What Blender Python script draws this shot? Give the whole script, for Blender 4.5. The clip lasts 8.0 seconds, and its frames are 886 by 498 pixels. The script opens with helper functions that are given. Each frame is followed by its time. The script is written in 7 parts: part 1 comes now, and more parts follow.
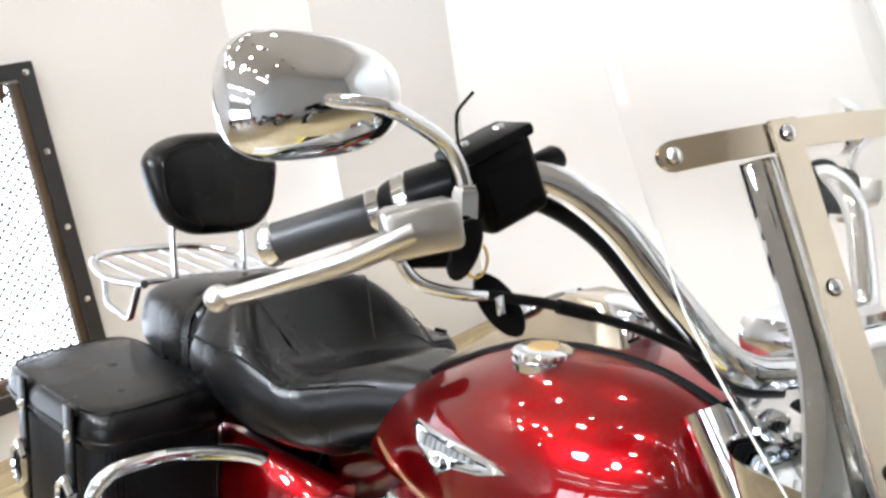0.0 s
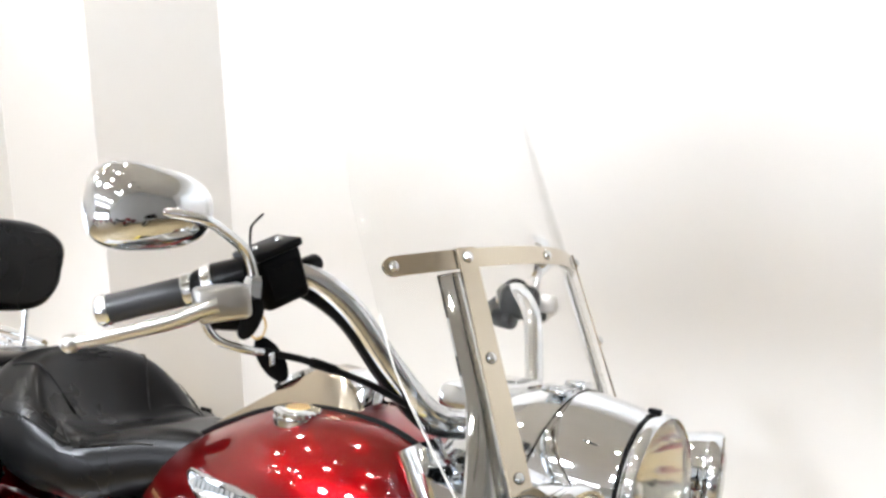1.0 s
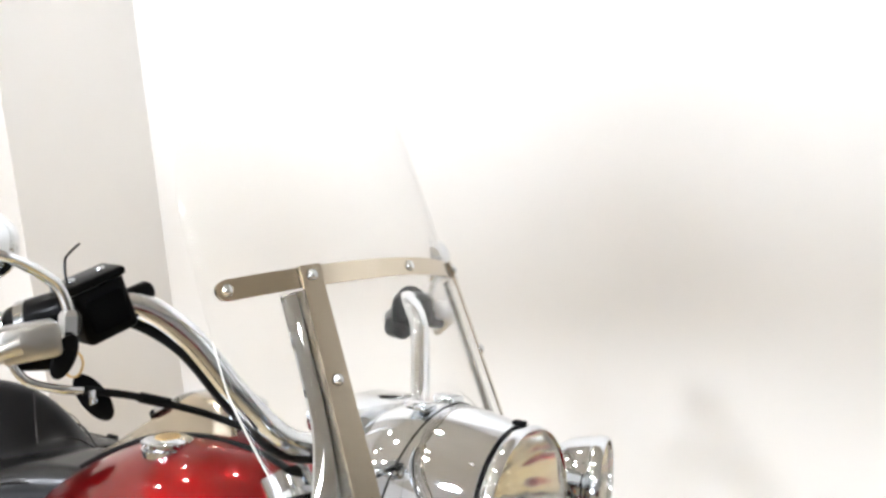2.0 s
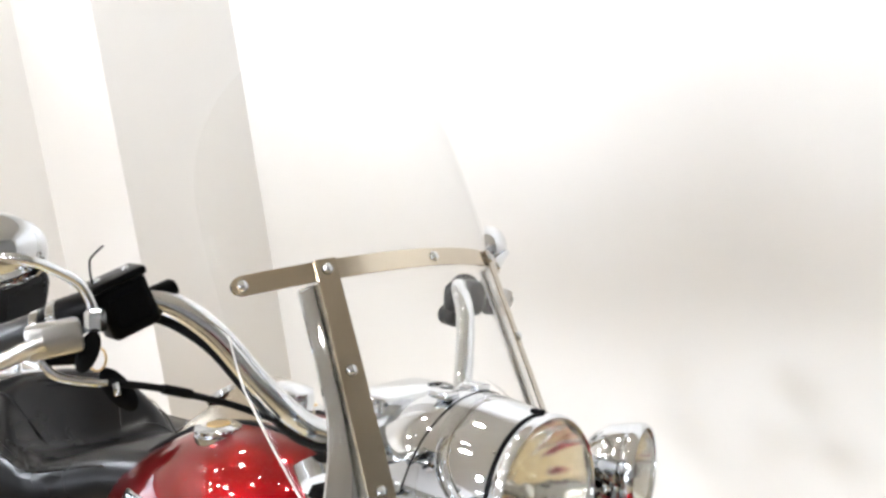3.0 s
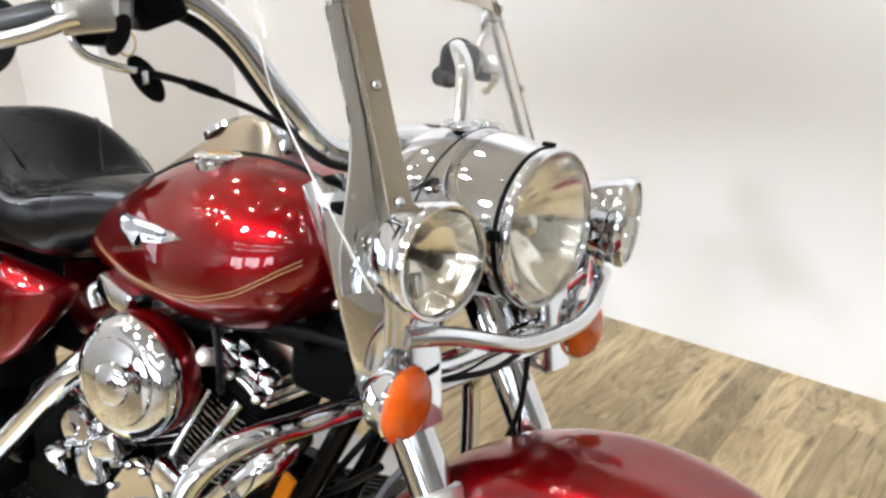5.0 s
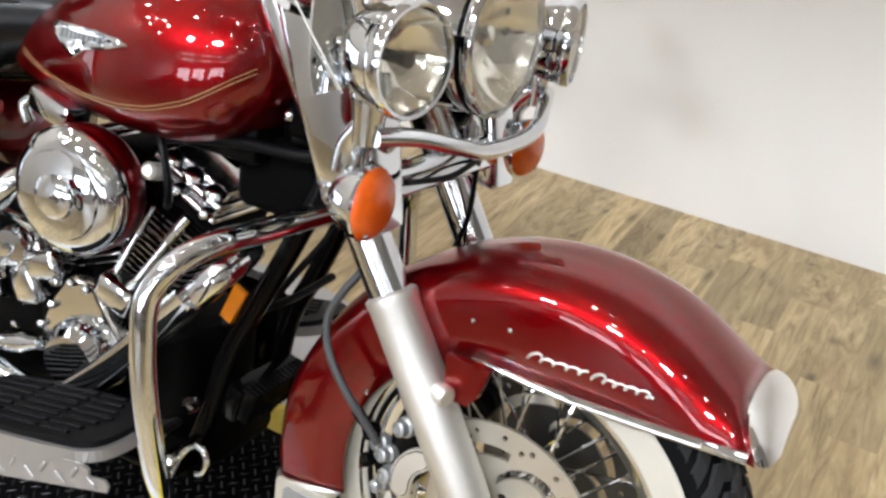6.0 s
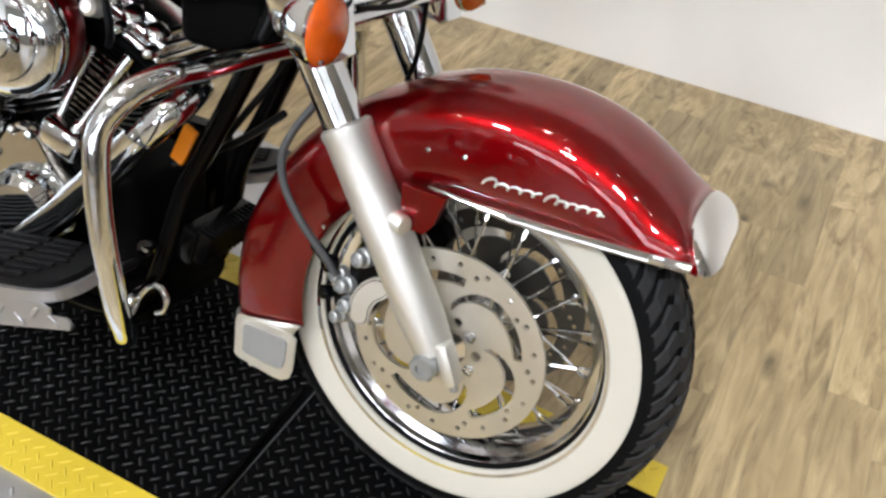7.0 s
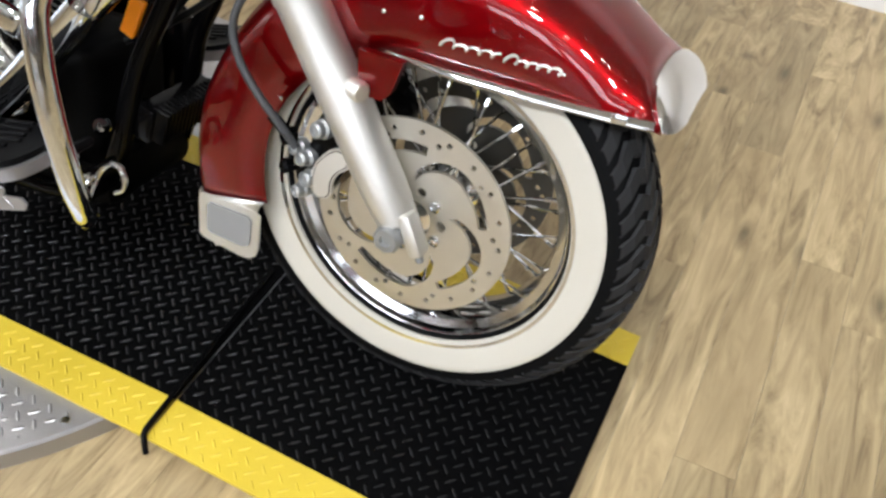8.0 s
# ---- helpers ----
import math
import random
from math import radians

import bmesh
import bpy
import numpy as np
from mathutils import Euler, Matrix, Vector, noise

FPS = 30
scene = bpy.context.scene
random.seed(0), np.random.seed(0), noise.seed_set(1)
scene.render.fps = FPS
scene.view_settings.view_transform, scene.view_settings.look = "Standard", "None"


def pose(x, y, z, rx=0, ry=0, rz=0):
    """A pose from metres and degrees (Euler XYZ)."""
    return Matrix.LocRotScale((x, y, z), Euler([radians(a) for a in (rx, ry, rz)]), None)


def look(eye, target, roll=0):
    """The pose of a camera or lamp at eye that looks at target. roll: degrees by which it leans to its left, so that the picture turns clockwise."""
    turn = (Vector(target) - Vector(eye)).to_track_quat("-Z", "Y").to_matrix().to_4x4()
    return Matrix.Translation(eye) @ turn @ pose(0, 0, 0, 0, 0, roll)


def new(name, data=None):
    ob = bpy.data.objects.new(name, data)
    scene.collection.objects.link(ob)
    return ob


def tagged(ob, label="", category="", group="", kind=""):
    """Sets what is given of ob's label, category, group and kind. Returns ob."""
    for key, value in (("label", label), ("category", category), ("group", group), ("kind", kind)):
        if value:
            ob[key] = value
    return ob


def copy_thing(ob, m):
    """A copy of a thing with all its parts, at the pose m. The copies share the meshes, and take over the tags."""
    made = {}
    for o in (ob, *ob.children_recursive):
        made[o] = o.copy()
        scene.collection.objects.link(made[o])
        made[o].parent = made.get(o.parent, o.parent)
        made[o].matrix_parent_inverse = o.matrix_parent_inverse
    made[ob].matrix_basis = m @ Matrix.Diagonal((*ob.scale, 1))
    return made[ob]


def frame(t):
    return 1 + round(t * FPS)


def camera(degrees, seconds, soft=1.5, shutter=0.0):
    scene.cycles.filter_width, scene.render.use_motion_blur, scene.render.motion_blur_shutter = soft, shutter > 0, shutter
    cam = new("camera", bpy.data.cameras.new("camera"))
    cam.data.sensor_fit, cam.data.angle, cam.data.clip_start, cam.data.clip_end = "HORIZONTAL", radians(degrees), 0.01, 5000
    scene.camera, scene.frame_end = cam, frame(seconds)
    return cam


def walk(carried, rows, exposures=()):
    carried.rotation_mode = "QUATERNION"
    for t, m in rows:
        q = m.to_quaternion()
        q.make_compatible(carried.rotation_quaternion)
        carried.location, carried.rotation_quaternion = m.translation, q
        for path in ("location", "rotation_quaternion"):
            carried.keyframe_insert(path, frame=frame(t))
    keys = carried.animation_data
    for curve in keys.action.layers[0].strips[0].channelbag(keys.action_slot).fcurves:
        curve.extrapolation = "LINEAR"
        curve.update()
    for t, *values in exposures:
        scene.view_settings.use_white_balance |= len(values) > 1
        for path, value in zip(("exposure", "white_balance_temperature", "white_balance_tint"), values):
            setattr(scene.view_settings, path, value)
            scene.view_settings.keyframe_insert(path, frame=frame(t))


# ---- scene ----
cam = camera(52.5, 8.0, soft=2.8)
PATH = [
    (0, (0.016, -0.531, 1.336), (-1.489, 0.661, 0.776), -8.6),
    (0.5, (0.138, -0.675, 1.364), (-1.243, 0.723, 0.993), -5.2),
    (1, (0.23, -0.752, 1.394), (-0.912, 0.848, 1.023), -1.3),
    (1.5, (0.296, -0.686, 1.392), (-0.834, 0.919, 1.007), -3.8),
    (1.7, (0.295, -0.668, 1.4), (-0.74, 0.998, 1.009), -3.5),
    (2.8, (0.431, -0.563, 1.391), (-0.883, 0.902, 1.034), -7.1),
    (3, (0.426, -0.567, 1.398), (-0.881, 0.895, 1.005), -7.3),
    (3.5, (0.392, -0.599, 1.378), (-0.895, 0.847, 0.873), -6.8),
    (4, (0.389, -0.633, 1.356), (-0.884, 0.803, 0.793), -6.0),
    (4.2, (0.388, -0.641, 1.328), (-0.872, 0.801, 0.754), -5.0),
    (5.3, (0.373, -0.694, 1.287), (-0.709, 0.756, 0.435), -0.8),
    (5.5, (0.363, -0.707, 1.274), (-0.666, 0.747, 0.366), -0.0),
    (6, (0.351, -0.774, 1.249), (-0.526, 0.702, 0.223), 2.1),
    (6.5, (0.351, -0.829, 1.23), (-0.406, 0.629, 0.09), 3.6),
    (7, (0.356, -0.827, 1.213), (-0.312, 0.585, -0.036), 3.9),
    (7.5, (0.369, -0.815, 1.194), (-0.233, 0.519, -0.169), 3.7),
    (8, (0.393, -0.815, 1.174), (-0.179, 0.472, -0.246), 3.4),
]
walk(cam, [(t, look(eye, target, roll)) for t, eye, target, roll in PATH],
     exposures=[(0, 0.57, 6200, 10), (1.5, 0.49, 6300, 10), (4.2, 0.46, 6250, 10), (5.5, 0.22, 6300, 10), (6.5, -0.04, 6450, 10), (8, -0.08, 6380, 10)])

# ---- lamps ----
LAMPS = [(-2.69, 0.62), (-2.16, -0.13), (-3.0, -0.67), (-3.08, -1.57), (-2.63, -1.6), (-3.08, -2.02), (-2.28, -1.62),
         (-2.13, -1.98), (-1.39, -1.01), (-0.2, -0.6), (0.1, -1.6), (0.75, -2.9), (-0.2, -3.4), (1.9, -1.2)]
# track spotlights out of view, aimed to light the wall in two zones: place, aim, watts, cone in degrees, softness of
# the cone's edge
SPOTS = [((x, -0.5, 3.16), (x, 1.7, 2.02), w, 45, 0.9) for x, w in ((-2.6, 100), (-1.3, 178), (0.1, 170), (1.3, 170), (2.5, 170))]
SPOTS += [((x, -2.7, 3.16), (x * 0.8, 0.0, 0.0), 265, 43.5, 0.3) for x in (-2.6, -1.3, 0.0, 1.3, 2.6)]

# one more spotlight, unseen, added to brighten the wall pier
SPOTS += [((-0.7, -0.5, 3.16), (-2.7, 1.35, 1.5), 75, 50, 1.0)]

# ---- light and room constants ----
FLOOR_Z = -0.045
LEAN = radians(12.0)          # the motorcycle leans on its side stand
RAKE = radians(31.0)          # fork angle
world = bpy.data.worlds.new("world")
scene.world = world
world.use_nodes = True
world.node_tree.nodes["Background"].inputs[0].default_value = (0.9, 0.95, 1.0, 1)
world.node_tree.nodes["Background"].inputs[1].default_value = 0.3


def material(name):
    m = bpy.data.materials.new(name)
    m.use_nodes = True
    return m, m.node_tree.nodes, m.node_tree.links, m.node_tree.nodes["Principled BSDF"]


def surface(name, colour, rough=0.5, metal=0.0, vary=0.12, scale=8.0, bump=0.0, bump_scale=120.0, coat=0.0,
            rough_vary=0.08, by_object=0.0, by_island=0.0, specular=0.5):
    """A plain surface whose colour and gloss vary at a coarse and a fine scale."""
    m, n, l, p = material(name)
    co = n.new("ShaderNodeTexCoord")
    big = n.new("ShaderNodeTexNoise")
    big.inputs["Scale"].default_value, big.inputs["Detail"].default_value = scale, 6
    fine = n.new("ShaderNodeTexNoise")
    fine.inputs["Scale"].default_value, fine.inputs["Detail"].default_value = bump_scale, 4
    l.new(co.outputs["Object"], big.inputs["Vector"])
    l.new(co.outputs["Object"], fine.inputs["Vector"])
    mix = n.new("ShaderNodeMix")
    mix.data_type = "RGBA"
    mix.inputs[6].default_value = (*[c * (1 - vary) for c in colour], 1)
    mix.inputs[7].default_value = (*[min(1, c * (1 + vary)) for c in colour], 1)
    l.new(big.outputs["Fac"], mix.inputs[0])
    last = mix.outputs[2]
    if by_object or by_island:
        if by_object:
            info = n.new("ShaderNodeObjectInfo").outputs["Random"]
        else:
            info = n.new("ShaderNodeNewGeometry").outputs["Random Per Island"]
        rng = n.new("ShaderNodeMapRange")
        amount = by_object or by_island
        rng.inputs[3].default_value, rng.inputs[4].default_value = 1 - amount, 1 + amount
        l.new(info, rng.inputs[0])
        hsv = n.new("ShaderNodeHueSaturation")
        l.new(rng.outputs[0], hsv.inputs["Value"])
        l.new(last, hsv.inputs["Color"])
        last = hsv.outputs["Color"]
    l.new(last, p.inputs["Base Color"])
    rr = n.new("ShaderNodeMapRange")
    rr.inputs[3].default_value, rr.inputs[4].default_value = max(0, rough - rough_vary), min(1, rough + rough_vary)
    l.new(big.outputs["Fac"], rr.inputs[0])
    l.new(rr.outputs[0], p.inputs["Roughness"])
    p.inputs["Metallic"].default_value, p.inputs["Coat Weight"].default_value = metal, coat
    p.inputs["Coat Roughness"].default_value = 0.03
    p.inputs["Specular IOR Level"].default_value = specular
    if bump:
        b = n.new("ShaderNodeBump")
        b.inputs["Strength"].default_value, b.inputs["Distance"].default_value = bump, 0.002
        l.new(fine.outputs["Fac"], b.inputs["Height"])
        l.new(b.outputs[0], p.inputs["Normal"])
    return m


def candy_paint():
    """Deep metallic red under clear lacquer, with fine flake."""
    m, n, l, p = material("candy_red_paint")
    co = n.new("ShaderNodeTexCoord")
    flake = n.new("ShaderNodeTexVoronoi")
    flake.inputs["Scale"].default_value = 2600
    l.new(co.outputs["Object"], flake.inputs["Vector"])
    big = n.new("ShaderNodeTexNoise")
    big.inputs["Scale"].default_value = 5
    l.new(co.outputs["Object"], big.inputs["Vector"])
    ramp = n.new("ShaderNodeMix")
    ramp.data_type = "RGBA"
    ramp.inputs[6].default_value, ramp.inputs[7].default_value = (0.104, 0.0005, 0.0015, 1), (0.200, 0.0009, 0.0026, 1)
    add = n.new("ShaderNodeMath")
    add.operation = "MULTIPLY_ADD"
    l.new(flake.outputs["Color"], add.inputs[0])
    add.inputs[1].default_value = 0.6
    l.new(big.outputs["Fac"], add.inputs[2])
    l.new(add.outputs[0], ramp.inputs[0])
    l.new(ramp.outputs[2], p.inputs["Base Color"])
    p.inputs["Metallic"].default_value, p.inputs["Roughness"].default_value = 0.8, 0.30
    p.inputs["Specular Tint"].default_value = (0.75, 0.02, 0.03, 1)
    p.inputs["Coat IOR"].default_value = 1.52
    p.inputs["Coat Weight"].default_value, p.inputs["Coat Roughness"].default_value = 1.0, 0.02
    return m


def clear_sheet(name, tint=(0.975, 0.98, 0.975), gloss=0.55, base=0.03):
    """A thin clear sheet: it lets light through and mirrors at a slant."""
    m, n, l, p = material(name)
    n.remove(p)
    out = n["Material Output"]
    slant = n.new("ShaderNodeLayerWeight")
    slant.inputs[0].default_value = 0.5
    steep = n.new("ShaderNodeMath")
    steep.operation = "POWER"
    steep.inputs[1].default_value = 4.0
    l.new(slant.outputs["Facing"], steep.inputs[0])
    mul = n.new("ShaderNodeMath")
    mul.operation = "MULTIPLY_ADD"
    mul.inputs[1].default_value, mul.inputs[2].default_value = gloss, base
    l.new(steep.outputs[0], mul.inputs[0])
    clear = n.new("ShaderNodeBsdfTransparent")
    clear.inputs[0].default_value = (*tint, 1)
    shine = n.new("ShaderNodeBsdfGlossy")
    shine.inputs["Roughness"].default_value = 0.02
    mix = n.new("ShaderNodeMixShader")
    l.new(mul.outputs[0], mix.inputs[0])
    l.new(clear.outputs[0], mix.inputs[1])
    l.new(shine.outputs[0], mix.inputs[2])
    l.new(mix.outputs[0], out.inputs[0])
    return m


def amber_lens():
    m, n, l, p = material("amber_lens")
    co = n.new("ShaderNodeTexCoord")
    noise_t = n.new("ShaderNodeTexNoise")
    noise_t.inputs["Scale"].default_value = 60
    l.new(co.outputs["Object"], noise_t.inputs["Vector"])
    mix = n.new("ShaderNodeMix")
    mix.data_type = "RGBA"
    mix.inputs[6].default_value, mix.inputs[7].default_value = (0.46, 0.060, 0.003, 1), (0.74, 0.125, 0.007, 1)
    l.new(noise_t.outputs["Fac"], mix.inputs[0])
    l.new(mix.outputs[2], p.inputs["Base Color"])
    p.inputs["Roughness"].default_value, p.inputs["Subsurface Weight"].default_value = 0.12, 0.3
    p.inputs["Subsurface Radius"].default_value = (0.01, 0.004, 0.001)
    p.inputs["Coat Weight"].default_value = 0.3
    p.inputs["Coat Roughness"].default_value = 0.03
    p.inputs["Specular IOR Level"].default_value = 0.35
    return m


def glow(name, colour, strength):
    m, n, l, p = material(name)
    p.inputs["Emission Color"].default_value, p.inputs["Emission Strength"].default_value = (*colour, 1), strength
    p.inputs["Base Color"].default_value = (0.8, 0.8, 0.8, 1)
    return m


def plank_wood():
    """Pale oak vinyl: streaks along each board, knots, and a tone for each board."""
    m, n, l, p = material("oak_plank")
    co = n.new("ShaderNodeTexCoord")
    info = n.new("ShaderNodeObjectInfo")
    shift = n.new("ShaderNodeVectorMath")
    shift.operation = "MULTIPLY_ADD"
    comb = n.new("ShaderNodeCombineXYZ")
    for k in range(3):
        l.new(info.outputs["Random"], comb.inputs[k])
    l.new(comb.outputs[0], shift.inputs[0])
    shift.inputs[1].default_value = (17, 31, 7)
    l.new(co.outputs["Object"], shift.inputs[2])
    stretch = n.new("ShaderNodeMapping")
    stretch.inputs["Scale"].default_value = (34, 4.2, 10)
    l.new(shift.outputs[0], stretch.inputs[0])
    grain = n.new("ShaderNodeTexNoise")
    grain.inputs["Scale"].default_value, grain.inputs["Detail"].default_value, grain.inputs["Roughness"].default_value = 1, 9, 0.68
    grain.inputs["Distortion"].default_value = 1.1
    l.new(stretch.outputs[0], grain.inputs["Vector"])
    wide = n.new("ShaderNodeMapping")
    wide.inputs["Scale"].default_value = (6, 2.2, 3)
    l.new(shift.outputs[0], wide.inputs[0])
    patch = n.new("ShaderNodeTexNoise")
    patch.inputs["Scale"].default_value, patch.inputs["Detail"].default_value = 1, 3
    l.new(wide.outputs[0], patch.inputs["Vector"])
    ramp = n.new("ShaderNodeValToRGB")
    el = ramp.color_ramp.elements
    el[0].position, el[0].color = 0.30, (0.160, 0.110, 0.054, 1)
    el[1].position, el[1].color = 0.70, (0.58, 0.455, 0.258, 1)
    mid = el.new(0.5)
    mid.color = (0.405, 0.308, 0.166, 1)
    l.new(grain.outputs["Fac"], ramp.inputs[0])
    grey = n.new("ShaderNodeMix")
    grey.data_type = "RGBA"
    grey.inputs[7].default_value = (0.30, 0.218, 0.112, 1)
    pr = n.new("ShaderNodeMapRange")
    pr.inputs[1].default_value, pr.inputs[2].default_value, pr.inputs[4].default_value = 0.46, 0.72, 0.7
    l.new(patch.outputs["Fac"], pr.inputs[0])
    l.new(pr.outputs[0], grey.inputs[0])
    l.new(ramp.outputs[0], grey.inputs[6])
    knots = n.new("ShaderNodeTexVoronoi")
    knots.voronoi_dimensions = "2D"
    knots.inputs["Scale"].default_value = 1
    km = n.new("ShaderNodeMapping")
    km.inputs["Scale"].default_value = (4.2, 1.5, 1)
    l.new(shift.outputs[0], km.inputs[0])
    l.new(km.outputs[0], knots.inputs["Vector"])
    kr = n.new("ShaderNodeMapRange")
    kr.inputs[1].default_value, kr.inputs[2].default_value = 0.015, 0.085
    kr.inputs[3].default_value, kr.inputs[4].default_value = 0.45, 1.0
    l.new(knots.outputs["Distance"], kr.inputs[0])
    tone = n.new("ShaderNodeMapRange")
    tone.inputs[3].default_value, tone.inputs[4].default_value = 0.78, 1.18
    l.new(info.outputs["Random"], tone.inputs[0])
    val = n.new("ShaderNodeMath")
    val.operation = "MULTIPLY"
    l.new(kr.outputs[0], val.inputs[0])
    l.new(tone.outputs[0], val.inputs[1])
    hsv = n.new("ShaderNodeHueSaturation")
    l.new(val.outputs[0], hsv.inputs["Value"])
    l.new(grey.outputs[2], hsv.inputs["Color"])
    l.new(hsv.outputs[0], p.inputs["Base Color"])
    rr = n.new("ShaderNodeMapRange")
    rr.inputs[3].default_value, rr.inputs[4].default_value = 0.5, 0.3
    l.new(grain.outputs["Fac"], rr.inputs[0])
    l.new(rr.outputs[0], p.inputs["Roughness"])
    b = n.new("ShaderNodeBump")
    b.inputs["Strength"].default_value, b.inputs["Distance"].default_value = 0.15, 0.001
    l.new(grain.outputs["Fac"], b.inputs["Height"])
    l.new(b.outputs[0], p.inputs["Normal"])
    return m


RED = candy_paint()
CHROME = surface("chrome", (0.70, 0.725, 0.75), 0.04, 1.0, 0.03, 12, rough_vary=0.03)
BRUSHED = surface("brushed_steel", (0.53, 0.465, 0.365), 0.17, 1.0, 0.06, 20, 0.05, 300, rough_vary=0.06)
ALLOY = surface("satin_alloy", (0.72, 0.71, 0.68), 0.52, 1.0, 0.05, 14, 0.08, 200)
LEVER = surface("lever_alloy", (0.60, 0.59, 0.57), 0.3, 1.0, 0.06, 14, 0.05, 200)
RIM = surface("rim_chrome", (0.70, 0.71, 0.72), 0.09, 1.0, 0.05, 20, 0.03, 200)
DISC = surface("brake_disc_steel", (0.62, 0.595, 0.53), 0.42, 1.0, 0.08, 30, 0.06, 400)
# far disc's shade put in its colour: darker disc steel; bulb caps share it
SHADED_DISC = surface("shaded_disc_steel", (0.11, 0.107, 0.10), 0.38, 1.0, 0.15, 30, 0.06, 400)
CASE = surface("polished_case", (0.60, 0.595, 0.58), 0.15, 1.0, 0.12, 24, 0.25, 40)
ROCKER = surface("polished_rocker_cover", (0.80, 0.81, 0.82), 0.20, 1.0, 0.06, 30, 0.12, 60)
CAST = surface("polished_cast_metal", (0.80, 0.79, 0.77), 0.12, 1.0, 0.05, 16, 0.04, 90)
LAMP_BOWL = surface("mirrored_lamp_bowl", (0.93, 0.91, 0.86), 0.11, 1.0, 0.03, 30, 0.05, 60)
LEATHER = surface("black_leather", (0.003, 0.003, 0.0032), 0.28, 0, 0.25, 9, 0.02, 500, rough_vary=0.05, specular=0.22)
GRIP = surface("satin_grip_rubber", (0.022, 0.023, 0.025), 0.36, 0, 0.2, 14, 0.1, 200, specular=0.35)
LEATHER_EMBOSSED = surface("embossed_leather", (0.008, 0.008, 0.009), 0.48, 0, 0.3, 14, 0.6, 150, specular=0.07)
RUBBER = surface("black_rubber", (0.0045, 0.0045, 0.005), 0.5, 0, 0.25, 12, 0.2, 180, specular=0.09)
# groove shade put into colour: tyre darker, tread bars paler, of one rubber
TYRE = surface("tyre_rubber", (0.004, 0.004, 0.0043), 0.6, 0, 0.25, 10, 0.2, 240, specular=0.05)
TREAD = surface("paler_tread_rubber", (0.020, 0.020, 0.021), 0.55, 0, 0.25, 10, 0.2, 240, specular=0.14)
WHITE_BAND = surface("whitewall_rubber", (0.49, 0.466, 0.405), 0.55, 0, 0.06, 7, 0.08, 120)
BLACK_PLASTIC = surface("black_plastic", (0.003, 0.003, 0.0033), 0.30, 0, 0.2, 14, 0.08, 200, specular=0.055)
BLACK_ENAMEL = surface("black_enamel", (0.002, 0.002, 0.0022), 0.16, 0, 0.2, 10, specular=0.09)
ENGINE_BLACK = surface("crinkle_black", (0.0025, 0.0025, 0.0025), 0.5, 0, 0.3, 20, 0.4, 350, specular=0.025)
FIN_EDGE = surface("machined_fin", (0.70, 0.69, 0.66), 0.28, 1.0, 0.08, 30)
GOLD_LINE = surface("gold_pinstripe", (0.46, 0.27, 0.12), 0.4, 0.2, 0.1, 30, coat=0.8)
SCREEN = clear_sheet("clear_windshield", (0.993, 0.993, 0.99), 0.45, 0.02)
LENS = clear_sheet("clear_lens", (0.97, 0.97, 0.95), 0.5, 0.04)
AMBER = amber_lens()
REFLECT_AMBER = surface("amber_reflector", (1.0, 0.30, 0.012), 0.22, 0, 0.1, 60, 0.3, 500, coat=0.8)
MIRROR_GLASS = surface("mirror_glass", (0.9, 0.9, 0.9), 0.01, 1.0, 0.0, 5, rough_vary=0.0)
GREY_PAD = surface("grey_vinyl", (0.22, 0.22, 0.22), 0.5, 0, 0.08, 30, 0.2, 400)
BADGE_GREY = surface("badge_grey", (0.30, 0.31, 0.31), 0.35, 0.6, 0.1, 40)
DIAL = surface("speedometer_face", (0.35, 0.36, 0.33), 0.3, 0, 0.05, 20)
HOSE = surface("grey_hose_rubber", (0.045, 0.046, 0.048), 0.5, 0, 0.2, 20, 0.1, 200, specular=0.3)
CABLE = surface("cable_sheath", (0.0035, 0.0035, 0.004), 0.4, 0, 0.2, 20, specular=0.10)
BRASS = surface("brass_fitting", (0.72, 0.52, 0.24), 0.3, 1.0, 0.08, 30)
MAT_BLACK = surface("black_diamond_mat", (0.0028, 0.0028, 0.0030), 0.36, 0, 0.35, 5, 0.15, 150, specular=0.018)
# lug glints put into the material: paler, glossier copy of the mat rubber
MAT_LUG = surface("glinting_mat_tread", (0.009, 0.009, 0.0095), 0.34, 0, 0.3, 7, 0.1, 150, specular=0.20)
MAT_YELLOW = surface("yellow_mat_border", (0.62, 0.46, 0.035), 0.5, 0, 0.14, 6, 0.15, 150)
PLATE = surface("aluminium_tread_plate", (0.44, 0.44, 0.45), 0.46, 0.9, 0.08, 9, 0.1, 120)
WALL = surface("white_wall_paint", (0.775, 0.757, 0.732), 0.5, 0, 0.06, 0.9, 0.05, 60)
CEILING = surface("ceiling_paint", (0.68, 0.65, 0.60), 0.8, 0, 0.06, 2.0, 0.1, 40)
FAR_WALL = surface("grey_wall_paint", (0.42, 0.415, 0.40), 0.7, 0, 0.08, 1.5, 0.05, 60)
SHEET_EDGE = surface("cut_acrylic_edge", (0.80, 0.79, 0.74), 0.3, 0, 0.05, 20)
OAK = plank_wood()
GAP = surface("floor_underlay", (0.14, 0.10, 0.06), 0.8, 0, 0.2, 4)
DARK_STEEL = surface("dark_angle_steel", (0.05, 0.05, 0.052), 0.45, 0.6, 0.2, 8, 0.1, 80)
ROUGH_WOOD = surface("rough_brown_timber", (0.085, 0.055, 0.03), 0.7, 0, 0.6, 9, 0.6, 70)
MESH_WIRE = surface("galvanised_mesh", (0.10, 0.10, 0.10), 0.5, 0.5, 0.1, 20)
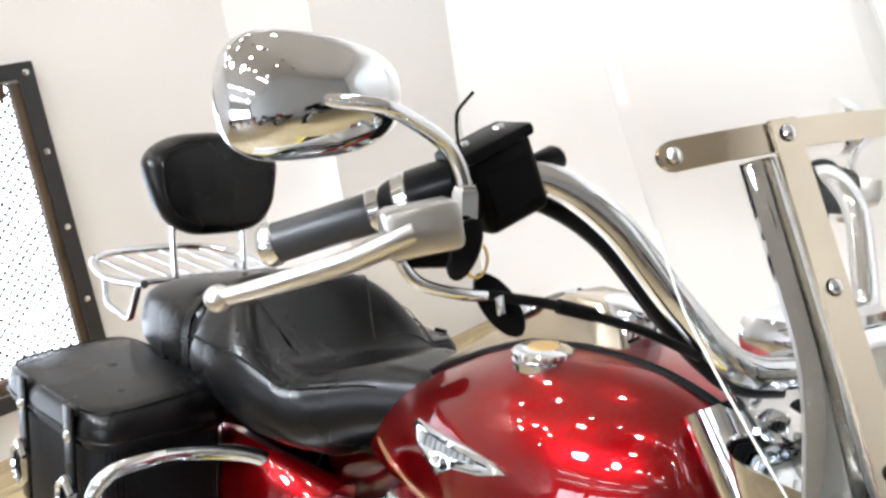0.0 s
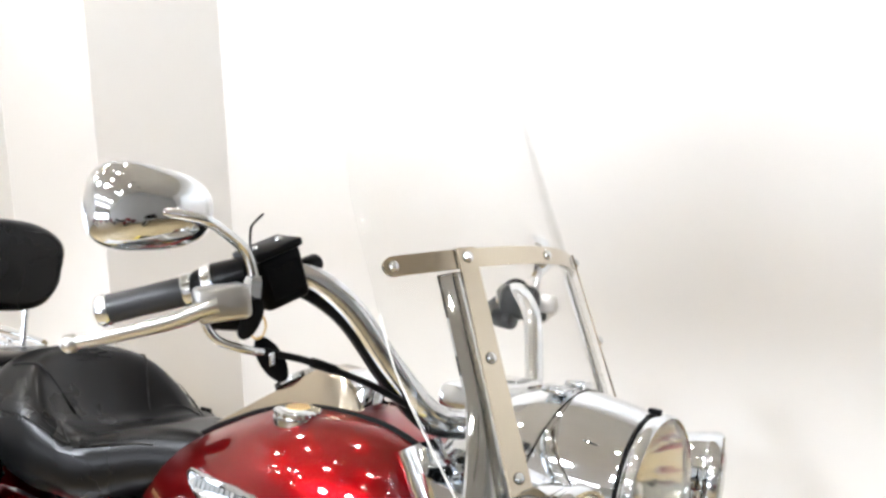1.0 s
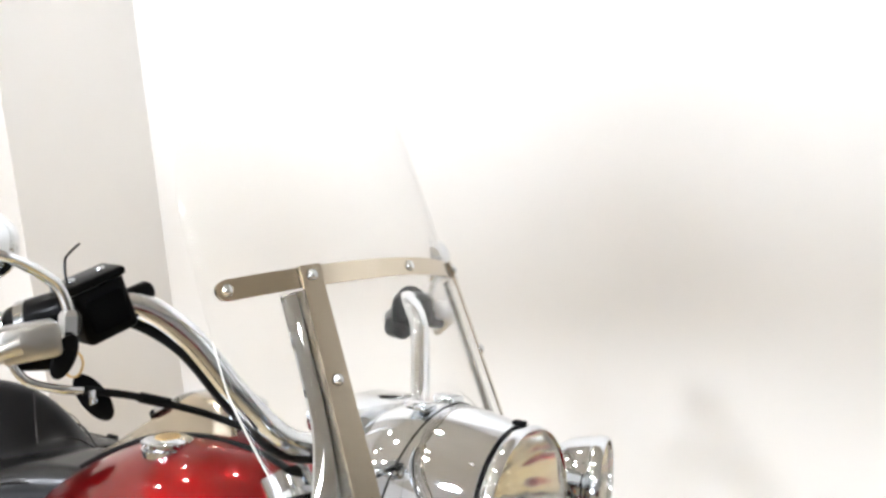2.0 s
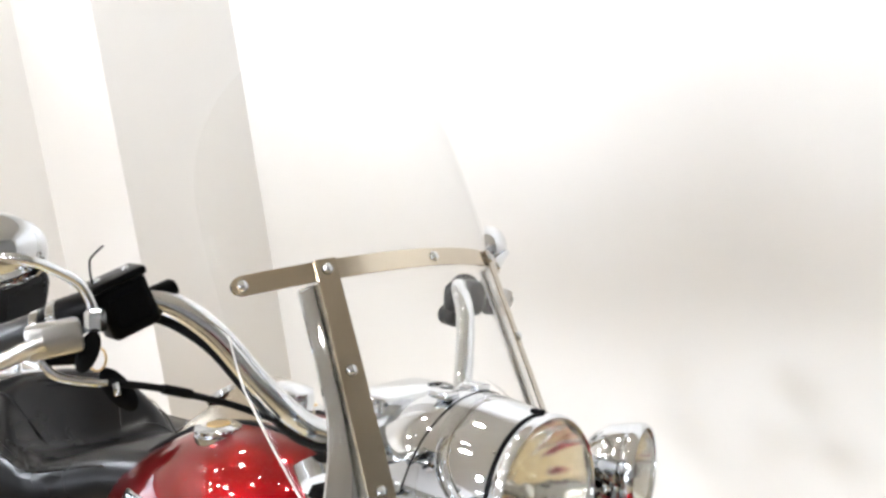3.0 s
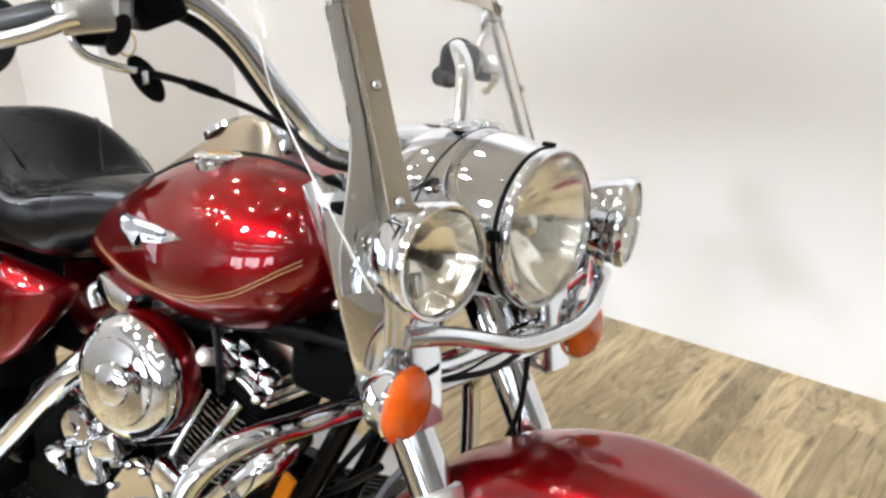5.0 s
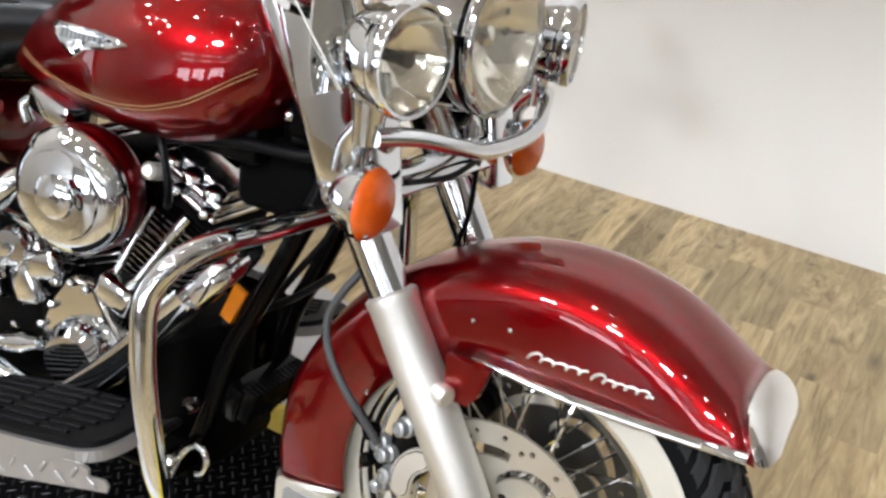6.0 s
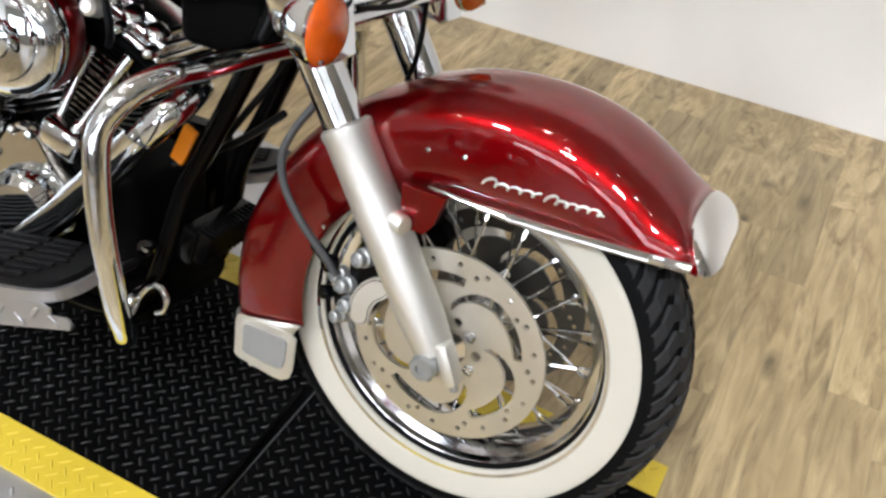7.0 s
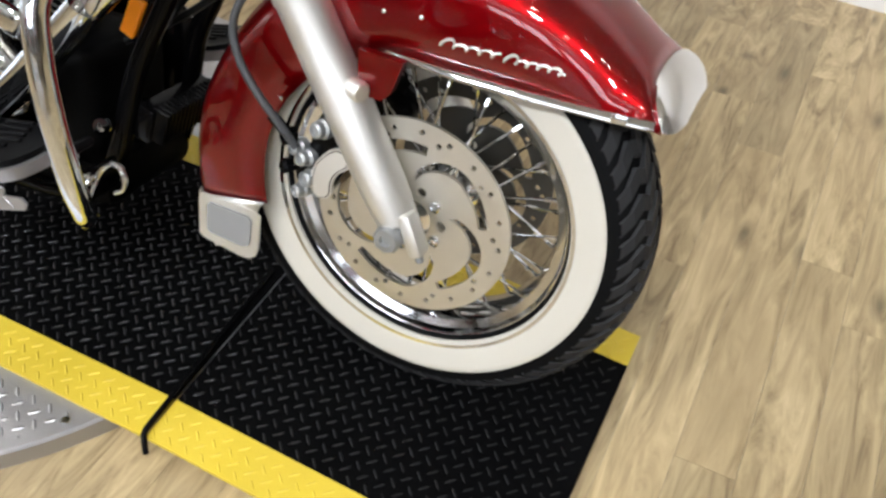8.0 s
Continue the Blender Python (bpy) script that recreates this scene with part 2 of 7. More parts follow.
DAYLIGHT = glow("daylight_pane", (0.93, 0.97, 1.05), 9.0)
MILKY = glow("milky_pane", (0.90, 0.96, 1.06), 5.0)
STRIP_GLOW = glow("tube_glow", (0.95, 0.98, 1.04), 14.0)
BULB_GLOW = glow("lamp_glow", (1.01, 0.975, 0.92), 165.0)


# ---- mesh helpers ----
def part(name, bm, mat, parent=None, label="", smooth=True):
    me = bpy.data.meshes.new(name)
    bmesh.ops.recalc_face_normals(bm, faces=bm.faces)
    bm.to_mesh(me)
    bm.free()
    me.materials.append(mat)
    if smooth:
        me.polygons.foreach_set("use_smooth", [True] * len(me.polygons))
        me.set_sharp_from_angle(angle=radians(38))
    ob = new(name, me)
    if parent is not None:
        ob.parent = parent
    if label:
        ob["label"] = label
    return ob


def again(name, ob, m, parent):
    """Another piece on the mesh of ob, at the pose m."""
    o = new(name, ob.data)
    o.parent = parent
    o.matrix_basis = m
    return o


def skin(bm, rings, closed=True, caps=True):
    """Skin a row of rings, each a list of points, into bm."""
    rows = [[bm.verts.new(p) for p in r] for r in rings]
    n = len(rows[0])
    for a, b in zip(rows, rows[1:]):
        for i in range(n if closed else n - 1):
            j = (i + 1) % n
            bm.faces.new((a[i], a[j], b[j], b[i]))
    if caps and closed:
        bm.faces.new(rows[0][::-1])
        bm.faces.new(rows[-1])
    return rows


def smooth_path(pts, steps=8):
    """A Catmull-Rom curve through the points."""
    P = [Vector(p) for p in pts]
    out = []
    for i in range(len(P) - 1):
        a, b, c, d = P[max(i - 1, 0)], P[i], P[i + 1], P[min(i + 2, len(P) - 1)]
        for k in range(steps):
            t = k / steps
            out.append(0.5 * ((2 * b) + (c - a) * t + (2 * a - 5 * b + 4 * c - d) * t * t + (3 * b - a - 3 * c + d) * t ** 3))
    return out + [P[-1]]


def tube(bm, pts, r, segs=14, steps=8, flat=(1, 1)):
    """A round rod along a smooth curve; r is a number or a function of 0..1."""
    path = smooth_path(pts, steps) if steps else [Vector(p) for p in pts]
    side, rings = None, []
    for i, p in enumerate(path):
        d = (path[min(i + 1, len(path) - 1)] - path[max(i - 1, 0)]).normalized()
        if side is None:
            side = d.orthogonal().normalized()
        side = (side - d * side.dot(d)).normalized()
        up = d.cross(side)
        rad = r(i / (len(path) - 1)) if callable(r) else r
        rings.append([p + side * (math.cos(a) * rad * flat[0]) + up * (math.sin(a) * rad * flat[1]) for a in [2 * math.pi * k / segs for k in range(segs)]])
    skin(bm, rings)
    return bm


def lathe(bm, profile, m=Matrix(), segs=40, closed=False):
    """Spin (along, radius) pairs round the local z axis, placed by m."""
    rings = [[m @ Vector((max(r, 1e-5) * math.cos(a), max(r, 1e-5) * math.sin(a), h)) for a in [2 * math.pi * k / segs for k in range(segs)]] for h, r in profile]
    rows = skin(bm, rings, caps=not closed)
    if closed:
        n = segs
        for i in range(n):
            j = (i + 1) % n
            bm.faces.new((rows[-1][i], rows[-1][j], rows[0][j], rows[0][i]))
    return bm


def axis(at, along, spin=0):
    """A pose whose z axis points along a direction."""
    return Matrix.Translation(at) @ Vector(along).to_track_quat("Z", "Y").to_matrix().to_4x4() @ Matrix.Rotation(radians(spin), 4, "Z")


def block(bm, size, m=Matrix(), bevel=0.0, segs=2):
    """A box with rounded edges."""
    made = bmesh.ops.create_cube(bm, size=1.0)["verts"]
    bmesh.ops.scale(bm, vec=size, verts=made)
    if bevel:
        edges = {e for v in made for e in v.link_edges}
        out = bmesh.ops.bevel(bm, geom=list(edges), offset=bevel, segments=segs, profile=0.5, affect="EDGES")
        made = list({v for v in made if v.is_valid} | set(out["verts"]))
    bmesh.ops.transform(bm, matrix=m, verts=made)
    return bm


def prism(bm, outline, depth, m=Matrix(), holes=(), bevel=0.0):
    """A flat plate from an outline in the local xy plane, with holes, extruded along z."""
    edges = []
    for loop in (outline, *holes):
        vs = [bm.verts.new((x, y, 0)) for x, y in loop]
        edges += [bm.edges.new((vs[i], vs[(i + 1) % len(vs)])) for i in range(len(vs))]
    faces = [g for g in bmesh.ops.triangle_fill(bm, use_beauty=True, use_dissolve=False, edges=edges)["geom"] if isinstance(g, bmesh.types.BMFace)]
    ext = bmesh.ops.extrude_face_region(bm, geom=faces)["geom"]
    vs = [g for g in ext if isinstance(g, bmesh.types.BMVert)]
    bmesh.ops.translate(bm, vec=(0, 0, depth), verts=vs)
    allv = {v for f in faces if f.is_valid for v in f.verts} | set(vs)
    bmesh.ops.transform(bm, matrix=m, verts=list(allv))
    return bm


def circle(r, n=24, cx=0.0, cy=0.0):
    return [(cx + r * math.cos(2 * math.pi * k / n), cy + r * math.sin(2 * math.pi * k / n)) for k in range(n)]


def rounded(w, h, r, n=5, cx=0.0, cy=0.0):
    out = []
    for qx, qy, a0 in ((1, 1, 0), (-1, 1, 90), (-1, -1, 180), (1, -1, 270)):
        for k in range(n + 1):
            a = radians(a0 + 90 * k / n)
            out.append((cx + qx * (w / 2 - r) + r * math.cos(a), cy + qy * (h / 2 - r) + r * math.sin(a)))
    return out


def mirrored(bm):
    """The same mesh on the other side of the motorcycle."""
    other = bm.copy()
    bmesh.ops.scale(other, vec=(1, -1, 1), verts=other.verts)
    bmesh.ops.reverse_faces(other, faces=other.faces)
    return other


def turned(bm, m):
    bmesh.ops.transform(bm, matrix=m, verts=bm.verts)
    return bm


# the frame of the motorcycle is turned a little against the steered front
BODY = Matrix.Translation((-0.28, 0, 0)) @ Matrix.Rotation(radians(2.8), 4, "Z") @ Matrix.Translation((0.28, 0, 0))

# ---- room ----
def slab(name, size, centre, mat, kind="structure", label="", category="", m=None, bevel=0.0):
    ob = part(name, block(bmesh.new(), size, bevel=bevel), mat, None, "", smooth=bevel > 0)
    ob.matrix_world = (Matrix.Translation(centre) @ m) if m else Matrix.Translation(centre)
    return tagged(ob, label, category, "", kind)


WALL_TURN = Matrix.Rotation(radians(-2.5), 4, "Z")
slab("floor", (8.0, 11.2, 0.05), (0.5, -3.75, FLOOR_Z - 0.031), GAP, label="pale oak plank floor of the showroom", category="floor")
slab("ceiling", (9.4, 12.4, 0.1), (-0.2, -3.4, 3.35), CEILING, label="dark painted showroom ceiling", category="ceiling")
slab("wall_north", (7.6, 0.12, 3.5), (0.73, 1.712, 1.6), WALL, label="plain white painted wall behind the motorcycle", category="wall", m=WALL_TURN)
slab("wall_pier", (0.9, 0.72, 3.5), (-3.14, 1.55, 1.6), WALL, label="white painted wall pier in the corner", category="wall")
slab("wall_east", (0.12, 12.0, 3.5), (4.3, -3.4, 1.6), FAR_WALL, label="grey painted showroom side wall", category="wall")
WX = -3.3
slab("wall_west", (0.12, 7.9, 3.5), (WX - 0.06, -5.45, 1.6), WALL, label="white painted wall with a window", category="wall")


def window_wall():
    """The wall stretch with the meshed window: pieces round a real opening."""
    y0, y1, z0, z1 = -1.5, 0.365, 0.185, 1.225
    lo, hi = -1.5, 1.2
    slab("wall_west", (0.12, hi - lo, z0 + 0.15), (WX - 0.06, (lo + hi) / 2, (z0 - 0.15) / 2), WALL, label="white wall below the window", category="wall")
    slab("wall_west", (0.12, hi - lo, 3.35 - z1), (WX - 0.06, (lo + hi) / 2, (3.35 + z1) / 2), WALL, label="white wall above the window", category="wall")
    slab("wall_west", (0.12, hi - y1, z1 - z0), (WX - 0.06, (y1 + hi) / 2, (z0 + z1) / 2), WALL, label="white wall beside the window", category="wall")
    win = part("window_1", prism(bmesh.new(), rounded(y1 - y0 + 0.13, z1 - z0 + 0.13, 0.004, 1), 0.02,
                                 Matrix.Translation((WX, (y0 + y1) / 2, (z0 + z1) / 2)) @ Matrix.Rotation(radians(90), 4, "Z") @ Matrix.Rotation(radians(90), 4, "X"),
                                 holes=[rounded(y1 - y0 + 0.02, z1 - z0 + 0.02, 0.004, 1)]), DARK_STEEL, None, "", False)
    tagged(win, "steel-framed window with timber edging behind expanded wire mesh", "window", "", "structure")
    for dy, dz, sy, sz in ((y1 - 0.004, (z0 + z1) / 2, 0.032, z1 - z0), (y0 + 0.004, (z0 + z1) / 2, 0.032, z1 - z0), ((y0 + y1) / 2, z1 - 0.02, y1 - y0 - 0.08, 0.05), ((y0 + y1) / 2, z0 + 0.02, y1 - y0 - 0.08, 0.05)):
        part("timber_edge", block(bmesh.new(), (0.05, sy, sz), Matrix.Translation((WX - 0.02, dy, dz)), 0.004), ROUGH_WOOD, win)
    bolt = None
    for k in range(5):
        m = axis((WX + 0.02, y1 + 0.035, z0 - 0.03 + k * (z1 - z0 + 0.06) / 4), (1, 0, 0))
        if bolt is None:
            bolt = part("bolt", lathe(bmesh.new(), [(0, 0.012), (0.006, 0.011), (0.009, 0.006)], segs=12), CHROME, win)
            bolt.matrix_basis = m
        else:
            again("bolt", bolt, m, win)
    # expanded mesh: crossing slanted wires
    bm = bmesh.new()
    step, x = 0.036, WX - 0.03
    wide, high = y1 - y0, z1 - z0
    for lean in (1, -1):
        k = -int(high / step)
        while k * step < wide:
            a = k * step
            t0, t1 = max(0, -a), min(high, (wide - a))
            if t1 > t0 + 0.01:
                p, q = (a + t0, t0), (a + t1, t1)
                if lean < 0:
                    p, q = (wide - p[0], p[1]), (wide - q[0], q[1])
                tube(bm, [(x, y0 + p[0], z0 + p[1]), (x, y0 + q[0], z0 + q[1])], 0.0046, 4, 0)
            k += 1
    tagged(part("wire_mesh", bm, MESH_WIRE, win, "diagonal expanded wire mesh"), kind="stuff")
    pane = part("pane", block(bmesh.new(), (0.004, wide, high), Matrix.Translation((WX - 0.10, (y0 + y1) / 2, (z0 + z1) / 2))), MILKY, win, "bright white pane", False)


window_wall()


def shop_windows():
    """The far wall of the showroom, with three bright shop windows in dark frames."""
    y, z0, z1 = -9.3, 0.9, 2.5
    spans = [(-2.9, -1.1), (-0.7, 1.1), (1.5, 3.3)]
    slab("wall_south", (9.0, 0.12, z0 + 0.15), (-0.2, y, (z0 - 0.15) / 2), FAR_WALL, label="grey wall below the shop windows", category="wall")
    slab("wall_south", (9.0, 0.12, 3.35 - z1), (-0.2, y, (3.35 + z1) / 2), FAR_WALL, label="grey wall above the shop windows", category="wall")
    edges = [-4.7] + [v for s in spans for v in s] + [4.3]
    for a, b in zip(edges[::2], edges[1::2]):
        slab("wall_south", (b - a, 0.12, z1 - z0), ((a + b) / 2, y, (z0 + z1) / 2), FAR_WALL, label="grey wall pier between shop windows", category="wall")
    for k, (a, b) in enumerate(spans):
        M = Matrix.Translation(((a + b) / 2, y + 0.02, (z0 + z1) / 2)) @ Matrix.Rotation(radians(90), 4, "X")
        w2 = part("window_%d" % (k + 2), prism(bmesh.new(), rounded(b - a, z1 - z0, 0.005, 1), 0.05, M, holes=[rounded((b - a) / 2 - 0.09, z1 - z0 - 0.12, 0.005, 1, -(b - a) / 4 + 0.01), rounded((b - a) / 2 - 0.09, z1 - z0 - 0.12, 0.005, 1, (b - a) / 4 - 0.01)]), DARK_STEEL, None, "", False)
        tagged(w2, "bright shop window in a dark steel frame", "window", "shop windows", "structure")
        part("pane", block(bmesh.new(), (b - a - 0.02, 0.004, z1 - z0 - 0.02), Matrix.Translation(((a + b) / 2, y + 0.005, (z0 + z1) / 2))), DAYLIGHT, w2, "bright white pane", False)


shop_windows()


def tread_lugs(bm, x0, x1, y0, y1, zf, pitch=0.0208, long=0.0108, wide=0.0019, high=0.0017):
    """Raised tread lugs in two crossing directions."""
    verts, faces = [], []
    step = pitch / math.sqrt(2)
    nx, ny = int((x1 - x0) / step), int((y1 - y0) / step)
    for a in range(nx):
        for b in range(ny):
            if (a + b) % 2:
                continue
            cx, cy = x0 + (a + 0.5) * step, y0 + (b + 0.5) * step
            t = radians(45 if a % 2 else -45)
            ux, uy = math.cos(t), math.sin(t)
            z = zf(cx)
            pts = [(-long, 0, 0), (-long * 0.5, -wide, 0), (long * 0.5, -wide, 0), (long, 0, 0), (long * 0.5, wide, 0), (-long * 0.5, wide, 0), (-long * 0.55, 0, high), (long * 0.55, 0, high)]
            vs = [bm.verts.new((cx + p[0] * ux - p[1] * uy, cy + p[0] * uy + p[1] * ux, z + p[2])) for p in pts]
            for f in ((0, 1, 6), (1, 2, 7, 6), (2, 3, 7), (3, 4, 7), (4, 5, 6, 7), (5, 0, 6)):
                bm.faces.new([vs[k] for k in f])
    return bm


MAT_X0, MAT_X1, ROD_X = -1.78, 0.305, -0.30
Y_A, Y_B = -0.322, -0.246


def mat_height(x):
    return 0.0 if x < ROD_X else (x - ROD_X) / (MAT_X1 - ROD_X) * -0.034


def sheet(bm, x0, x1, y0, y1, thick=0.006):
    """A strip of mat that follows the ground's slope."""
    n = 2
    rings = []
    for k in range(n + 1):
        x = x0 + (x1 - x0) * k / n
        z = mat_height(x)
        rings.append([(x, y0, z), (x, y1, z), (x, y1, z - thick), (x, y0, z - thick)])
    skin(bm, rings)
    return bm


def floor_mat(x0, x1, far, words):
    """One mat; far is where its black field meets the far border."""
    base = part("rubber_mat", sheet(bmesh.new(), x0, x1, Y_B, far), MAT_BLACK, None, "", False)
    tagged(base, words, "rubber mat", "mats under the motorcycle")
    for y0, y1 in ((Y_A, Y_B), (far, far + 0.073)):
        edge = part("border", sheet(bmesh.new(), x0, x1, y0, y1), MAT_YELLOW, base, "yellow safety border", False)
        tagged(part("border_tread", tread_lugs(bmesh.new(), max(x0, -1.7), x1, y0 + 0.004, y1 - 0.002, mat_height), MAT_YELLOW, edge, "", False), kind="stuff")
    tagged(part("tread_pattern", tread_lugs(bmesh.new(), max(x0, -1.7), x1, Y_B + 0.003, far - 0.003, mat_height), MAT_LUG, base, "raised diamond tread", False), kind="stuff")


floor_mat(MAT_X0, ROD_X - 0.003, 0.224, "black diamond-tread rubber mat with yellow borders under the motorcycle")
floor_mat(ROD_X + 0.003, MAT_X1, 0.180, "sloping black diamond-tread mat end with yellow borders")


def turntable():
    cx, cy, r = -0.964, 0.028, 0.682
    base = part("turntable", lathe(bmesh.new(), [(FLOOR_Z, r), (-0.012, r), (-0.007, r - 0.004)], Matrix.Translation((cx, cy, 0)), 120), PLATE)
    tagged(base, "round aluminium tread-plate turntable on the floor", "turntable")
    bm = bmesh.new()
    tread_lugs(bm, -1.3, -0.36, -0.62, Y_A - 0.004, lambda x: -0.007, 0.0235, 0.0105, 0.003, 0.0016)
    gone = [f for f in bm.faces if math.hypot(f.calc_center_median().x - cx, f.calc_center_median().y - cy) > r - 0.02]
    bmesh.ops.delete(bm, geom=gone, context="FACES")
    tagged(part("tread_pattern", bm, PLATE, base, "", False), kind="stuff")
    part("screw", lathe(bmesh.new(), [(-0.007, 0.008), (-0.0045, 0.007), (-0.004, 0.003)], Matrix.Translation((-0.425, -0.352, 0)), 12), CHROME, base)


turntable()
rod = part("steel_rod", tube(bmesh.new(), [(-0.318, 0.052, 0.006), (-0.301, -0.312, 0.006), (-0.299, -0.321, 0.004), (-0.289, -0.334, -0.012), (-0.287, -0.336, -0.018)], 0.0048, 10, 0), BLACK_ENAMEL)
tagged(rod, "thin black steel rod with a bent end lying across the mat", "steel rod")


# ---- ceiling lamps ----
def ceiling_lamp(x, y):
    body = part("ceiling_lamp", lathe(bmesh.new(), [(0, 0.075), (-0.05, 0.075), (-0.055, 0.068), (-0.02, 0.062), (-0.018, 0.001)], segs=24), CEILING)
    body.matrix_world = Matrix.Translation((x, y, 3.3))
    tagged(body, "round white ceiling downlight, switched on", "ceiling lamp", "ceiling downlights")
    part("bulb", lathe(bmesh.new(), [(-0.022, 0.058), (-0.03, 0.05), (-0.036, 0.02), (-0.037, 0.001)], segs=20), BULB_GLOW, body, "glowing lamp face")
    return body


first = ceiling_lamp(-1.3, 0.7)
for lx, ly in LAMPS:
    copy_thing(first, Matrix.Translation((lx, ly, 3.3)))



def track_spot(place, aim, watts, cone, soft):
    """A short black can on a stem, tilted to its aim, with a real spot lamp at its mouth."""
    eye, way = Vector(place), (Vector(aim) - Vector(place)).normalized()
    can = part("track_spotlight", lathe(bmesh.new(), [(-0.11, 0.001), (-0.11, 0.038), (-0.10, 0.046), (0.02, 0.050), (0.022, 0.047), (-0.02, 0.042), (-0.022, 0.001)], axis(eye, way), 28), BLACK_PLASTIC)
    tagged(can, "black track spotlight under the ceiling, out of view, switched on", "spotlight", "track spotlights")
    part("stem", tube(bmesh.new(), [eye - way * 0.05, (eye.x, eye.y, 3.305)], 0.009, 10, 0), BLACK_PLASTIC, can)
    part("lamp_face", lathe(bmesh.new(), [(-0.020, 0.040), (-0.016, 0.034), (-0.014, 0.001)], axis(eye, way), 24), BULB_GLOW, can, "glowing lamp face")
    data = bpy.data.lights.new("spot_beam", "SPOT")
    data.energy, data.color, data.spot_size, data.spot_blend, data.shadow_soft_size = watts, (0.94, 0.985, 1.05), radians(cone), soft, 0.16
    beam = new("spot_beam", data)
    beam.matrix_world = look(eye + way * 0.03, aim)


for spot_row in SPOTS:
    track_spot(*spot_row)


def strip_light(x, y, long):
    """A bare twin-tube fluorescent batten."""
    body = part("strip_light", block(bmesh.new(), (long, 0.12, 0.045), Matrix.Translation((0, 0, -0.022)), 0.008), CEILING)
    tagged(body, "white twin-tube fluorescent batten, switched on", "strip light", "fluorescent battens")
    for q in (-0.035, 0.035):
        part("tube", tube(bmesh.new(), [(-long / 2 + 0.03, q, -0.062), (long / 2 - 0.03, q, -0.062)], 0.013, 12, 0), STRIP_GLOW, body, "glowing fluorescent tube")
    body.matrix_world = Matrix.Translation((x, y, 3.3))
    return body


batten = strip_light(-1.6, -5.6, 1.5)
for bx, by in ((0.4, -5.6), (2.4, -5.6), (-1.6, -7.6), (0.4, -7.6), (2.4, -7.6), (2.9, -3.6)):
    copy_thing(batten, Matrix.Translation((bx, by, 3.3)))


def parked_motorcycle(paint, words):
    """A touring motorcycle further back in the showroom, known from its reflection in the chrome."""
    base = new("parked_motorcycle")
    tagged(base, words, "motorcycle", "parked motorcycles")
    for x in (-0.78, 0.78):
        M = Matrix.Translation((x, 0, 0.31)) @ Matrix.Rotation(radians(90), 4, "X")
        tyre = part("wheel", lathe(bmesh.new(), [(-0.05, 0.21), (-0.062, 0.25), (-0.05, 0.295), (0, 0.312), (0.05, 0.295), (0.062, 0.25), (0.05, 0.21)], M, 32, closed=True), TYRE, base)
        part("rim", lathe(bmesh.new(), [(-0.045, 0.205), (-0.03, 0.19), (0.0, 0.05), (0.03, 0.19), (0.045, 0.205)], M, 32, closed=True), CHROME, tyre)
        rings = [[(x + r * math.cos(a), y, 0.31 + r * math.sin(a)) for y, r in ((-0.085, 0.27), (-0.085, 0.32), (-0.04, 0.355), (0.04, 0.355), (0.085, 0.32), (0.085, 0.27))] for a in [radians(25 + 140 * k / 14) for k in range(15)]]
        fbm = bmesh.new()
        skin(fbm, rings, closed=False)
        part("fender", fbm, paint, base)
    rings = []
    for x, w, z0, z1 in ((0.32, 0.06, 0.74, 0.86), (0.25, 0.13, 0.68, 0.93), (0.1, 0.16, 0.66, 0.95), (-0.1, 0.14, 0.66, 0.91), (-0.25, 0.06, 0.70, 0.80)):
        rings.append([(x, w * math.cos(a), (z0 + z1) / 2 + (z1 - z0) / 2 * math.sin(a)) for a in [2 * math.pi * k / 18 for k in range(18)]])
    tbm = bmesh.new()
    skin(tbm, rings)
    part("fuel_tank", tbm, paint, base)
    part("seat", block(bmesh.new(), (0.62, 0.30, 0.14), Matrix.Translation((-0.52, 0, 0.76)), 0.05, 3), LEATHER, base)
    part("engine", block(bmesh.new(), (0.5, 0.28, 0.42), Matrix.Translation((0.0, 0, 0.40)), 0.06, 3), CASE, base)
    for q in (-1, 1):
        part("saddlebag", block(bmesh.new(), (0.46, 0.17, 0.36), Matrix.Translation((-0.72, q * 0.22, 0.56)), 0.05, 3), paint, base)
        part("fork", tube(bmesh.new(), [(0.78, q * 0.09, 0.31), (0.42, q * 0.09, 0.92)], 0.026, 12, 0), CHROME, base)
    part("fairing", block(bmesh.new(), (0.20, 0.56, 0.34), Matrix.Translation((0.42, 0, 0.98)) @ Matrix.Rotation(radians(-20), 4, "Y"), 0.09, 4), paint, base)
    part("handlebar", tube(bmesh.new(), [(0.12, -0.42, 1.04), (0.28, -0.25, 1.1), (0.36, 0, 1.02), (0.28, 0.25, 1.1), (0.12, 0.42, 1.04)], 0.014, 10), CHROME, base)
    return base


black_bike = parked_motorcycle(BLACK_ENAMEL, "black touring motorcycle parked in the showroom")
red_bike = parked_motorcycle(RED, "dark red touring motorcycle parked in the showroom")
for k, (px, py, pturn) in enumerate(((3.02, -0.4, 190), (3.0, -2.0, 186), (3.02, -3.6, 194), (2.6, -5.6, 120), (1.2, -5.9, 100), (-0.3, -5.8, 92), (-1.7, -5.9, 84), (-2.1, -4.2, 30))):
    pm = Matrix.Translation((px, py, FLOOR_Z)) @ Matrix.Rotation(radians(pturn), 4, "Z")
    source = (black_bike, red_bike)[k % 2]
    if k < 2:
        source.matrix_world = pm
    else:
        copy_thing(source, pm)

# ---- the motorcycle ----
bike = new("motorcycle")
bike.matrix_world = Matrix.Rotation(-LEAN, 4, "X")
tagged(bike, "red touring motorcycle with chrome trim, leaning on its side stand", "motorcycle")
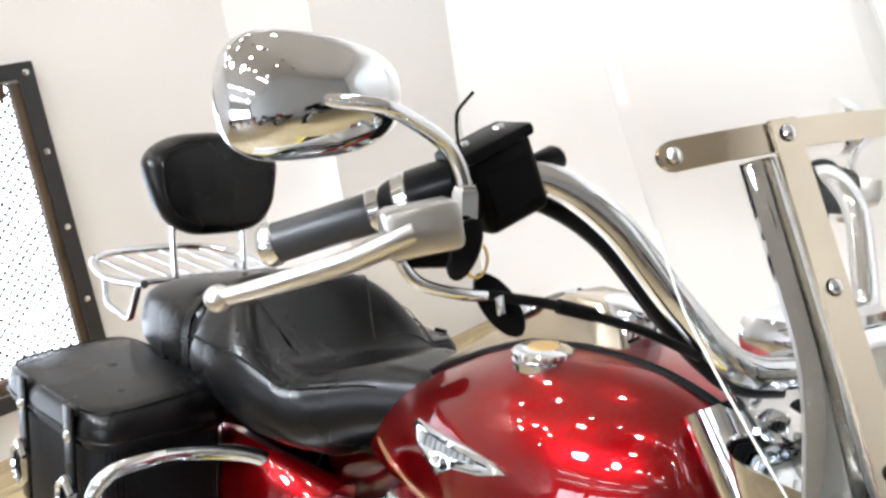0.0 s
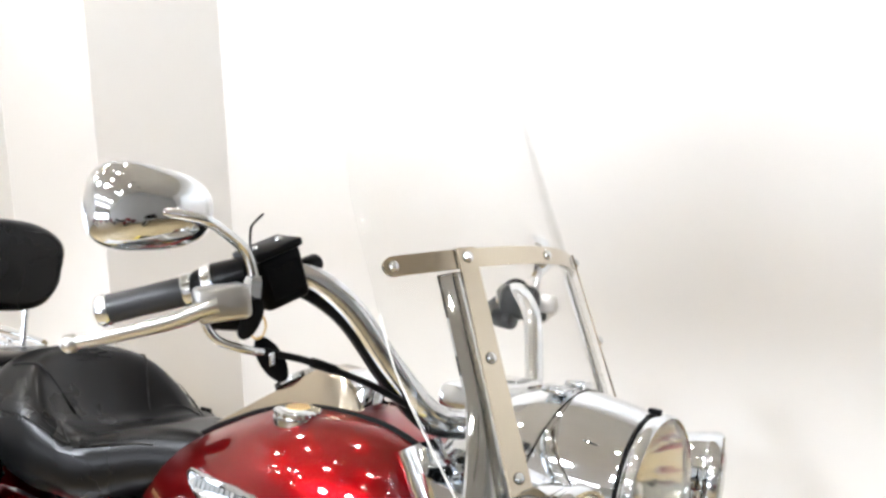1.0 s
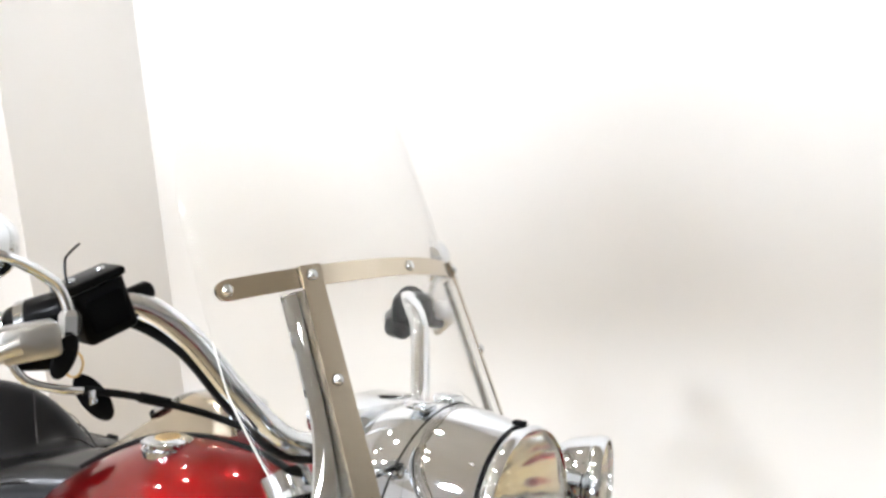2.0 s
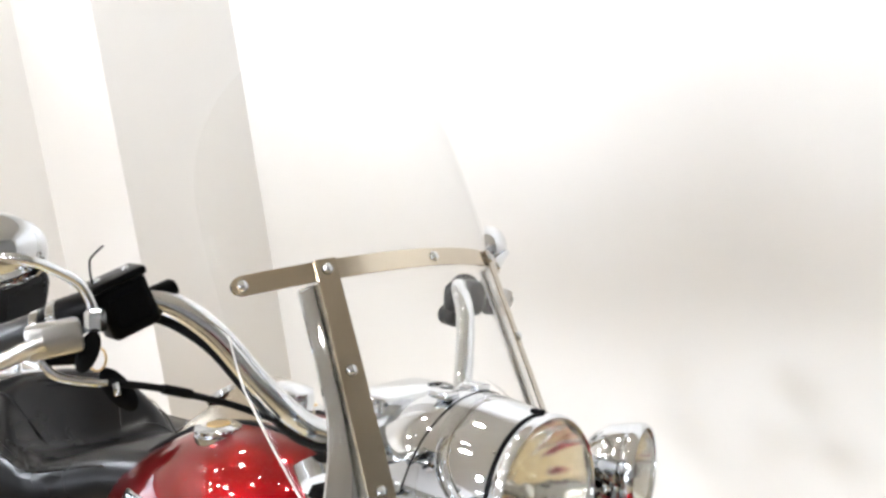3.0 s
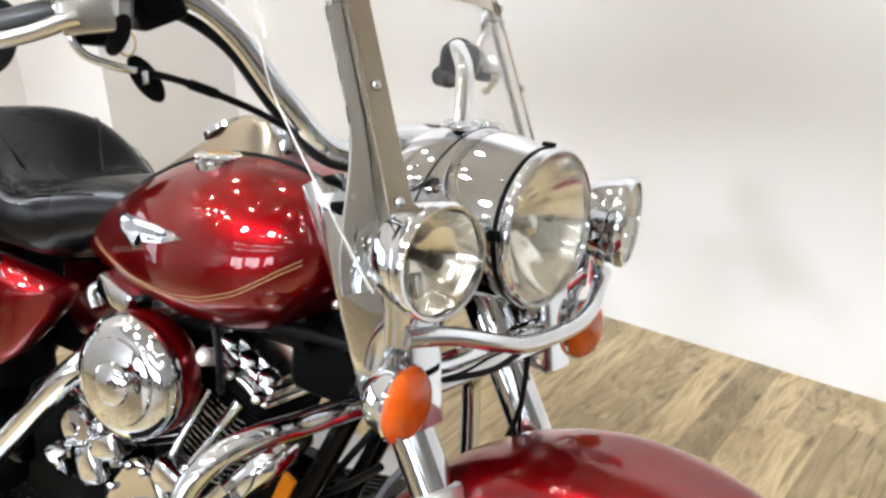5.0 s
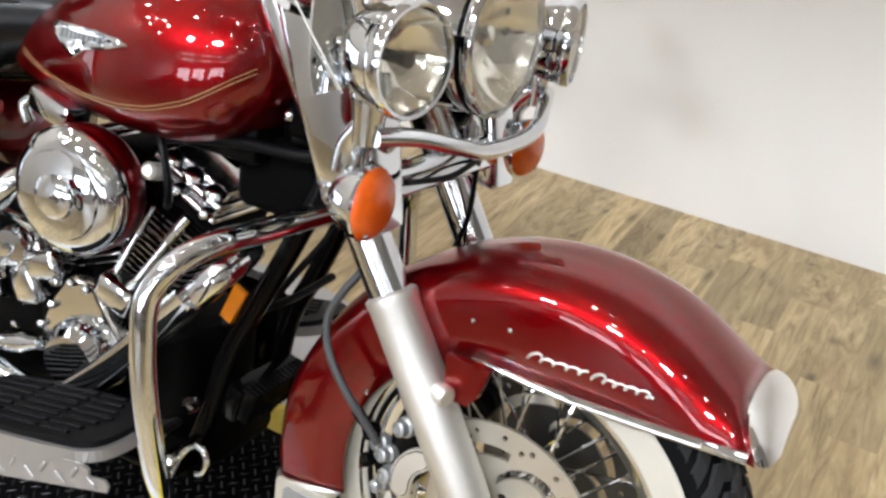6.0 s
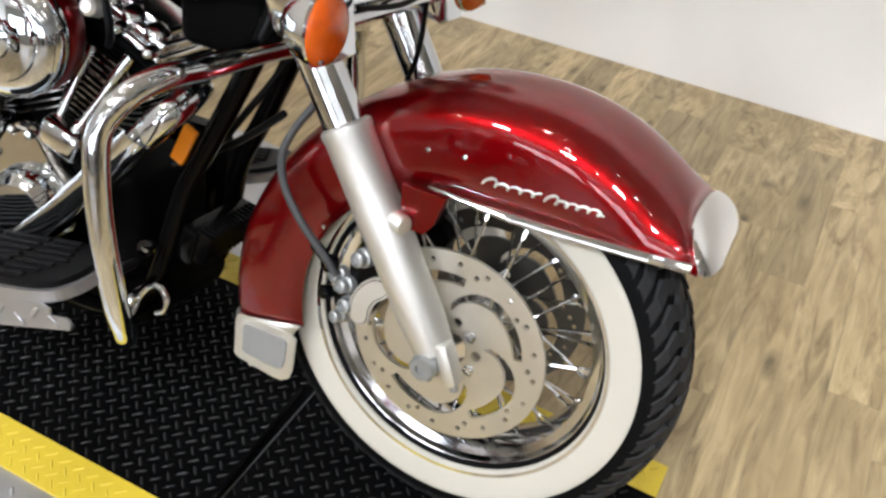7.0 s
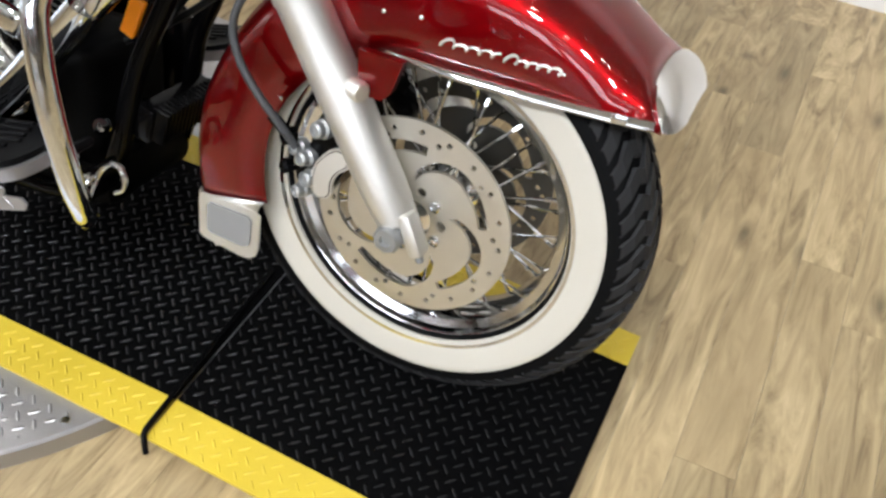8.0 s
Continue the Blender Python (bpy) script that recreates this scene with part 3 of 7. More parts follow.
HUB = Vector((-0.012, 0, 0.320))


def ring_m(x, z, y=0.0):
    return Matrix.Translation((x, y, z)) @ Matrix.Rotation(radians(90), 4, "X")


def wheel(cx, cz, name, words, detail=True):
    """A laced wheel with a whitewall tyre, axle along y."""
    M = ring_m(cx, cz)
    hub = part(name, lathe(bmesh.new(), [(-0.075, 0.030), (-0.06, 0.034), (-0.052, 0.05), (-0.040, 0.052), (-0.034, 0.036), (0.034, 0.036), (0.040, 0.052), (0.052, 0.05), (0.06, 0.034), (0.075, 0.030)], M, 36), CAST, bike, words)
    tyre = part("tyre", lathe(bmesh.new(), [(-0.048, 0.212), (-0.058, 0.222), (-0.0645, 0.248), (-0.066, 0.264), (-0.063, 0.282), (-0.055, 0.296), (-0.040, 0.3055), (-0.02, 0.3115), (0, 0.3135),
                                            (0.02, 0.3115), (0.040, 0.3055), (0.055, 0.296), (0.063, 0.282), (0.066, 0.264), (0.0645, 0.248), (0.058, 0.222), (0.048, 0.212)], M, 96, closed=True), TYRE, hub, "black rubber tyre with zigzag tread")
    for s in (-1, 1):
        prof = [(s * 0.0590, 0.2190), (s * 0.0625, 0.2255), (s * 0.0645, 0.232), (s * 0.0660, 0.248), (s * 0.0677, 0.260), (s * 0.0675, 0.265), (s * 0.0662, 0.2685), (s * 0.060, 0.267), (s * 0.060, 0.25), (s * 0.053, 0.2185)]
        part("whitewall", lathe(bmesh.new(), prof, M, 96, closed=True), WHITE_BAND, hub, "cream-white sidewall band")
    rim = [(-0.0645, 0.2215), (-0.0648, 0.2268), (-0.0605, 0.2285), (-0.052, 0.222), (-0.048, 0.211), (-0.040, 0.2065), (-0.036, 0.195), (-0.018, 0.188), (0, 0.184)]
    prof = rim + [(-a, b) for a, b in rim[::-1][1:]]
    prof += [(a * 0.96, b + 0.006) for a, b in prof[::-1]]
    part("rim", lathe(bmesh.new(), prof, M, 96, closed=True), RIM, hub, "chromed steel rim")
    if detail:
        spoke, nip = None, None
        for k in range(40):
            side = -1 if k % 2 else 1
            a0 = radians(9 * k)
            lead = radians(24 if (k // 2) % 2 else -24)
            p = Vector((0.047 * math.cos(a0 + lead), 0.047 * math.sin(a0 + lead), side * 0.045))
            q = Vector((0.186 * math.cos(a0), 0.186 * math.sin(a0), side * 0.010))
            d = q - p
            if spoke is None:
                bm = tube(bmesh.new(), [(0, 0, 0), (0, 0, d.length)], 0.0022, 6, 0)
                lathe(bm, [(d.length - 0.018, 0.0032), (d.length - 0.004, 0.0036), (d.length, 0.0036)], segs=6)
                spoke = part("spoke", bm, CHROME, hub)
                spoke.matrix_basis = M @ axis(p, d)
            else:
                again("spoke", spoke, M @ axis(p, d), hub)
    return hub


front_wheel = wheel(HUB.x, HUB.z, "front_wheel", "spoked front wheel")


def tread_blocks(hub, cx, cz):
    """Raised zigzag tread bars on the tyre's crown."""
    bm = bmesh.new()
    prof = [(-0.0625, 0.2845), (-0.053, 0.2995), (-0.040, 0.3095), (-0.028, 0.3145), (-0.015, 0.3170), (-0.003, 0.3180)]
    n = 54
    for side in (-1, 1):
        for k in range(n):
            a = 2 * math.pi * (k + (0.5 if side > 0 else 0)) / n
            wv = 2 * math.pi / n * 0.64
            rows = []
            for i, (h, r) in enumerate(prof):
                zig = (0.0, 0.7, 1.4, 1.15, 1.9, 2.5)[i] * wv
                rows.append([Vector(((r + e) * math.cos(a + zig + da), (r + e) * math.sin(a + zig + da), side * h)) for da, e in ((0, -0.006), (0.06 * wv, 0.0018), (0.94 * wv, 0.0018), (wv, -0.006))])
            skin(bm, rows, closed=False)
    turned(bm, ring_m(cx, cz))
    # paler rubber on the bars, so the grooves between them stay dark
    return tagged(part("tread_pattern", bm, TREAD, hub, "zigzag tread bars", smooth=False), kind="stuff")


tread_blocks(front_wheel, HUB.x, HUB.z)


def brake_disc(side):
    holes = []
    for k in range(20):
        a = radians(18 * k)
        for dr, da in ((0.131, 0.0), (0.122, 0.10)):
            if dr == 0.122 and k % 2:
                continue
            holes.append(circle(0.0042, 8, dr * math.cos(a + da), dr * math.sin(a + da)))
    for k in range(5):
        base = radians(72 * k + 20)
        mid = []
        for i in range(17):
            f = i / 16
            out = min(1.0, f / 0.55)
            mid.append((0.064 + 0.043 * out * (2 - out), base - radians(80) * f, 0.0088 * (0.72 + 0.28 * math.sin(math.pi * f))))
        outer = [((r + w) * math.cos(a), (r + w) * math.sin(a)) for r, a, w in mid]
        inner = [((r - w) * math.cos(a), (r - w) * math.sin(a)) for r, a, w in mid[::-1]]
        holes.append(outer + inner)
    for k in range(5):
        a = radians(72 * k + 4)
        holes.append(circle(0.0072, 14, 0.0455 * math.cos(a), 0.0455 * math.sin(a)))
    M = Matrix.Translation((HUB.x, side * 0.085 + 0.0025, HUB.z)) @ Matrix.Rotation(radians(90), 4, "X")
    # far disc takes the darker copy, its shade put into the colour
    disc = part("brake_disc", prism(bmesh.new(), circle(0.146, 72), 0.005, M, holes + [circle(0.030, 24)]), DISC if side < 0 else SHADED_DISC, front_wheel, "drilled and slotted steel brake disc")
    bolt = None
    for k in range(5):
        a = radians(72 * k + 42)
        m = Matrix.Translation((HUB.x + 0.045 * math.cos(a), side * 0.0870, HUB.z + 0.045 * math.sin(a))) @ Matrix.Rotation(radians(90 * -side), 4, "X")
        if bolt is None:
            bolt = part("disc_bolt", lathe(bmesh.new(), [(0, 0.0085), (0.004, 0.0082), (0.006, 0.005), (0.0035, 0.004), (0.0035, 0.0005)], segs=12), CHROME, front_wheel)
            bolt.matrix_basis = m
        else:
            again("disc_bolt", bolt, m, front_wheel)


brake_disc(-1)
brake_disc(1)


# front fender ------------------------------------------------------------
def fender_section(phi, r_out, r_in, half=0.102, crown=0.055, skew=0.0):
    """One cross-section of the fender at angle phi round the axle; skew swings its lower edge forward."""
    pts = []
    drop = r_out - crown
    prof = [(half, r_in)]
    if drop > r_in + 0.01:
        for f in (0.5, 1.0):
            prof.append((half, r_in + (drop - r_in) * f))
    else:
        prof += [(half, r_in + 0.001), (half, r_in + 0.002)]
        drop = r_in + 0.002
    for k in range(1, 10):
        a = math.pi / 2 * k / 9
        prof.append((half * math.cos(a) ** 0.75, drop + (r_out - drop) * math.sin(a) ** 0.9))
    full = prof + [(-y, r) for y, r in prof[::-1][1:]]
    turn = [phi - skew * (r_out - r) / max(r_out - r_in, 1e-4) for y, r in full]
    return [Vector((HUB.x + r * math.cos(a), -y, HUB.z + r * math.sin(a))) for (y, r), a in zip(full, turn)]


def fender_inner(phi):
    line = (0.226 + 0.013 * max(0.0, (radians(85) - phi) / radians(46))) / max(math.sin(phi), 0.05)
    return line if phi < radians(100) else 0.229 if phi > radians(108) else line + (0.229 - line) * (phi - radians(100)) / radians(8)


def fender_outer(deg):
    """The fender's crown radius round the axle, from its tip to its tail."""
    table = [(30, 0.386), (50, 0.386), (68, 0.381), (86, 0.371), (105, 0.361), (125, 0.355), (150, 0.355), (180, 0.364), (210, 0.372)]
    for (a, ra), (b, rb) in zip(table, table[1:]):
        if a <= deg <= b:
            return ra + (rb - ra) * (deg - a) / (b - a)
    return 0.38


def thick(ob, t, offset=1.0):
    s = ob.modifiers.new("thickness", "SOLIDIFY")
    s.thickness, s.offset = t, offset
    return ob


def front_fender():
    rings = []
    for k in range(49):
        deg = 46.5 + (194.0 - 46.5) * k / 48
        skew = radians(8.0) * max(0.0, (80 - deg) / 33.5) ** 1.3
        rings.append(fender_section(radians(deg), fender_outer(deg), min(fender_inner(radians(deg) - skew), fender_outer(deg) - 0.012), 0.102, 0.055 if deg < 130 else max(0.03, 0.055 - 0.025 * (deg - 130) / 40), skew))
    bm = bmesh.new()
    skin(bm, rings, closed=False)
    fender = thick(part("front_fender", bm, RED, bike, "candy red valanced front fender"), 0.0025, -1)
    # black sheet just inside the fender's skin
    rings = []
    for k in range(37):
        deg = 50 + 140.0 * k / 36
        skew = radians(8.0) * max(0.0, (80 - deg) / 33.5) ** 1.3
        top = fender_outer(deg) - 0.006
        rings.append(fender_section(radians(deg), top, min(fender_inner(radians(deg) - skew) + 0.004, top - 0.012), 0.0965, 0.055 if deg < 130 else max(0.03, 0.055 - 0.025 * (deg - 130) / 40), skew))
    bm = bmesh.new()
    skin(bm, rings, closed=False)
    part("fender_liner", bm, RUBBER, fender, "black sheet inside the fender")
    # chrome tip: the last section of the fender carried on into a rounded nose
    base = fender_section(radians(46.8), fender_outer(46.8) + 0.0015, fender_inner(radians(39.1)) - 0.001, 0.1045, 0.055, radians(7.9))
    core = Vector((base[0].x - 0.010, 0, (base[0].z + max(q.z for q in base)) / 2 - 0.006))
    rings = [[core + Vector(((q.x - core.x) * 0.955 - 0.004, q.y * 0.955, (q.z - core.z) * 0.955)) for q in base]]
    for k in range(13):
        t = math.pi / 2 * min(0.97, k / 12)
        grow = math.cos(t) ** 0.72
        push = Vector((0.97, 0, -0.12)) * (0.027 * math.sin(t))
        rings.append([core + Vector(((q.x - core.x) * grow, q.y * grow, (q.z - core.z) * grow)) + push for q in base])
    bm = bmesh.new()
    rows = skin(bm, rings, closed=False)
    bm.faces.new(rows[-1])
    for a, b in zip(rows, rows[1:]):
        bm.faces.new((a[0], b[0], b[-1], a[-1]))
    tip = part("fender_tip", bm, CAST, fender, "polished fender tip")
    for s in (-1, 1):
        part("tip_clamp", block(bmesh.new(), (0.020, 0.006, 0.012), Matrix.Translation((0.232, s * 0.1075, 0.560)) @ Matrix.Rotation(-0.07, 4, "Y"), 0.002, 2), CHROME, tip)
    # side trim strips along the lower edge
    for s in (-1, 1):
        pts = [(-0.068, s * 0.1045, 0.552), (0.03, s * 0.1045, 0.5485), (0.14, s * 0.1045, 0.553), (0.272, s * 0.1045, 0.5615)]
        part("trim_strip", tube(bmesh.new(), pts, lambda f: 0.0012 + 0.0058 * min(1, f * 3), 10, 8, (1, 0.5)) if s < 0 else mirrored(tube(bmesh.new(), [(x, -y, z) for x, y, z in pts], lambda f: 0.0012 + 0.0058 * min(1, f * 3), 10, 8, (1, 0.5))), CHROME, fender, "chrome trim strip")
        # cast emblem: one flowing wavy strip with a thickened middle
        y = s * 0.1055
        emblem = None
        for x0, x1, loops in ((0.004, 0.078, 4.5), (0.086, 0.160, 5.5)):
            wave = []
            for k in range(61):
                f = k / 60
                a = 2 * math.pi * loops * f
                tall = 0.0105 if f < 0.75 / loops else 0.0062
                up = tall * (0.5 - 0.5 * math.cos(a)) - (0.006 * max(0.0, (f - 0.9) / 0.1) if x0 > 0.05 else 0)
                wave.append((x0 + (x1 - x0) * f - 0.0036 * math.sin(a) + 0.45 * up, y, 0.5795 + up + 0.006 * f * (x1 - x0) / 0.075 + (0.004 if x0 > 0.05 else 0)))
            stroke = tube(bmesh.new(), wave, lambda f: 0.0016 + 0.0004 * math.sin(f * 23), 6, 0)
            if emblem is None:
                emblem = part("fender_emblem", stroke, ALLOY, fender, "silver cast emblem of flowing strokes")
            else:
                part("stroke", stroke, ALLOY, emblem)
    # mud flap: chrome trimmed tail with grey side pads
    rings = []
    for k in range(9):
        deg = 193.5 + 14.5 * k / 8
        rings.append(fender_section(radians(deg), fender_outer(min(deg, 209)) + 0.004, 0.232 + 0.062 * k / 8, 0.104, 0.03))
    bm = bmesh.new()
    skin(bm, rings, closed=False)
    flap = thick(part("rear_tail_trim", bm, ALLOY, fender, "satin silver tail trim"), 0.004, 0)
    for s in (-1, 1):
        M = Matrix.Translation((0, s * 0.1045, 0)) @ Matrix.Rotation(radians(90), 4, "X")
        out = [(-0.352, 0.236), (-0.345, 0.245), (-0.25, 0.246), (-0.242, 0.240), (-0.244, 0.182), (-0.249, 0.166), (-0.262, 0.157), (-0.278, 0.156), (-0.345, 0.164), (-0.352, 0.17)]
        part("side_plate", prism(bmesh.new(), out, 0.003 * -s, M), ALLOY, flap, "satin silver side plate")
        out = [(-0.336, 0.227), (-0.331, 0.233), (-0.262, 0.234), (-0.256, 0.228), (-0.258, 0.190), (-0.262, 0.181), (-0.271, 0.177), (-0.330, 0.179), (-0.336, 0.184)]
        part("side_pad", prism(bmesh.new(), out, 0.0055 * -s, M), GREY_PAD, flap, "grey textured pad")
    for s in (-1, 1):
        M = Matrix.Translation((-0.062, s * 0.108, 0.520)) @ Matrix.Rotation(radians(90), 4, "X")
        part("fender_bracket", prism(bmesh.new(), [(-0.035, 0.03), (0.028, 0.03), (0.016, -0.012), (0.004, -0.028), (-0.03, -0.028)], 0.012 * -s, M), RED, fender, "red painted mounting tab")
        for bx, bz in ((-0.075, 0.60), (-0.025, 0.605), (-0.175, 0.54), (-0.215, 0.44)):
            part("rivet", lathe(bmesh.new(), [(0, 0.0032), (0.0012, 0.003), (0.0024, 0.001)], axis((bx, s * 0.1035, bz), (0, s, 0)), 10), CHROME, fender)
    return fender


front_fender()

# fork ---------------------------------------------------------------------
FORK_RAKE = RAKE + radians(1.6)
FDIR = Vector((-math.sin(FORK_RAKE), 0, math.cos(FORK_RAKE)))


def fork_leg(s):
    foot = Vector((-0.011, s * 0.116, HUB.z))
    M = axis(foot, FDIR)
    leg = part("fork_leg", lathe(bmesh.new(), [(0.006, 0.001), (0.006, 0.022), (0.010, 0.028), (0.03, 0.0300), (0.06, 0.0320), (0.16, 0.0330), (0.22, 0.0335), (0.318, 0.0335), (0.324, 0.0352), (0.332, 0.0350), (0.336, 0.029)], M, 36), ALLOY, bike, "polished alloy fork slider")
    part("fork_cover", lathe(bmesh.new(), [(0.334, 0.0285), (0.42, 0.0285), (0.46, 0.030), (0.60, 0.031), (0.74, 0.030)], M, 32), CHROME, leg, "chrome upper fork tube")
    part("axle_nut", lathe(bmesh.new(), [(-0.03, 0.014), (0.0, 0.015), (0.001, 0.020), (0.016, 0.020), (0.020, 0.017), (0.020, 0.009), (0.015, 0.008), (0.015, 0.0005)], axis(foot + Vector((-0.006, s * 0.016, -0.006)), (0, s, 0)), 8), BADGE_GREY, leg, "grey axle nut")
    bm = block(bmesh.new(), (0.022, 0.030, 0.064), Matrix.Translation(foot + Vector((0.022, s * 0.010, 0.004))) @ Matrix.Rotation(-0.45, 4, "Y"), 0.007)
    part("axle_clamp", bm, ALLOY, leg)
    boss = foot + FDIR * 0.215 + Vector((0.034, s * 0.012, 0.0))
    part("bracket_boss", lathe(bmesh.new(), [(-0.02, 0.014), (0.012, 0.014), (0.016, 0.011), (0.017, 0.002)], axis(boss, (0.9, s * 0.4, 0.05)), 18), ALLOY, leg)
    part("drain_screw", lathe(bmesh.new(), [(-0.01, 0.006), (0.010, 0.006), (0.012, 0.004)], axis(foot + Vector((0.034, s * 0.012, -0.024)), (0.45, 0, -0.9)), 8), BADGE_GREY, leg)
    return leg


legs = [fork_leg(-1), fork_leg(1)]


def caliper(s):
    M = Matrix.Translation((-0.140, s * 0.085, 0.372)) @ Matrix.Scale(0.86, 4) @ Matrix.Rotation(radians(90), 4, "X") @ Matrix.Rotation(radians(62), 4, "Z")
    out = [(-0.062, -0.024), (-0.05, -0.036), (0.05, -0.036), (0.064, -0.02), (0.064, 0.018), (0.05, 0.034), (-0.05, 0.034), (-0.064, 0.02)]
    cal = part("brake_caliper", prism(bmesh.new(), out, 0.07, Matrix.Translation((0, 0.035, 0)) @ M), BLACK_ENAMEL, bike, "black brake caliper", False)
    def kidney(half, span):
        arc = []
        for r, a0, a1 in ((0.052 + half, -span, span), (0.052 - half, span, -span)):
            if r < 0.052:
                end = (0.052 * math.sin(radians(span)), 0.052 * math.cos(radians(span)))
                arc += [(end[0] + half * math.sin(radians(span + q)), end[1] + half * math.cos(radians(span + q))) for q in (30, 60, 90, 120, 150)]
            for k in range(9):
                a = radians(a0 + (a1 - a0) * k / 8)
                arc.append((r * math.sin(a), r * math.cos(a)))
        end = (-0.052 * math.sin(radians(span)), 0.052 * math.cos(radians(span)))
        arc += [(end[0] - half * math.sin(radians(span + q)), end[1] + half * math.cos(radians(span + q))) for q in (150, 120, 90, 60, 30)]
        return [(x, y - 0.047) for x, y in arc]

    N = Matrix.Translation((-0.124, s * 0.085, 0.367)) @ Matrix.Rotation(radians(90), 4, "X") @ Matrix.Rotation(radians(65), 4, "Z")
    F = Matrix.Translation((0, s * 0.034, 0)) @ N
    badge = part("badge", prism(bmesh.new(), kidney(0.0165, 33), 0.006 * -s, F), ALLOY, cal, "silver caliper badge", False)
    part("badge_groove", prism(bmesh.new(), kidney(0.0140, 33), 0.0065 * -s, F), BLACK_ENAMEL, badge, "thin black outline", False)
    part("badge_face", prism(bmesh.new(), kidney(0.0127, 33), 0.0075 * -s, F), ALLOY, badge, "", False)
    part("bleed_screw", lathe(bmesh.new(), [(0, 0.009), (0.018, 0.009), (0.02, 0.006), (0.03, 0.004)], axis((-0.128, s * 0.118, 0.448), (-0.3, s * 0.3, 1)), 10), CHROME, cal)
    for bx, bz, r in ((-0.163, 0.374, 0.010), (-0.155, 0.345, 0.011), (-0.176, 0.386, 0.009), (-0.168, 0.322, 0.009), (-0.142, 0.424, 0.011)):
        part("caliper_bolt", lathe(bmesh.new(), [(-0.014, r * 1.3), (-0.002, r * 1.3), (0.0, r), (0.010, r), (0.012, r * 0.7), (0.008, r * 0.55), (0.008, 0.0005)], axis((bx, s * 0.120, bz), (-0.25, s, 0.1)), 12), BADGE_GREY, cal, "grey caliper bolt")
    part("banjo_bolt", lathe(bmesh.new(), [(0, 0.013), (0.014, 0.013), (0.018, 0.008)], axis((-0.184, s * 0.118, 0.40), (-0.4, s * 0.8, 0.2)), 10), BLACK_ENAMEL, cal)
    part("mount_bolt", lathe(bmesh.new(), [(0, 0.011), (0.012, 0.011), (0.016, 0.006)], axis((-0.188, s * 0.115, 0.352), (-0.4, s * 0.8, 0.1)), 10), BLACK_ENAMEL, cal)


caliper(-1)
caliper(1)
line = part("brake_line", tube(bmesh.new(), [(-0.232, -0.085, 0.66), (-0.249, -0.10, 0.608), (-0.266, -0.115, 0.574), (-0.275, -0.128, 0.537), (-0.261, -0.136, 0.495), (-0.227, -0.14, 0.455), (-0.188, -0.135, 0.413), (-0.172, -0.13, 0.391)], 0.0058, 10), HOSE, bike, "dark grey rubber brake hose")
part("hose_end", tube(bmesh.new(), [(-0.209, -0.135, 0.430), (-0.184, -0.13, 0.405)], 0.008, 10, 0), BLACK_ENAMEL, line)

def fluted_bowl(bm, rings, m, flutes):
    """A lamp bowl whose wall swells softly into a ring of shallow panels."""
    rows = []
    for h, r in rings:
        rows.append([m @ Vector((r * math.cos(a) * (1 + 0.022 * math.cos(flutes * a)), r * math.sin(a) * (1 + 0.022 * math.cos(flutes * a)), h)) for a in [2 * math.pi * k / 96 for k in range(96)]])
    skin(bm, rows, caps=False)
    return bm


# headlamp nacelle -----------------------------------------------------------
LAMP = Vector((-0.142, -0.009, 0.926))


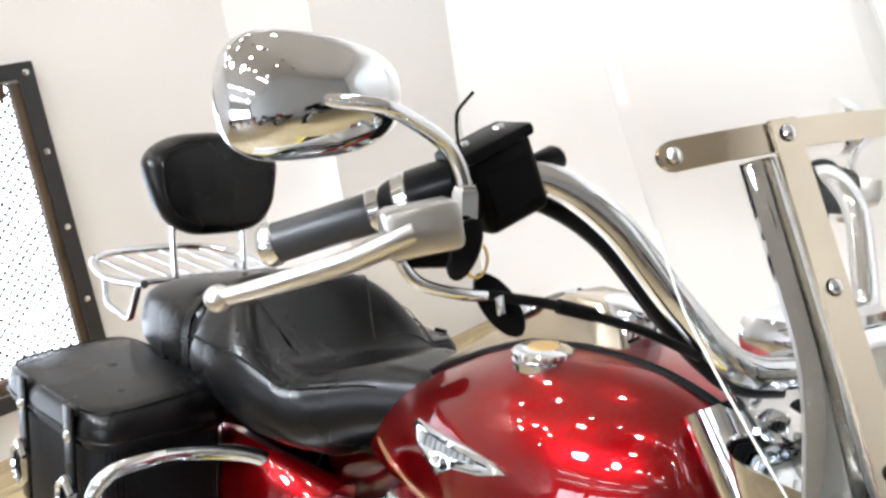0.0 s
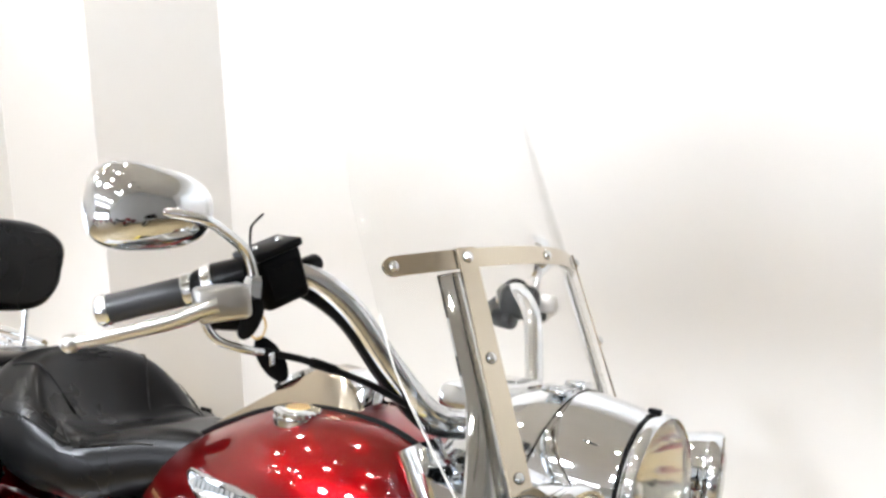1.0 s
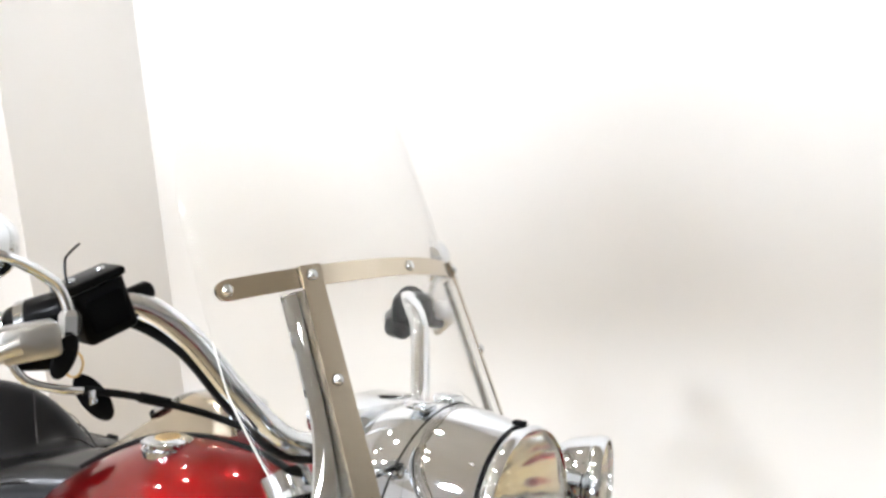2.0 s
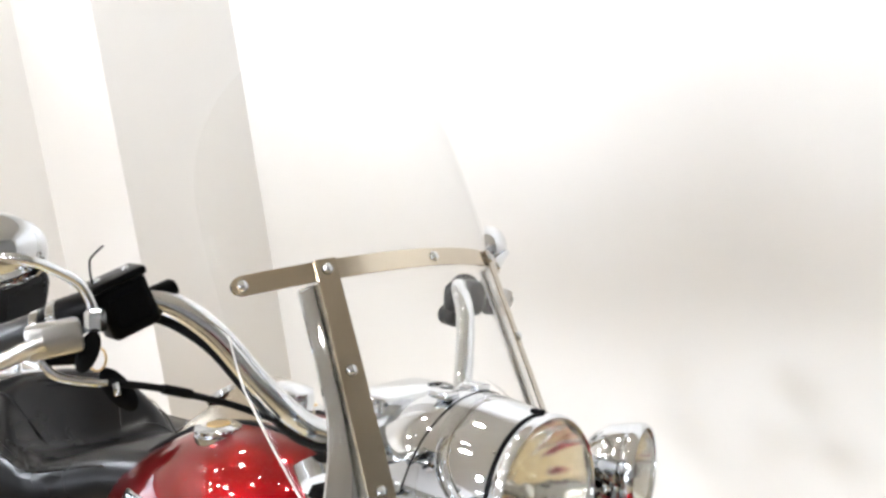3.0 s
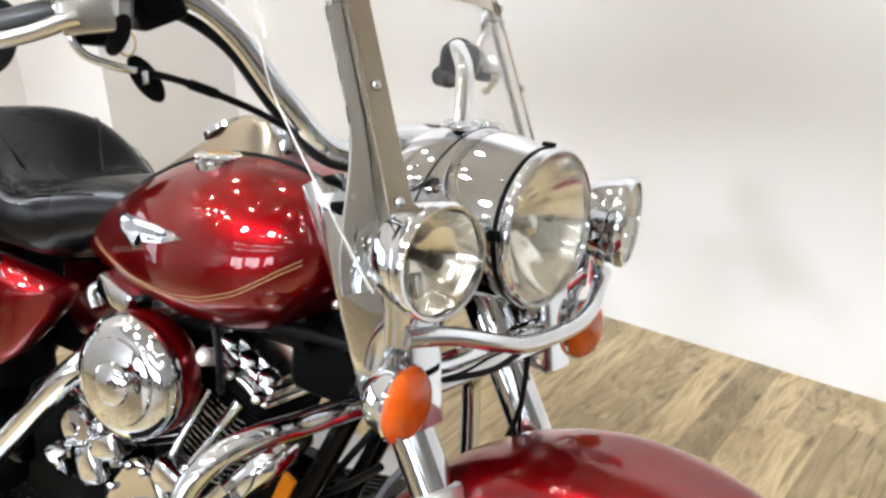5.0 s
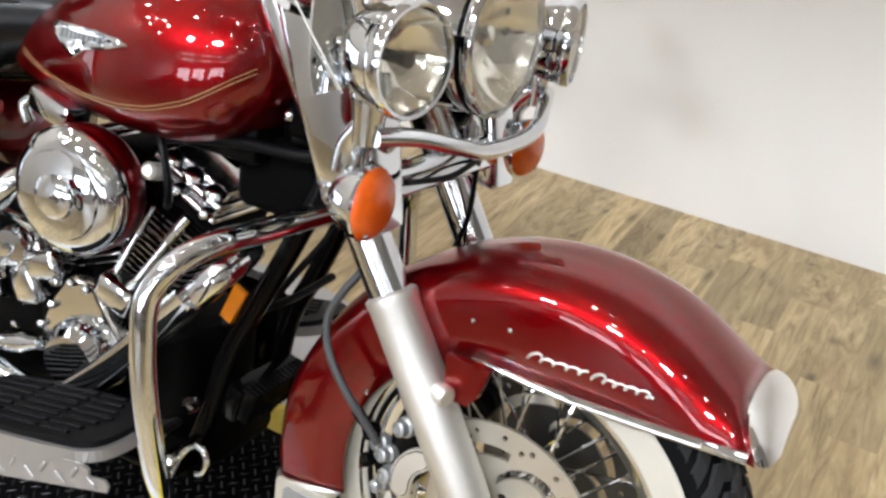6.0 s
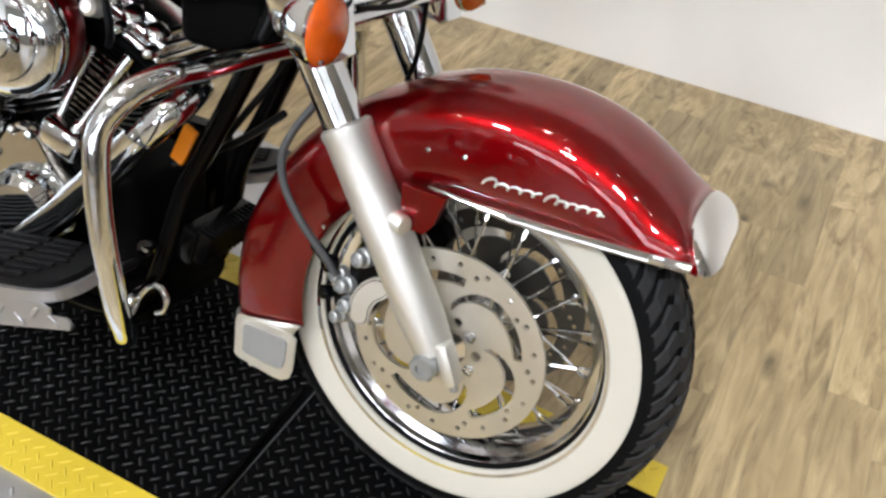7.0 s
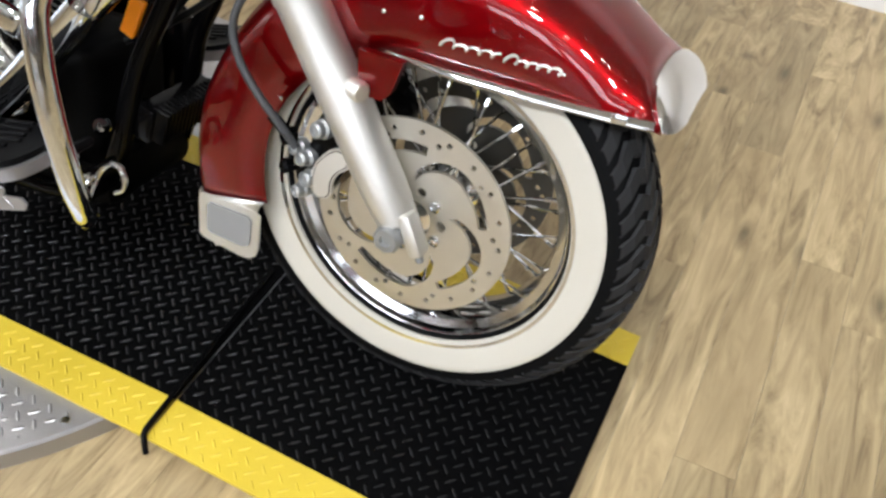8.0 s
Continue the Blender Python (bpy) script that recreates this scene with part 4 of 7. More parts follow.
def nacelle():
    rings = []
    rows = [(-0.006, 0.0925, 0.0925, 0), (-0.016, 0.0965, 0.0965, 0), (-0.04, 0.100, 0.100, 0.001), (-0.08, 0.105, 0.1045, 0.003), (-0.12, 0.109, 0.1065, 0.003), (-0.16, 0.111, 0.105, -0.001), (-0.20, 0.110, 0.097, -0.010), (-0.245, 0.102, 0.080, -0.024), (-0.28, 0.085, 0.056, -0.036), (-0.298, 0.05, 0.03, -0.042)]
    for x, w, h, dz in rows:
        rings.append([(LAMP.x + x, LAMP.y * max(0, 1 + x * 5) + w * math.cos(a), LAMP.z + dz + h * math.sin(a)) for a in [2 * math.pi * k / 64 for k in range(64)]])
    bm = bmesh.new()
    skin(bm, rings, caps=False)
    nac = part("headlamp_nacelle", bm, CHROME, bike, "chrome headlamp nacelle")
    nac.modifiers.new("smooth", "SUBSURF").render_levels = 1
    # joint line round the nacelle, leaning back towards the bottom
    bm = bmesh.new()
    ring = [[(LAMP.x - 0.102 - 0.05 * (1 - math.sin(a)) * 0.5 + dx, LAMP.y * 0.4 + (0.1088 + dr) * math.cos(a), LAMP.z + 0.0025 + (0.1058 + dr) * math.sin(a)) for a in [math.pi * 2 * k / 64 for k in range(64)]] for dx, dr in ((0, -0.003), (0, 0.0007), (0.0018, 0.0007), (0.0018, -0.003))]
    skin(bm, ring, caps=False)
    part("joint_strip", bm, BLACK_ENAMEL, nac, "thin dark joint line")
    M = axis(LAMP, (1, 0, 0))
    part("trim_ring", lathe(bmesh.new(), [(-0.010, 0.0950), (-0.004, 0.0978), (0.002, 0.0982), (0.007, 0.0968), (0.009, 0.0945), (0.007, 0.0928), (0.001, 0.0924), (-0.010, 0.0924)], M, 72, closed=True), CHROME, nac, "slim chrome headlamp ring")
    part("gasket", lathe(bmesh.new(), [(-0.0135, 0.0945), (-0.0132, 0.0974), (-0.0102, 0.0976), (-0.0098, 0.0940)], M, 72, closed=True), BLACK_PLASTIC, nac, "black rubber gasket")
    part("inner_lip", lathe(bmesh.new(), [(0.0045, 0.0926), (0.0045, 0.0915), (0.000, 0.0915), (0.000, 0.0926)], M, 64, closed=True), CHROME, nac, "chrome inner lip of the lamp")
    part("reflector", fluted_bowl(bmesh.new(), [(0.001, 0.0900), (-0.018, 0.081), (-0.036, 0.062), (-0.047, 0.040), (-0.053, 0.013), (-0.060, 0.004)], M, 10), LAMP_BOWL, nac, "mirrored lamp bowl")
    part("bulb", lathe(bmesh.new(), [(-0.056, 0.013), (-0.046, 0.013), (-0.044, 0.010), (-0.030, 0.010), (-0.028, 0.014), (-0.020, 0.014), (-0.016, 0.009), (-0.015, 0.001)], M, 20), CAST, nac, "silver bulb shield")
    lens = part("lens", lathe(bmesh.new(), [(0.006, 0.0930), (0.015, 0.081), (0.023, 0.060), (0.028, 0.036), (0.030, 0.014), (0.0305, 0.0008)], M, 64), LENS, nac, "clear domed headlamp glass")
    lens.visible_shadow = False
    # small round approval mark moulded in the glass
    part("lens_mark", lathe(bmesh.new(), [(0.0, 0.0085), (0.0006, 0.0085), (0.0006, 0.0062), (0.0, 0.0062)], axis(LAMP + Vector((0.0150, 0.080, -0.010)), (1, 0.6, -0.1)), 20, closed=True), BADGE_GREY, lens, "grey round mark on the glass")
    for ang in (0, 180):
        part("ring_clip", block(bmesh.new(), (0.010, 0.008, 0.014), Matrix.Translation(LAMP + Vector((-0.011, -0.0985 * math.cos(radians(ang)), 0))), 0.002), BLACK_PLASTIC, nac, "black ring clip")
    part("aim_screw", lathe(bmesh.new(), [(0, 0.005), (0.006, 0.005), (0.008, 0.003)], axis(LAMP + Vector((0.002, -0.069, -0.066)), (1, -0.3, -0.2)), 10), CHROME, nac)
    part("top_clip", block(bmesh.new(), (0.016, 0.010, 0.006), Matrix.Translation(LAMP + Vector((-0.010, 0, 0.100))), 0.002), BLACK_PLASTIC, nac)
    # two chrome clamp blocks under the windshield on top of the nacelle
    for q in (-0.030, 0.030):
        part("screen_clamp", block(bmesh.new(), (0.030, 0.026, 0.010), Matrix.Translation(LAMP + Vector((-0.125, q, 0.108))) @ Matrix.Rotation(radians(4), 4, "Y"), 0.003), CHROME, nac)
    return nac


nacelle()


def side_panel(s):
    """The chrome shell that hides the fork between nacelle and lower clamp."""
    rings = []
    for f, hw, hl in ((0.0, 0.026, 0.034), (0.05, 0.032, 0.046), (0.3, 0.034, 0.054), (0.6, 0.036, 0.062), (1.0, 0.037, 0.068)):
        p = Vector((-0.222, s * 0.150, 0.70)) + Vector((-0.070, s * 0.002, 0.225)) * f
        rings.append([p + Vector((hl * math.copysign(abs(math.cos(a)) ** 0.32, math.cos(a)), hw * math.copysign(abs(math.sin(a)) ** 0.32, math.sin(a)), -0.25 * hl * math.cos(a))) for a in [2 * math.pi * k / 28 for k in range(28)]])
    bm = bmesh.new()
    skin(bm, rings)
    return part("fork_panel", bm, CHROME, bike, "chrome fork side shell")


side_panel(-1)
side_panel(1)
part("lower_clamp", block(bmesh.new(), (0.075, 0.27, 0.045), Matrix.Translation((-0.225, 0, 0.735)) @ Matrix.Rotation(-RAKE, 4, "Y"), 0.012), CHROME, bike, "chrome lower fork cover")


def passing_lamp(s):
    c = Vector((-0.148, s * 0.214, 0.912))
    M = axis(c, (1, -0.14 if s < 0 else 0.24, 0))
    shell = part("passing_lamp", lathe(bmesh.new(), [(-0.078, 0.002), (-0.077, 0.014), (-0.070, 0.030), (-0.056, 0.045), (-0.036, 0.056), (-0.014, 0.0605), (-0.004, 0.0612), (0.002, 0.0605), (0.002, 0.058), (-0.03, 0.052), (-0.054, 0.030)], M, 56), CHROME, bike, "chrome auxiliary lamp")
    part("lamp_ring", lathe(bmesh.new(), [(-0.006, 0.0610), (-0.002, 0.0635), (0.008, 0.0632), (0.013, 0.0605), (0.0125, 0.0570), (0.006, 0.0560), (-0.006, 0.0560)], M, 56, closed=True), CHROME, shell, "chrome bezel")
    part("reflector", fluted_bowl(bmesh.new(), [(0.006, 0.0550), (-0.014, 0.047), (-0.028, 0.033), (-0.036, 0.012), (-0.038, 0.003)], M, 7), LAMP_BOWL, shell, "mirrored lamp bowl")
    part("bulb", lathe(bmesh.new(), [(-0.036, 0.007), (-0.010, 0.007), (-0.008, 0.0085), (0.003, 0.0085), (0.006, 0.004)], M, 16), SHADED_DISC, shell, "grey bulb cap")
    lens = part("lens", lathe(bmesh.new(), [(0.009, 0.0568), (0.014, 0.046), (0.018, 0.026), (0.019, 0.0008)], M, 48), LENS, shell, "clear lamp glass")
    lens.visible_shadow = False
    part("lamp_mount", lathe(bmesh.new(), [(-0.10, 0.016), (-0.06, 0.02), (-0.045, 0.024), (-0.02, 0.018)], axis(c + Vector((-0.04, 0, -0.0)), (0, 0, 1)), 20), CHROME, shell)
    return shell


passing_lamp(-1)
passing_lamp(1)
bar = part("lamp_bar", tube(bmesh.new(), [(-0.17, -0.225, 0.825), (-0.15, -0.17, 0.822), (-0.128, -0.11, 0.808), (-0.122, -0.05, 0.796), (-0.122, 0.05, 0.796), (-0.128, 0.11, 0.808), (-0.15, 0.17, 0.826), (-0.17, 0.225, 0.832)], 0.0095, 14, 6, (1, 1.2)), CHROME, bike, "chrome lamp bar")


def turn_signal(s):
    c = Vector((-0.182, s * 0.203, 0.742 if s < 0 else 0.748))
    M = axis(c, (1, s * -0.06, 0))
    body = part("turn_signal", lathe(bmesh.new(), [(-0.050, 0.002), (-0.048, 0.013), (-0.040, 0.026), (-0.026, 0.037), (-0.008, 0.043), (0.0, 0.0455), (0.003, 0.044)], M, 36), CHROME, bike, "chrome bullet turn signal")
    part("lens", lathe(bmesh.new(), [(0.001, 0.0435), (0.006, 0.0425), (0.014, 0.036), (0.019, 0.026), (0.0215, 0.012), (0.022, 0.0008)], M, 36), AMBER, body, "amber lens")
    part("screw", lathe(bmesh.new(), [(0, 0.004), (0.003, 0.004)], axis(c + Vector((0.013, s * 0.02, -0.031)), (1, 0, -0.6)), 8), CHROME, body)
    part("stem", tube(bmesh.new(), [tuple(c + Vector((-0.035, 0, 0.03))), tuple(c + Vector((-0.03, 0, 0.06))), tuple(c + Vector((-0.01, s * 0.006, 0.085)))], 0.020, 16, 5, (1, 0.8)), CHROME, body)
    return body


turn_signal(-1)
turn_signal(1)
part("signal_wire", tube(bmesh.new(), [(-0.17, -0.15, 0.76), (-0.16, -0.06, 0.755), (-0.165, 0.03, 0.765), (-0.19, 0.07, 0.74), (-0.195, 0.075, 0.66), (-0.21, 0.07, 0.60)], 0.004, 8), CABLE, bike, "thin black wire")

# windshield -----------------------------------------------------------------
WS_LEAN = radians(25)


def on_screen(u, v):
    """A point of the curved windshield: u across, v up along the sheet from the cross strap."""
    y = u
    bow = -1.08 * u ** 2 - 0.095 * u
    return Vector((-0.326 + bow - v * math.sin(WS_LEAN), y, 1.192 - 0.028 * (u / 0.265) ** 2 + v * math.cos(WS_LEAN)))


def windshield():
    bm = bmesh.new()
    nu, nv = 28, 34
    grid, outline = {}, {}
    for j in range(nv + 1):
        v = -0.34 + 0.66 * j / nv
        # half width of the sheet at this height
        if v > 0.05:
            f = (v - 0.05) / 0.27
            half = 0.278 * math.sqrt(max(0.004, 1 - f ** 2.6))
        elif v > -0.10:
            half = 0.278
        else:
            half = 0.278 - 0.05 * ((-0.10 - v) / 0.24) ** 1.2
        inner = 0.0
        if v < -0.155:
            inner = 0.142 * min(1, ((-0.155 - v) / 0.13)) ** 0.5
        for i in range(nu + 1):
            f = i / nu * 2 - 1
            sgn = -1 if i < nu / 2 else 1
            u = sgn * (inner + (half - inner) * abs(f))
            spot = on_screen(u, v)
            outline[i, j] = spot
            grid[i, j] = (bm.verts.new(spot), inner)
    for j in range(nv):
        for i in range(nu):
            q = [grid[i, j][0], grid[i + 1, j][0], grid[i + 1, j + 1][0], grid[i, j + 1][0]]
            if grid[i, j][1] > 0 and i in (nu // 2 - 1, nu // 2) and grid[i, j + 1][1] > 0:
                if i == nu // 2 - 1:
                    continue
            bm.faces.new(q)
    sheet_ob = thick(part("windshield", bm, SCREEN, bike, "clear curved windshield"), 0.004, 0)
    sheet_ob.visible_shadow = False
    for s in (-1, 1):
        edge = []
        for j in range(nv // 2 - 1):
            edge.append(outline[0 if s < 0 else nu, j])
        part("sheet_edge", tube(bmesh.new(), [p for p in edge], 0.0009, 6, 0), SHEET_EDGE, sheet_ob, "pale cut edge")
    # cross strap
    bm = bmesh.new()
    for off, hgt in ((0.004, 0.0115),):
        rings = []
        ends = [0.2675, 0.2672, 0.2664, 0.2650, 0.2630, 0.2600, 0.2560]
        for u in [-e for e in ends] + [-0.25 + 0.5 * k / 30 for k in range(31)] + ends[::-1]:
            h = hgt * (math.sqrt(max(0.02, 1 - ((abs(u) - 0.256) / 0.0117) ** 2)) if abs(u) > 0.256 else 1)
            p = on_screen(u, 0)
            upv = Vector((-math.sin(WS_LEAN), 0, math.cos(WS_LEAN)))
            fw = Vector((math.cos(WS_LEAN), 0, math.sin(WS_LEAN)))
            rings.append([p + upv * a + fw * b for a, b in ((h, off), (-h, off), (-h, off + 0.003), (h, off + 0.003))])
        skin(bm, rings)
    part("cross_strap", bm, BRUSHED, sheet_ob, "brushed steel cross strap")
    for s in (-1, 1):
        bm = bmesh.new()
        rings = []
        for k in range(15):
            f = k / 14
            v = 0.012 - 0.335 * f
            u = s * (0.168 + 0.018 * f)
            hw = 0.0130 + 0.003 * f
            p = on_screen(u, v)
            side = (on_screen(u + 0.01, v) - on_screen(u - 0.01, v)).normalized()
            fw = Vector((math.cos(WS_LEAN), 0, math.sin(WS_LEAN)))
            rings.append([p + side * a + fw * b for a, b in ((hw, 0.0085), (-hw, 0.0085), (-hw, 0.0115), (hw, 0.0115))])
        skin(bm, rings)
        part("upright_strap", bm, BRUSHED, sheet_ob, "brushed steel upright strap")
        bm = bmesh.new()
        rings = []
        for k in range(17):
            f = k / 16
            v = -0.012 - 0.323 * f
            u = s * (0.180 + 0.015 * f)
            g = min(1, max(0, (f - 0.4) / 0.6))
            flare = 0.050 * g * g * (3 - 2 * g)
            lo, hi = (-0.013 - flare, 0.020) if s < 0 else (-0.020, 0.013 + flare)
            p = on_screen(u, v)
            side = (on_screen(u + 0.01, v) - on_screen(u - 0.01, v)).normalized()
            fw = Vector((math.cos(WS_LEAN), 0, math.sin(WS_LEAN)))
            across = [k / 8 for k in range(9)]
            face = [(lo + (hi - lo) * q, -0.010 + 0.007 * (1 - (2 * q - 1) ** 2)) for q in across]
            back = [(y, b - 0.003) for y, b in face[::-1]]
            rings.append([p + side * y + fw * b for y, b in face + back])
        skin(bm, rings)
        part("inner_bracket", bm, CHROME, sheet_ob, "chrome inner bracket")
    rivet = None
    for u, v, off in ((-0.257, 0, 0.007), (-0.168, 0, 0.0115), (0.0, 0, 0.007), (0.168, 0, 0.0115), (0.257, 0, 0.007), (-0.175, -0.118, 0.0115), (0.175, -0.118, 0.0115), (-0.182, -0.25, 0.0115), (0.182, -0.25, 0.0115), (-0.215, -0.285, 0.0), (-0.195, -0.278, 0.0)):
        fw = Vector((math.cos(WS_LEAN), 0, math.sin(WS_LEAN)))
        m = axis(on_screen(u, v) + fw * off, fw)
        if rivet is None:
            rivet = part("rivet", lathe(bmesh.new(), [(0, 0.0070), (0.002, 0.0066), (0.0045, 0.0042), (0.0055, 0.0008)], segs=14), CHROME, sheet_ob)
            rivet.matrix_basis = m
        else:
            again("rivet", rivet, m, sheet_ob)


windshield()

# handlebar and controls -------------------------------------------------------
BAR_R = [(-0.345, -0.03, 0.985), (-0.35, -0.10, 0.985), (-0.362, -0.165, 1.0), (-0.385, -0.215, 1.05), (-0.415, -0.262, 1.115), (-0.445, -0.305, 1.148), (-0.475, -0.35, 1.146), (-0.500, -0.391, 1.132)]
flip = lambda pts: [(x, -y, z) for x, y, z in pts]
BAR_L = [(-0.345, 0.03, 0.985), (-0.372, 0.10, 0.980), (-0.405, 0.160, 0.988), (-0.432, 0.200, 1.035), (-0.465, 0.240, 1.092), (-0.515, 0.287, 1.122), (-0.565, 0.345, 1.122), (-0.598, 0.391, 1.110)]
bars = part("handlebar", tube(bmesh.new(), BAR_R[::-1] + BAR_L, 0.0145, 18), CHROME, bike, "chrome handlebar")
part("riser_clamp", block(bmesh.new(), (0.085, 0.15, 0.042), Matrix.Translation((-0.385, 0.01, 1.0)), 0.014), CHROME, bars)


def controls(s, right):
    F = (lambda p: (p[0], p[1], p[2])) if s < 0 else (lambda p: (p[0] - 0.098, -p[1], p[2] - 0.022))
    a, b = Vector(F((-0.478, -0.372, 1.142))), Vector(F((-0.592, -0.472, 1.090)))
    d = (b - a).normalized()
    grip = part("grip", lathe(bmesh.new(), [(0.058, 0.0150), (0.062, 0.0158), (0.1, 0.0152), (0.138, 0.0156)], axis(a, d), 28), GRIP, bike, "satin dark grey rubber grip")
    part("grip_band", lathe(bmesh.new(), [(0.048, 0.0160), (0.05, 0.0178), (0.058, 0.0178), (0.060, 0.016)], axis(a, d), 24), CHROME, grip)
    part("grip_end", lathe(bmesh.new(), [(0.136, 0.0160), (0.139, 0.0170), (0.145, 0.0170), (0.149, 0.014), (0.150, 0.001)], axis(a, d), 24), CHROME, grip, "chrome grip end")
    # lever with a ball end
    lv = [F(p) for p in ((-0.434, -0.440, 1.118), (-0.441, -0.452, 1.113), (-0.462, -0.474, 1.099), (-0.495, -0.510, 1.083), (-0.522, -0.533, 1.073))]
    lever = part("lever", tube(bmesh.new(), lv, lambda f: 0.0118 - 0.0046 * f, 12, 6, (1, 0.78)), LEVER, bike, "silver alloy hand lever")
    part("lever_ball", lathe(bmesh.new(), [(0.0095 * math.sin(t), 0.0095 * math.cos(t)) for t in [radians(-89 + 178 * k / 8) for k in range(9)]], axis(lv[-1], (1, 0, 0)), 14), LEVER, lever)
    part("lever_clamp", block(bmesh.new(), (0.034, 0.052, 0.034), Matrix.Translation(F((-0.440, -0.428, 1.121))) @ Matrix.Rotation(s * radians(26), 4, "Z") @ Matrix.Rotation(s * radians(-10), 4, "X"), 0.006), LEVER, lever, "alloy lever bracket")
    part("lever_pivot", block(bmesh.new(), (0.030, 0.036, 0.030), Matrix.Translation(F((-0.450, -0.415, 1.108))) @ Matrix.Rotation(s * radians(30), 4, "Z"), 0.006), BLACK_PLASTIC, lever, "black lever pivot")
    # reservoir with lid
    if right:
        M = Matrix.Translation((-0.458, -0.351, 1.151)) @ Matrix.Rotation(radians(-10), 4, "Z") @ Matrix.Rotation(radians(23), 4, "X")
        res = part("brake_reservoir", block(bmesh.new(), (0.040, 0.056, 0.060), M @ Matrix.Translation((0, 0.005, -0.006)), 0.007, 3), BLACK_PLASTIC, bike, "black brake fluid reservoir")
        part("lid", block(bmesh.new(), (0.046, 0.062, 0.010), M @ Matrix.Translation((0, 0.005, 0.0245)), 0.004), BLACK_PLASTIC, res, "black lid with two screws")
        for q in (-0.016, 0.016):
            part("screw", lathe(bmesh.new(), [(0, 0.0045), (0.002, 0.004)], M @ Matrix.Translation((0, q + 0.005, 0.0295)), 10), CHROME, res)
        part("face_panel", prism(bmesh.new(), rounded(0.034, 0.040, 0.003, 2), 0.002, M @ Matrix.Translation((0.0192, 0.005, -0.008)) @ Matrix.Rotation(radians(90), 4, "Y")), BLACK_ENAMEL, res)
        part("spout", lathe(bmesh.new(), [(0, 0.012), (0.03, 0.011), (0.034, 0.008)], M @ Matrix.Translation((0.0, 0.030, -0.012)) @ Matrix.Rotation(radians(-90), 4, "X"), 14), BLACK_PLASTIC, res)
    sw = part("switch_housing", lathe(bmesh.new(), [(-0.012, 0.016), (-0.008, 0.022), (0.030, 0.022), (0.046, 0.018), (0.050, 0.015)], axis(a, d) @ Matrix.Diagonal((1.15, 1.0, 1, 1)), 24), BLACK_PLASTIC, bike, "black switch housing")
    part("cover", lathe(bmesh.new(), [(0.026, 0.0215), (0.028, 0.0230), (0.036, 0.0222), (0.038, 0.020)], axis(a, d) @ Matrix.Diagonal((1.15, 1.0, 1, 1)), 24), CHROME, sw, "chrome housing band")
    for q in (0.012, 0.030):
        part("button", lathe(bmesh.new(), [(0, 0.006), (0.006, 0.006), (0.008, 0.003)], axis(a + d * q + Vector((-0.018, 0, 0.004)), (-1, 0, 0.1)), 10), BLACK_ENAMEL, sw)
    # mirror: chrome shell, glass on the rider's side
    c = Vector(F((-0.500, -0.474, 1.206)))
    nrm = Vector((1, -0.28 if s < 0 else 0.80, 0.07)).normalized()
    lat = Vector((0, 0, 1)).cross(nrm).normalized()
    upv = nrm.cross(lat)
    rings = []
    for depth, k in ((-0.010, 0.985), (-0.006, 1.0), (0.004, 0.985), (0.014, 0.90), (0.023, 0.72), (0.029, 0.45), (0.031, 0.1)):
        ring = []
        for t in range(48):
            a = 2 * math.pi * t / 48
            ca, sa = math.cos(a), math.sin(a)
            hx = 0.063 * math.copysign(abs(ca) ** 0.72, ca)
            hz = 0.0415 * math.copysign(abs(sa) ** 0.72, sa) * (1 - 0.16 * (hx * -s if s < 0 else hx * -s) / 0.063)
            ring.append(c + lat * hx * k + upv * hz * k + nrm * depth)
        rings.append(ring)
    bm = bmesh.new()
    skin(bm, rings)
    mir = part("mirror", bm, CHROME, bike, "chrome rear-view mirror shell")
    bm = bmesh.new()
    glass = [c + (p - c) * 0.95 for p in rings[0]]
    vs = [bm.verts.new(p - nrm * 0.0015) for p in glass]
    ws = [bm.verts.new(p + nrm * 0.003) for p in glass]
    bm.faces.new(vs)
    for i in range(48):
        bm.faces.new((vs[i], vs[(i + 1) % 48], ws[(i + 1) % 48], ws[i]))
    part("mirror_glass", bm, MIRROR_GLASS, mir)
    st = [F(p) for p in ((-0.445, -0.383, 1.136), (-0.446, -0.388, 1.156), (-0.447, -0.400, 1.174), (-0.447, -0.428, 1.190), (-0.449, -0.455, 1.200))] + [tuple(c + nrm * 0.026 + upv * -0.004)]
    part("stem", tube(bmesh.new(), st, lambda f: 0.0062 - 0.0012 * f, 12), CHROME, mir, "curved chrome stem")
    part("stem_nut", lathe(bmesh.new(), [(-0.012, 0.011), (0.006, 0.011), (0.012, 0.008)], axis(st[0], (0, 0, 1)), 6), CHROME, mir)


controls(-1, True)
controls(1, False)
# left hand reservoir-like clutch perch, seen through the windshield
perch = part("clutch_perch", block(bmesh.new(), (0.07, 0.07, 0.06), Matrix.Translation((-0.548, 0.340, 1.105)) @ Matrix.Rotation(radians(35), 4, "Z"), 0.020, 3), BLACK_PLASTIC, bike, "black clutch lever perch")
part("switch_lobe", lathe(bmesh.new(), [(-0.025, 0.012), (-0.02, 0.018), (0.015, 0.018), (0.022, 0.010)], axis((-0.560, 0.320, 1.075), (1, -0.5, 0)), 18), BLACK_PLASTIC, perch, "round black switch pod")
